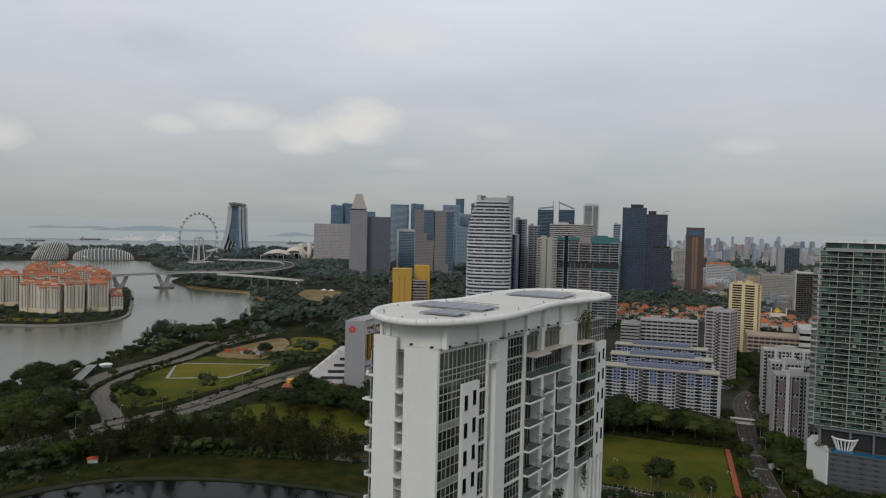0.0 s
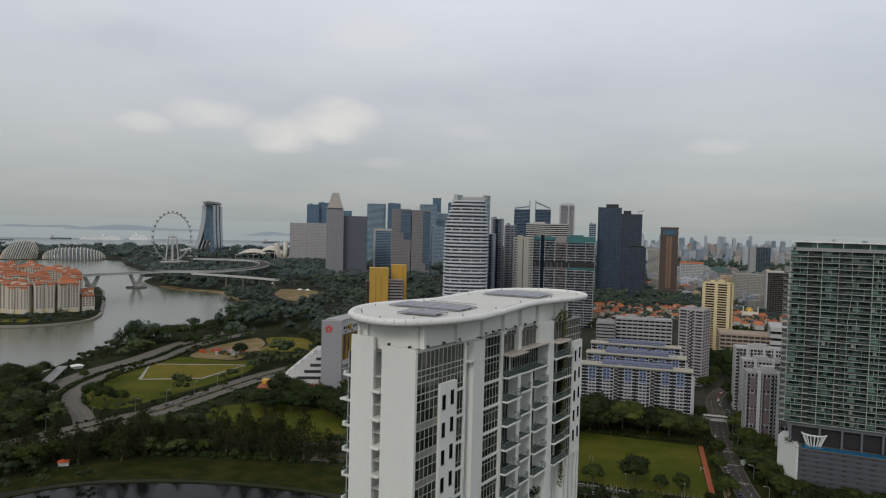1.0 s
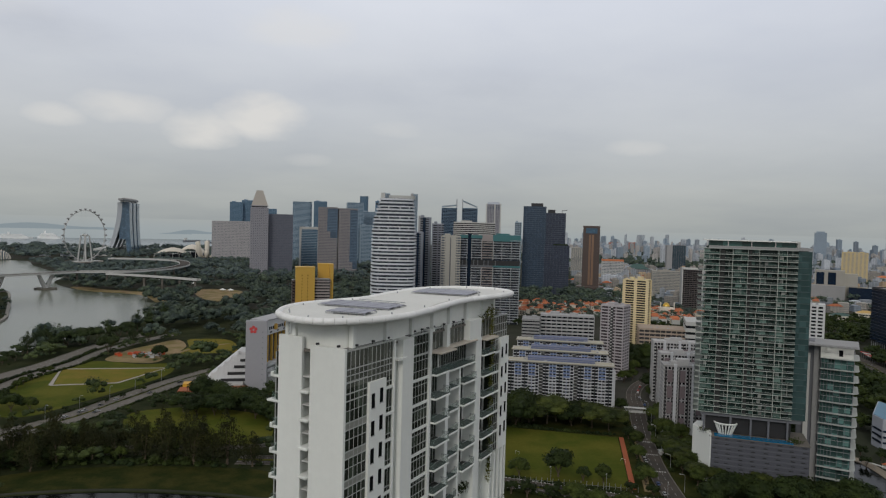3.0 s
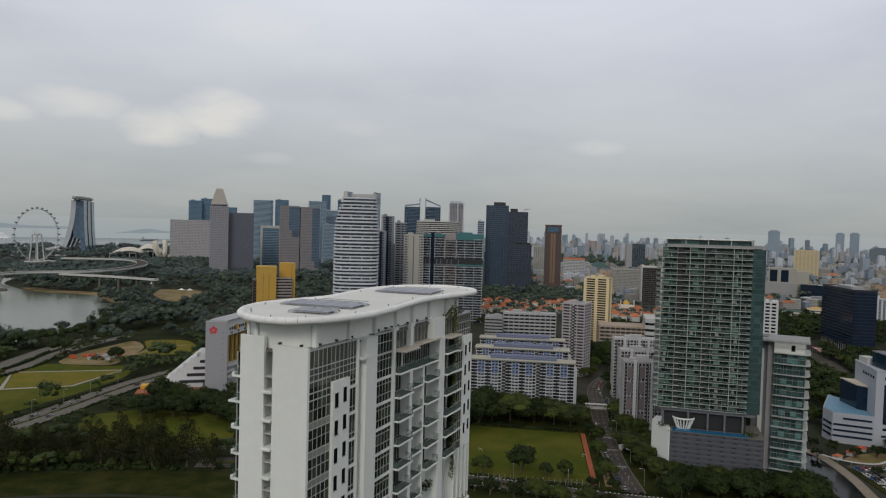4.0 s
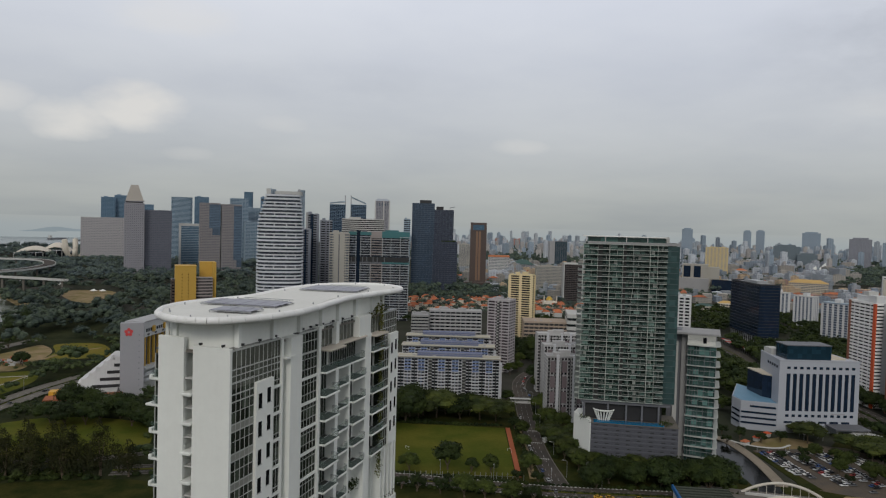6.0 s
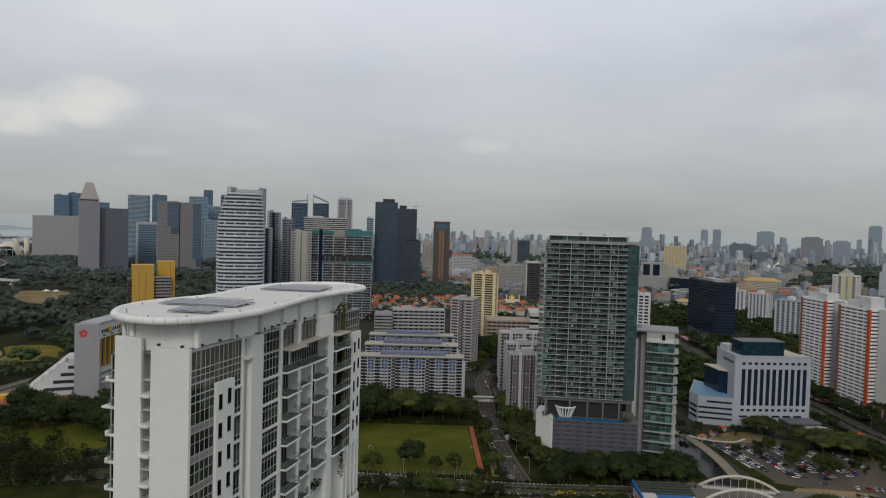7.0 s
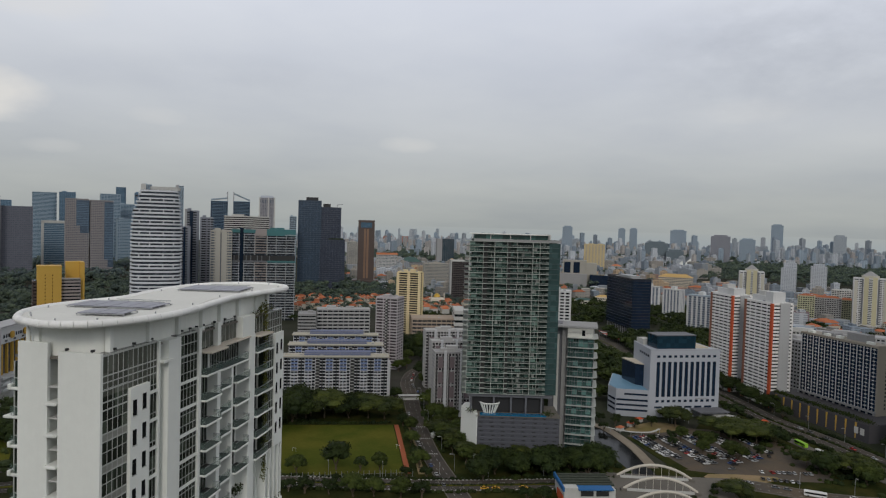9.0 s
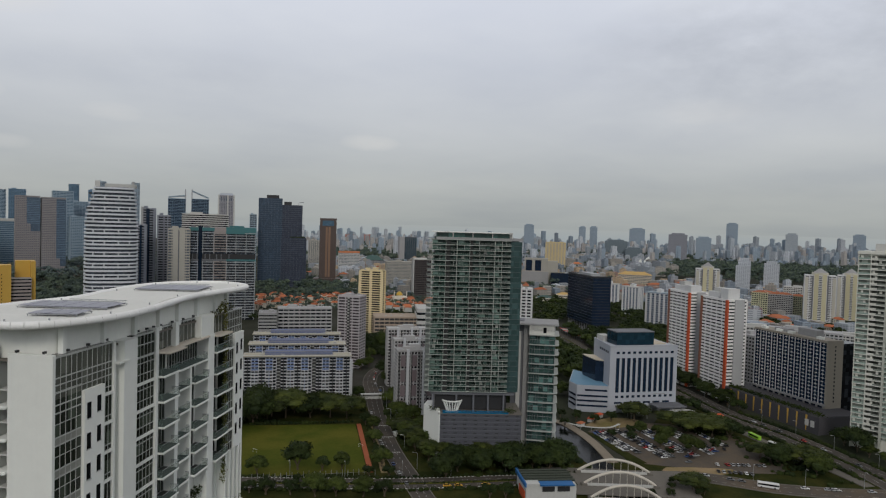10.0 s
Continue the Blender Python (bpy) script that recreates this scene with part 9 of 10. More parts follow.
plant([(288, 670), (296, 664), (308, 672), (300, 682), (284, 684), (318, 684), (332, 700), (276, 660)], (5, 1), 1.6, "street and park trees", 4.0)
plant([(-113, 515), (-103, 508), (-92, 505), (-82, 508), (-106, 541), (-95, 536), (-84, 533), (-72, 515), (-62, 497)], (5, 1, 5), 1.3, "river park trees")
plant([(-259, 413), (-240, 399), (-230, 410), (-215, 392), (-207, 404), (-191, 393), (-182, 407), (-168, 397), (-158, 408)], (3, 6, 3), 1.3, "river park trees", 1.0)
plant([(-313, 499), (-289, 482), (-295, 522), (-278, 452), (-299, 548), (-330, 548), (-335, 575), (-341, 611)], (5, 0, 1), 1.4, "river park trees", 6.0)
plant([(-50, 490), (-44, 478), (-60, 506), (-44, 500)], (5, 1), 1.3, "river park trees")
plant([(-228, 356), (-236, 364), (-244, 352), (-216, 378), (-205, 396), (-226, 392), (-200, 404)], (4, 2), 1.1, "river park trees")


def shrubs(name, label, spots, size, leaf, seed, high=1.0):
    """Low bushes and hedges as one mesh of leaf clumps over lumps."""
    r = np.random.default_rng(seed)
    out = []
    for x, y, s in spots:
        out.append(lump_quads(r, (x, y, 0.35 * s * high), s, 0.8 * high))
        v = r.normal(size=(26, 3))
        v /= np.linalg.norm(v, axis=1)[:, None]
        v[:, 2] = np.abs(v[:, 2])
        p = np.array([x, y, 0.35 * s * high]) + v * s * np.array([1.05, 1.05, 0.85 * high])
        out.append(leaf_quads(r, p, v, size))
    me = quads_object(name, np.concatenate(out), leaf, "", "")
    return tagged(new(name, me), label, "shrubs", kind="stuff")


def hedge_spots(pts, off, gap, s, jitter=0.6):
    out, walked = [], 0.0
    line = offsets(smooth_line(pts, 10), off)
    for a, b in zip(line, line[1:]):
        L = math.hypot(b[0] - a[0], b[1] - a[1])
        while walked < L:
            f = walked / L
            out.append((a[0] + (b[0] - a[0]) * f + rng.uniform(-jitter, jitter), a[1] + (b[1] - a[1]) * f + rng.uniform(-jitter, jitter), s * rng.uniform(0.6, 1.3)))
            walked += gap * rng.uniform(0.6, 1.5)
        walked -= L
    return out


AVENUE = [(-255, 400), (-237, 431), (-213, 464), (-187, 500), (-164, 556), (-140, 615), (-110, 665)]
LOOP = [(-250, 512), (-266, 540), (-272, 580), (-268, 632), (-252, 690), (-248, 760)]
STREET = [(183, 378), (203, 442), (228, 510)]
CROSS = [(20, 398), (89, 364), (145, 336), (179, 321), (226, 304), (262, 288)]
hedge = hedge_spots(AVENUE, 13.5, 3.0, 1.1) + hedge_spots(AVENUE, -13.5, 2.6, 1.1) + hedge_spots(AVENUE, 0, 2.2, 0.7, 0.2) + hedge_spots(LOOP, -8.0, 3.0, 1.7) + hedge_spots(LOOP, 9.5, 3.5, 1.9)
hedge += hedge_spots(STREET, -8.5, 3.0, 1.6) + hedge_spots(STREET, 9.0, 4.0, 1.5) + hedge_spots(CROSS, 0.0, 1.6, 0.75, 0.2) + hedge_spots(CROSS, 9.0, 2.6, 1.3) + hedge_spots(CROSS, -9.5, 2.6, 1.5)
hedge += hedge_spots([(110, 469), (184, 444)], 1.0, 2.2, 1.5) + hedge_spots([(455, 350), (444, 290), (419, 215)], 13, 2.6, 1.8) + hedge_spots([(482, 423), (455, 350), (444, 290), (419, 215)], -13, 2.6, 1.8) + hedge_spots([(500, 490), (482, 423), (455, 350), (444, 290), (419, 215)], 0, 2.0, 1.1, 0.3)
shrubs("hedge", "dark green roadside hedges and bushes", hedge, 0.45, LEAF_DARK, 41)
under = []
for cx, cy, sx, sy, n in ((-225, 400, 40, 26, 170), (-160, 412, 50, 8, 120), (-80, 408, 45, 9, 130), (-280, 440, 26, 30, 120), (-100, 545, 40, 14, 90), (-120, 480, 60, 50, 60), (140, 476, 45, 8, 120), (92, 440, 8, 40, 60), (215, 420, 12, 50, 90), (230, 314, 36, 8, 120), (400, 320, 14, 40, 90), (395, 250, 16, 20, 70), (-255, 372, 20, 20, 60), (-335, 655, 24, 70, 110)):
    for _ in range(n):
        x, y = cx + rng.gauss(0, sx * 0.6), cy + rng.gauss(0, sy * 0.6)
        if free(x, y, 1.2):
            under.append((x, y, rng.uniform(0.8, 2.4)))
shrubs("undergrowth", "dark green undergrowth below the park trees", under, 0.5, LEAF_DARK, 42)


def woodland(name, label, spots, per, size, leaf, seed):
    """Many trees as one mesh of leaf clumps."""
    r = np.random.default_rng(seed)
    lobes = 6 if per > 100 else 4
    kinds = [crown_quads(r, per, 6.5, 11, 1.2, size, lobes, 0.65), crown_quads(r, per, 8.0, 12.5, 1.5, size * 1.1, lobes + 1, 0.6), crown_quads(r, per, 5.0, 10, 1.0, size * 0.9, lobes, 0.8)]
    out = []
    for x, y, s in spots:
        q = kinds[r.integers(0, 3)]
        a = r.uniform(0, 2 * np.pi)
        c, w = np.cos(a), np.sin(a)
        m = np.array([[c, w, 0], [-w, c, 0], [0, 0, 1]]) * s
        m[2, 2] *= r.uniform(0.8, 1.2)
        out.append(q @ m + np.array([x, y, 0]))
    me = quads_object(name, np.concatenate(out), leaf, "", "")
    return tagged(new(name, me), label, "trees", kind="stuff")


# low shore kept free of woodland so the water shows from the camera
LAWNS.append([(-374, 585), (-370, 720), (-350, 750), (-300, 722), (-290, 650), (-298, 585)])
mid, far = [], []
for _ in range(4500):
    a, d = rng.uniform(-36, 9), math.sqrt(rng.uniform(400 ** 2, 2350 ** 2))
    x, y = polar(a, d)
    if d < 800 and free(x, y, 8) and spaced(x, y, 12.5):
        mid.append((x, y, rng.uniform(1.1, 2.0) if d > 560 else rng.uniform(0.55, 0.95)))
    elif d >= 800 and free(x, y, 4):
        far.append((x, y, rng.uniform(0.6, 0.95) if inside(pen_line, x, y) else rng.uniform(1.25, 2.0)))
for _ in range(2600):
    a, d = rng.uniform(-36, 3), math.sqrt(rng.uniform(400 ** 2, 850 ** 2))
    x, y = polar(a, d)
    if free(x, y, 5.0) and spaced(x, y, 6.8):
        mid.append((x, y, rng.uniform(0.5, 1.2)))
woodland("woodland", "dense green park woodland along the river", [p for p in mid if math.hypot(p[0], p[1]) > 640], 260, 0.44, LEAF_MID, 3)
woodland("woodland", "dark green trees beside the park roads", [p for p in mid if math.hypot(p[0], p[1]) <= 640], 300, 0.36, LEAF_BANK, 5)
woodland("woodland", "far woodland in hazy green between the bay and downtown", [p for p in far if math.hypot(p[0], p[1]) < 1650], 170, 0.48, LEAF_FAR_HAZE, 4)
woodland("woodland", "hazy blue-green woods at the far end of the bay", [p for p in far if math.hypot(p[0], p[1]) >= 1650], 110, 0.6, LEAF_SEA_HAZE, 14)
# shrubs and trees round the promontory's edge
edge = []
for p, q in zip(pen_line, pen_line[1:]):
    for _ in range(2):
        t, off = rng.random(), rng.uniform(45, 95)
        x, y = p[0] + (q[0] - p[0]) * t, p[1] + (q[1] - p[1]) * t
        cx, cy = -620, 1060
        k = math.hypot(cx - x, cy - y)
        edge.append((x + (cx - x) / k * off, y + (cy - y) / k * off, rng.uniform(0.45, 0.8)))
woodland("shrubbery", "green shrubs and trees round the promontory", edge, 60, 0.8, LEAF_MID, 6)
# belts of far trees on the city side
belt = []
for _ in range(330):
    x, y = polar(rng.uniform(15, 27), rng.uniform(1100, 2300))
    if free(x, y, 3):
        belt.append((x, y, rng.uniform(0.9, 1.6)))
for a0, a1, d0, d1, n in ((12.5, 25, 1310, 1460, 420), (13, 30, 1090, 1290, 170), (14, 34, 900, 1100, 60), (36, 48, 620, 900, 220), (47, 64, 2150, 2900, 900), (22, 44, 1500, 2600, 200), (44, 60, 700, 1200, 120), (16, 34, 2500, 3100, 900), (35, 43, 700, 1350, 800), (37, 44, 560, 1000, 260), (44, 48, 640, 1000, 160), (42.5, 47.5, 900, 1350, 260), (48, 60, 560, 800, 120), (46, 65, 2480, 3000, 900), (14, 66, 2700, 4600, 2300), (-12, 8, 2000, 2500, 200)):
    for _ in range(n):
        a, d = rng.uniform(a0, a1), rng.uniform(d0, d1)
        x, y = polar(a, d)
        if free(x, y, 3):
            belt.append((x, y, rng.uniform(0.8, 1.3) * (1.0 if d < 1400 else 1.6 if d < 2450 else 2.3)))
coast = []
for _ in range(1000):
    a, d = rng.uniform(-36, -9), rng.uniform(2480, 3250)
    x, y = polar(a, d)
    if free(x, y, 3):
        coast.append((x, y, rng.uniform(0.8, 1.3) * 2.2))
woodland("woodland", "hazy grey-green woods along the far coast", coast, 80, 0.7, LEAF_SEA_HAZE, 9)
near_belt, far_belt = [], []
for p in belt:
    d = math.hypot(p[0], p[1])
    (near_belt if d < 1050 or (d < 1500 and p[0] > 0.6 * p[1]) else far_belt).append(p)
woodland("woodland", "hazy green belts of trees between the city blocks", far_belt, 74, 0.66, LEAF_FAR_HAZE, 8)
woodland("woodland", "dark leafy trees along the roads behind the civic building", near_belt, 110, 0.66, LEAF_DARK, 12)


# ---- vehicles ----
TYRE = mat("tyre_rubber", (0.02, 0.02, 0.02), 0.9)
CAR_PAINTS = [mat("car_paint_" + n, c, 0.3, 0.03, per_object=0.1) for n, c in (("white", (0.65, 0.65, 0.64)), ("silver", (0.38, 0.39, 0.40)), ("grey", (0.12, 0.125, 0.13)), ("black", (0.02, 0.02, 0.022)),
                                                                              ("blue", (0.03, 0.07, 0.20)), ("red", (0.35, 0.03, 0.025)), ("gold", (0.60, 0.34, 0.03)))]
CAR_NAMES = ["white", "silver", "grey", "black", "dark blue", "red", "yellow"]
wheel_me = Geo().tube([(0, -0.11, 0), (0, 0.11, 0)], 0.32, 10).mesh("wheel", TYRE)
cabin_me = Geo().add([(-1.75, -0.78, 0.95), (1.0, -0.78, 0.95), (1.0, 0.78, 0.95), (-1.75, 0.78, 0.95), (-1.3, -0.62, 1.42), (0.3, -0.62, 1.42), (0.3, 0.62, 1.42), (-1.3, 0.62, 1.42)],
                     [(0, 1, 5, 4), (1, 2, 6, 5), (2, 3, 7, 6), (3, 0, 4, 7), (4, 5, 6, 7)]).mesh("windows", GLASS)
body_mes, roof_mes = [], []
for m in CAR_PAINTS:
    side = [(-2.2, 0.35), (2.2, 0.35), (2.25, 0.7), (1.1, 0.95), (-1.95, 0.97), (-2.25, 0.8)]
    g = Geo().add([(x, -0.86, z) for x, z in side] + [(x, 0.86, z) for x, z in side], [(0, 1, 2, 3, 4, 5), (11, 10, 9, 8, 7, 6)] + [(i, i + 6, (i + 1) % 6 + 6, (i + 1) % 6) for i in range(6)])
    body_mes.append(bevelled(g.mesh("body", m), 0.07))
    roof_mes.append(Geo().box(-1.3, 0.3, -0.63, 0.63, 1.42, 1.47).mesh("roof", m))


def car(x, y, rot, paint, z=0.16, group="parked cars", where="parked in the open car park", wheels=False):
    ob = thing("car", f"{CAR_NAMES[paint]} saloon car {where}", "car", x, y, z, rot, group)
    part("body", body_mes[paint], None, ob)
    part("roof", roof_mes[paint], None, ob)
    part("glazing", cabin_me, GLASS, ob)
    if wheels:
        for wx in (-1.35, 1.35):
            for wy in (-0.8, 0.8):
                part("wheel", wheel_me, TYRE, ob, at=(wx, wy, 0.32))
    return ob


rv = random.Random(33)
weights = (0, 0, 0, 0, 1, 1, 1, 1, 2, 2, 2, 2, 3, 3, 3, 3, 4, 4, 0, 1, 2, 3, 5)
# rows of the car park
ROW = Vector((math.cos(radians(-103)), math.sin(radians(-103))))
for sx, sy, length in ((326, 354, 46), (331.5, 353, 50), (342, 350, 58), (347.5, 349, 60), (358, 345, 62), (363.5, 344, 58), (374, 337, 54), (379.5, 334, 48), (337, 284, 8), (391, 322, 34)):
    for k in range(int(length / 2.75)):
        if rv.random() < 0.14:
            continue
        p = Vector((sx, sy)) + ROW * (k * 2.75)
        ob = car(p.x + rv.uniform(-.3, .3), p.y, -103 + 90 + rv.choice((0, 180)) + rv.uniform(-3, 3), rv.choice(weights))
for ax, ay, bx_, by_ in ((347, 275, 377, 258), (338, 267, 359, 250), (364, 303, 384, 287)):
    L = math.hypot(bx_ - ax, by_ - ay)
    for k in range(int(L / 3.1)):
        if rv.random() > 0.18:
            f = k * 3.1 / L
            car(ax + (bx_ - ax) * f, ay + (by_ - ay) * f, math.degrees(math.atan2(by_ - ay, bx_ - ax)) + 90 + rv.uniform(-4, 4), rv.choice(weights), 0.2)
# traffic
def along(pts, n, off, group, where, paints=weights, z=0.18):
    line = offsets(smooth_line(pts, 8), off)
    for k in range(n):
        i = rv.randrange(len(line) - 1)
        a, b, f = line[i], line[i + 1], rv.random()
        rot = math.degrees(math.atan2(b[1] - a[1], b[0] - a[0]))
        car(a[0] + (b[0] - a[0]) * f, a[1] + (b[1] - a[1]) * f, rot, rv.choice(paints), z, group, where, True)


along([(170, 321), (183, 378), (203, 442), (228, 510)], 9, 4.2, "cars in the street", "in the street beside the field")
along([(237, 520), (247, 556), (262, 585)], 7, -2, "cars in the street", "queueing in the street")
along([(-213, 464), (-187, 500), (-164, 556)], 6, 5, "cars on the avenue", "on the park avenue")
along([(-213, 464), (-187, 500), (-164, 556), (-140, 615)], 6, -5, "cars on the avenue", "on the park avenue")
along([(89, 364), (145, 336), (179, 321), (226, 304)], 5, -5, "cars on the dual carriageway", "on the dual carriageway", (6, 0, 3, 1))
along([(325, 262), (352, 230), (394, 201)], 8, 3, "cars on the east road", "on the road by the car park")
along([(455, 350), (444, 290), (419, 215)], 6, 4, "cars on the expressway", "on the expressway")
along([(200, 396), (212, 428)], 5, -5, "cars in the street", "parked along the street")


def bus(x, y, rot, body_mat, label):
    ob = thing("bus", label, "bus", x, y, 0.18, rot)
    part("body", bevelled(Geo().box(-5.5, 5.5, -1.25, 1.25, 0.4, 3.1).mesh("body", body_mat), 0.15), body_mat, ob)
    part("glazing", Geo().box(-5.2, 5.3, -1.28, 1.28, 1.6, 2.5), GLASS, ob)
    for wx in (-3.4, 3.4):
        for s in (-1, 1):
            part("wheel", Geo().tube([(wx, s * 1.0, 0.5), (wx, s * 1.27, 0.5)], 0.5, 10), TYRE, ob)


LIME = mat("lime_green_paint", (0.28, 0.55, 0.04), 0.4)
bus(419.5, 299, -108, LIME, "lime green single-deck bus beside the trees")
bus(414.5, 280, -103, CAR_PAINTS[0], "white coach beside the car park")
bus(345, 236, -50, CAR_PAINTS[0], "white bus on the east road")
bus(230, 301, -22, CAR_PAINTS[5], "red and dark bus on the dual carriageway")

# ---- arched footbridges over the canal ----
ARCH_CREAM = mat("weathered_cream_paint", (0.56, 0.52, 0.45), 0.7, 0.1, 0.2, 1.0)
for k, (ax, ay, bx_, by_) in enumerate(((262, 298, 297, 277), (252, 281, 285, 261), (242, 264, 273, 245))):
    L = math.hypot(bx_ - ax, by_ - ay)
    ob = thing("arch_bridge", "white steel arch of a road bridge with hangers", "bridge", (ax + bx_) / 2, (ay + by_) / 2, 0, math.degrees(math.atan2(by_ - ay, bx_ - ax)), "bridge arches")
    arch = [(-L / 2 + L * j / 20, 0, 2.4 + 6.8 * (1 - (2 * j / 20 - 1) ** 2)) for j in range(21)]
    part("arch", bevelled(Geo().tube(arch, 0.75, 6).mesh("arch", ARCH_CREAM), 0.02), ARCH_CREAM, ob)
    for j in range(2, 19, 2):
        part("hanger", Geo().tube([arch[j], (arch[j][0], 0, 1.8)], 0.14, 5), ARCH_CREAM, ob)
    part("tie_beam", Geo().box(-L / 2, L / 2, -0.7, 0.7, 1.3, 2.5), OFF_WHITE, ob)
    for s in (-1, 1):
        part("abutment", Geo().box(s * L / 2 - 1.5, s * L / 2 + 1.5, -2, 2, 0, 2.6), CONCRETE, ob)
tagged(new("bridge_deck", ribbon_geo([(236, 297), (270, 276), (306, 255)], 21, -18, 0.9, 1.4).mesh("bridge_deck", CONCRETE)), "asphalt bridge deck over the canal", "bridge", kind="structure")

# ---- low station hall with blue roof trim ----
st = thing("station_hall", "low white hall with blue trim and dark green roof", "building", 219.5, 299, 0, -23)
BLUE_TRIM = mat("bright_blue_trim", (0.012, 0.11, 0.30), 0.6)
HALL_ROOF = mat("dark_green_roof", (0.035, 0.042, 0.032), 0.9, 0.15, 0.2, 2.0, gloss=0.1)
boxpart("wall", st, OFF_WHITE, 0.5, 27, -21.5, -0.5, 0, 8.4)
boxpart("roof", st, HALL_ROOF, 0.6, 27.6, -17, 0, 8.4, 8.9)
boxpart("trim", st, BLUE_TRIM, -0.3, 0.6, -22, 0.3, 7.4, 9.6, "blue roof trim")
boxpart("gable_wall", st, OFF_WHITE, 0.6, 7.5, -22, -17, 8.4, 9.3)
boxpart("roof_low", st, BLUE_TRIM, 7.6, 25.5, -23.2, -17.4, 8.4, 9.0, "blue sheet roof over the entrance")
boxpart("orange_panel", st, ORANGE, -0.1, 0.4, -20, -8, 0, 4.5)
for k in range(5):
    boxpart("roof_rib", st, mat("dull_green_ridge", (0.06, 0.07, 0.055), 0.9) if k == 0 else bpy.data.materials["dull_green_ridge"], 0.6, 27.6, -16.2 + k * 3.6, -15.7 + k * 3.6, 8.9, 9.5)
for k in range(2):
    boxpart("window", st, BLACK, 9 + k * 8, 15.5 + k * 8, -21.8, -21.4, 5, 7.6)

# ---- footbridge over the street, canopies and stalls ----
fb = thing("footbridge", "white covered pedestrian bridge over the street", "bridge", 219, 478, 0, -18)
boxpart("deck", fb, OFF_WHITE, -14, 14, -1.6, 1.6, 6.0, 6.6)
boxpart("roof", fb, OFF_WHITE, -14, 14, -2.0, 2.0, 9.2, 9.5)
for s in (-1, 1):
    boxpart("railing", fb, OFF_WHITE, -14, 14, s * 1.6 - 0.06, s * 1.6 + 0.06, 6.6, 7.7)
    boxpart("stair", fb, OFF_WHITE, s * 14 - 1.5, s * 14 + 1.5, -2, 2, 0, 6)
for x in (-13, -4.5, 4.5, 13):
    for s in (-1, 1):
        boxpart("post", fb, STEEL, x - 0.1, x + 0.1, s * 1.7 - 0.1, s * 1.7 + 0.1, 6.6, 9.2)
for x, y, w, d, rot, label in ((416, 359, 17, 15, 20, "broad white canopy roof beside the civic building"), (406, 335, 7, 13, 20, "small white canopy roof"), (383, 372, 14, 8, -20, "white porch roof on posts")):
    ob = thing("canopy", label, "canopy", x, y, 0, rot)
    boxpart("roof", ob, OFF_WHITE, -w / 2, w / 2, -d / 2, d / 2, 4.0, 4.5)
    for sx in (-1, 1):
        for sy in (-1, 1):
            boxpart("post", ob, STEEL, sx * w * 0.45 - 0.15, sx * w * 0.45 + 0.15, sy * d * 0.4 - 0.15, sy * d * 0.4 + 0.15, 0, 4.0)
for k, (x, y, rot, m, label) in enumerate(((356, 384, 10, ORANGE, "orange site shelter beside the canal path"), (343, 378, 30, ORANGE, "orange market umbrella stall"), (441, 345, -30, ORANGE, "orange shelter by the canopy"), (328, 372, 20, TERRACOTTA, "red-tiled stall by the canal"),
                                           (-311, 640, 40, WHITE, "white boathouse with a hipped roof on the shore"), (-196, 389, 20, ORANGE, "orange shelter roof in the park"),
                                           (200, 405, 0, WHITE, "white van-sized booth by the track"))):
    big = 1.7 if y > 600 else 1.0
    ob = thing("shelter", label, "shelter", x, y, 0, rot)
    boxpart("wall", ob, OFF_WHITE, -2.6 * big, 2.6 * big, -1.8 * big, 1.8 * big, 0, 2.4)
    part("roof", Geo().hip(-3.2 * big, 3.2 * big, -2.4 * big, 2.4 * big, 2.4, 2.4 + 1.2 * big ** 0.5), m, ob)
pf = thing("boat_shed", "long pale-roofed shed on posts along the shore", "shed", -310, 600, 0, 106)
for k in range(9):
    boxpart("roof_panel", pf, GREY, -32 + k * 7, -25.3 + k * 7, -4, 4, 3.6, 4.0)
    for sy in (-3.5, 3.5):
        boxpart("post", pf, STEEL, -29 + k * 7, -28.7 + k * 7, sy - 0.15, sy + 0.15, 0, 3.6)
boxpart("wall", pf, GREY, -30, 28, -0.2, 0.2, 0, 3.6)
# curved covered walkway at the head of the car park
walk_line = smooth_line([(317.6, 381.5), (317.5, 369.8), (325, 357.5), (337, 352), (349, 355.5)], 6)
cw = thing("walkway_roof", "curved white covered walkway beside the car park", "canopy", 0, 0, 0, 0)
part("roof", ribbon_geo(walk_line, 0.8, -0.8, 3.3, 3.6), OFF_WHITE, cw)
for k in range(0, len(walk_line), 3):
    px_, py_ = walk_line[k]
    boxpart("post", cw, STEEL, px_ - 0.12, px_ + 0.12, py_ - 0.12, py_ + 0.12, 0, 3.3)
# works huts, sheeting and earth heaps of the building yard
for k in range(26):
    x, y = -203 + rv.gauss(0, 11), 731 + rv.gauss(0, 9)
    if not free(x, y, 2) and not inside(LAWNS[1], x, y):
        continue
    ob = thing("site_hut", ("orange site container in the works yard", "orange container with a rusty roof in the works yard", "pale site hut in the works yard")[k % 3], "hut", x, y, 0.1, rv.uniform(0, 180), "works yard huts")
    boxpart("body", ob, (ORANGE, ORANGE, OFF_WHITE)[k % 3], -2 - k % 3, 2 + k % 3, -1.1, 1.1, 0, 2.2)
    boxpart("roof", ob, (ORANGE, TERRACOTTA, STEEL)[k % 3], -2.2 - k % 3, 2.2 + k % 3, -1.25, 1.25, 2.2, 2.4)

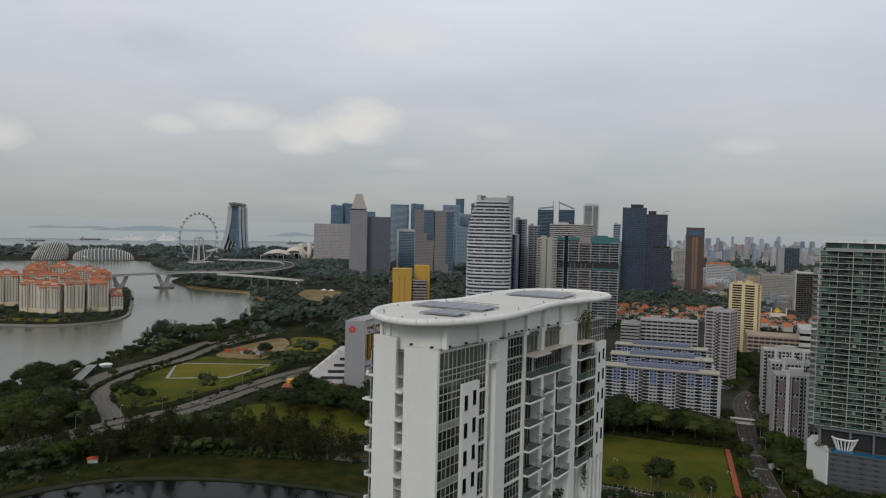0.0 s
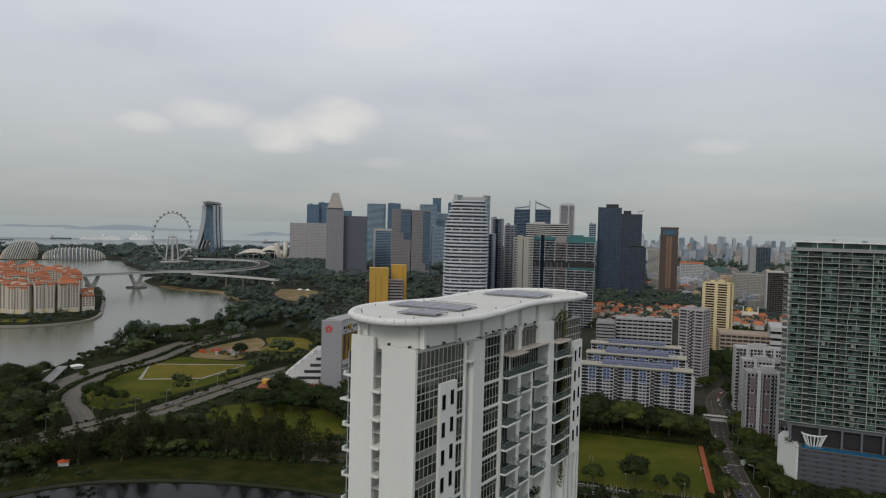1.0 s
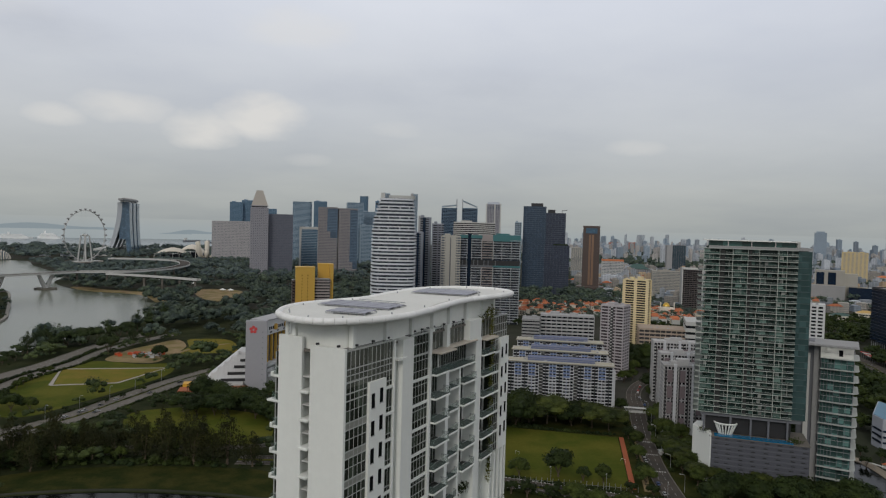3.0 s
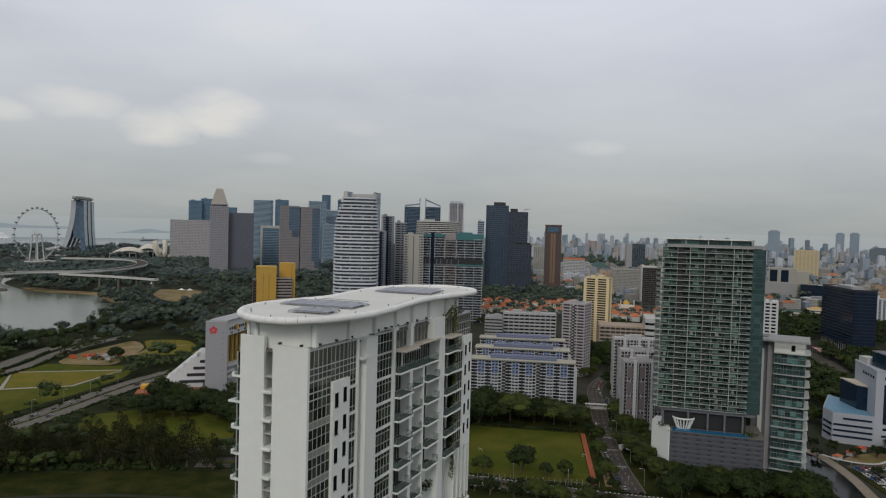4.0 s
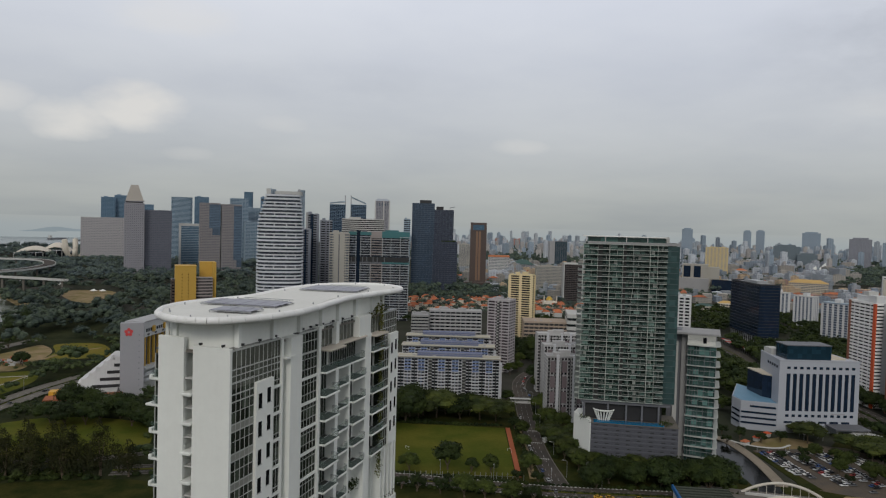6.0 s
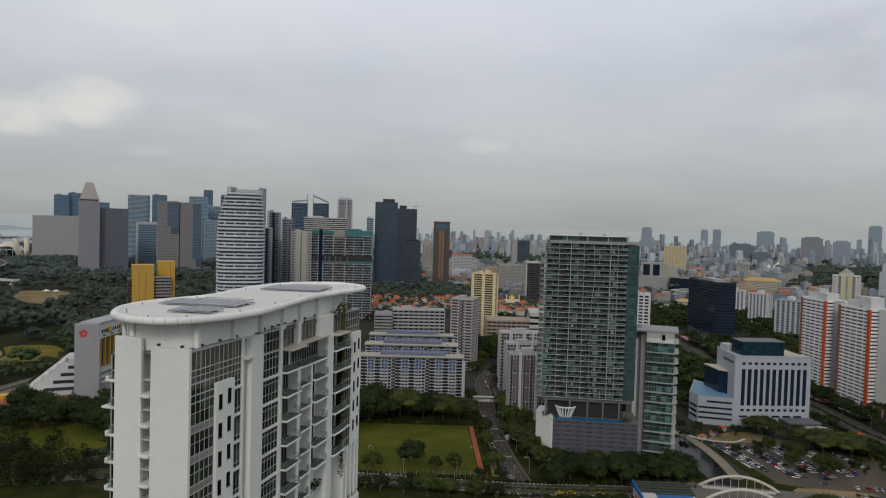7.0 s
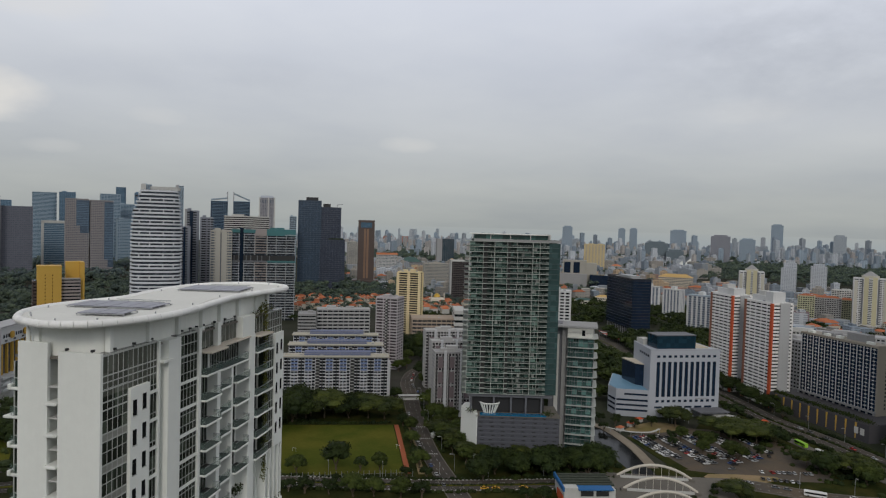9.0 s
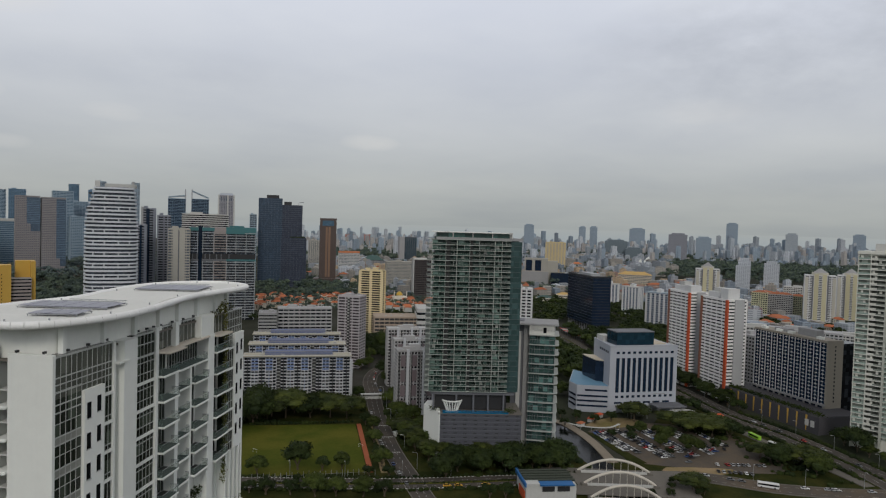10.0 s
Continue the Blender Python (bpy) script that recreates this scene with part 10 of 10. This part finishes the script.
# white tents and booths in the clearings of the far park
for k, (x, y) in enumerate(((-262, 1700), (-251, 1707), (-240, 1704), (-229, 1709), (-416, 1605), (-404, 1600), (-330, 1510), (-318, 1514), (-220, 1380), (-236, 1384))):
    ob = thing("tent", "white peaked tent in a park clearing", "tent", x, y, 0, 15 * k, "park tents")
    part("canopy", Geo().hip(-5, 5, -4.5, 4.5, 3.0, 6.0), WHITE, ob)
    for sx in (-1, 1):
        for sy in (-1, 1):
            boxpart("pole", ob, STEEL, sx * 4.7 - 0.1, sx * 4.7 + 0.1, sy * 4.2 - 0.1, sy * 4.2 + 0.1, 0, 3.0)
# black and white kerbs of the dual carriageway, and white lines across the street
g = Geo()
for off in (7.3, -7.3):
    line = offsets(smooth_line([(20, 398), (89, 364), (145, 336), (179, 321), (226, 304), (262, 288)], 10), off)
    carry = 0.0
    for a, b in zip(line, line[1:]):
        L = math.hypot(b[0] - a[0], b[1] - a[1])
        ux, uy = (b[0] - a[0]) / L, (b[1] - a[1]) / L
        while carry < L:
            x, y = a[0] + ux * carry, a[1] + uy * carry
            q = [(x + ux * p - uy * r, y + uy * p + ux * r) for p, r in ((0, -.25), (1.0, -.25), (1.0, .25), (0, .25))]
            g.prism(q, 0.4, 0.62)
            carry += 2.2
        carry -= L
tagged(new("kerb_blocks", g.mesh("kerb_blocks", OFF_WHITE)), "white painted blocks of a striped road kerb", "kerb", kind="stuff")
g = Geo()
for (x0, y0), (x1, y1) in (((197, 429), (206, 426)), ((187, 405), (195.5, 402)), ((177.5, 376), (186.5, 372.5))):
    for k in range(7):
        f0, f1 = k / 7, k / 7 + 0.09
        g.prism([(x0 + (x1 - x0) * f0, y0 + (y1 - y0) * f0), (x0 + (x1 - x0) * f1, y0 + (y1 - y0) * f1), (x0 + (x1 - x0) * f1 + 0.5, y0 + (y1 - y0) * f1 + 1.8), (x0 + (x1 - x0) * f0 + 0.5, y0 + (y1 - y0) * f0 + 1.8)], 0.25, 0.27)
tagged(new("crossing_lines", g.mesh("crossing_lines", MARKING)), "white zebra lines across the street", "road marking", kind="stuff")
# street lamps along the main roads
pole_me = Geo().tube([(0, 0, 0), (0, 0, 9), (0.6, 0, 9.8), (2.2, 0, 10.0)], 0.11, 6).mesh("pole", STEEL)
head_me = Geo().box(1.8, 3.0, -0.18, 0.18, 9.9, 10.08).mesh("lamp_head", OFF_WHITE)
def lamps(pts, off, gap, n):
    line = offsets(smooth_line(pts, 12), off)
    walked = 0
    made = 0
    for a, b in zip(line, line[1:]):
        walked += math.hypot(b[0] - a[0], b[1] - a[1])
        if walked > gap and made < n:
            walked = 0
            made += 1
            ob = thing("street_lamp", "grey steel street lamp at the roadside", "lamp", *a, 0, math.degrees(math.atan2(b[1] - a[1], b[0] - a[0])) - 90 * (1 if off > 0 else -1), "street lamps")
            part("pole", pole_me, STEEL, ob)
            part("lamp_head", head_me, None, ob)


lamps([(-255, 400), (-213, 464), (-187, 500), (-164, 556), (-140, 615)], 12.5, 28, 9)
lamps([(170, 321), (183, 378), (203, 442), (228, 510)], -7.5, 28, 7)
lamps([(89, 364), (145, 336), (179, 321), (226, 304)], 9.5, 28, 6)
lamps([(325, 262), (352, 230), (394, 201)], 8.5, 28, 6)
lamps([(482, 423), (455, 350), (444, 290), (419, 215)], 11, 30, 8)
# white railing of the playing field and goal frames
for x, y, rot in ((107, 410, -70), (168, 392, -70)):
    ob = thing("goal_frame", "white goal frame on the playing field", "goal", x, y, 0.1, rot)
    part("frame", Geo().tube([(-1.8, 0, 0), (-1.8, 0, 2.1), (1.8, 0, 2.1), (1.8, 0, 0)], 0.07, 6), WHITE, ob)
fence_pts = [(88, 370), (154, 349.5)]
fe = thing("fence", "low white railing round the playing field", "fence", 0, 0, 0, 0)
part("rail", ribbon_geo(fence_pts, 0.05, -0.05, 0.9, 1.0), GREY, fe)
for k in range(24):
    f = k / 23
    part("post", Geo().box(-0.07, 0.07, -0.07, 0.07, 0, 1.05) if k == 0 else bpy.data.meshes["post"], GREY, fe, at=(88 + 66 * f, 370 - 20.5 * f, 0))
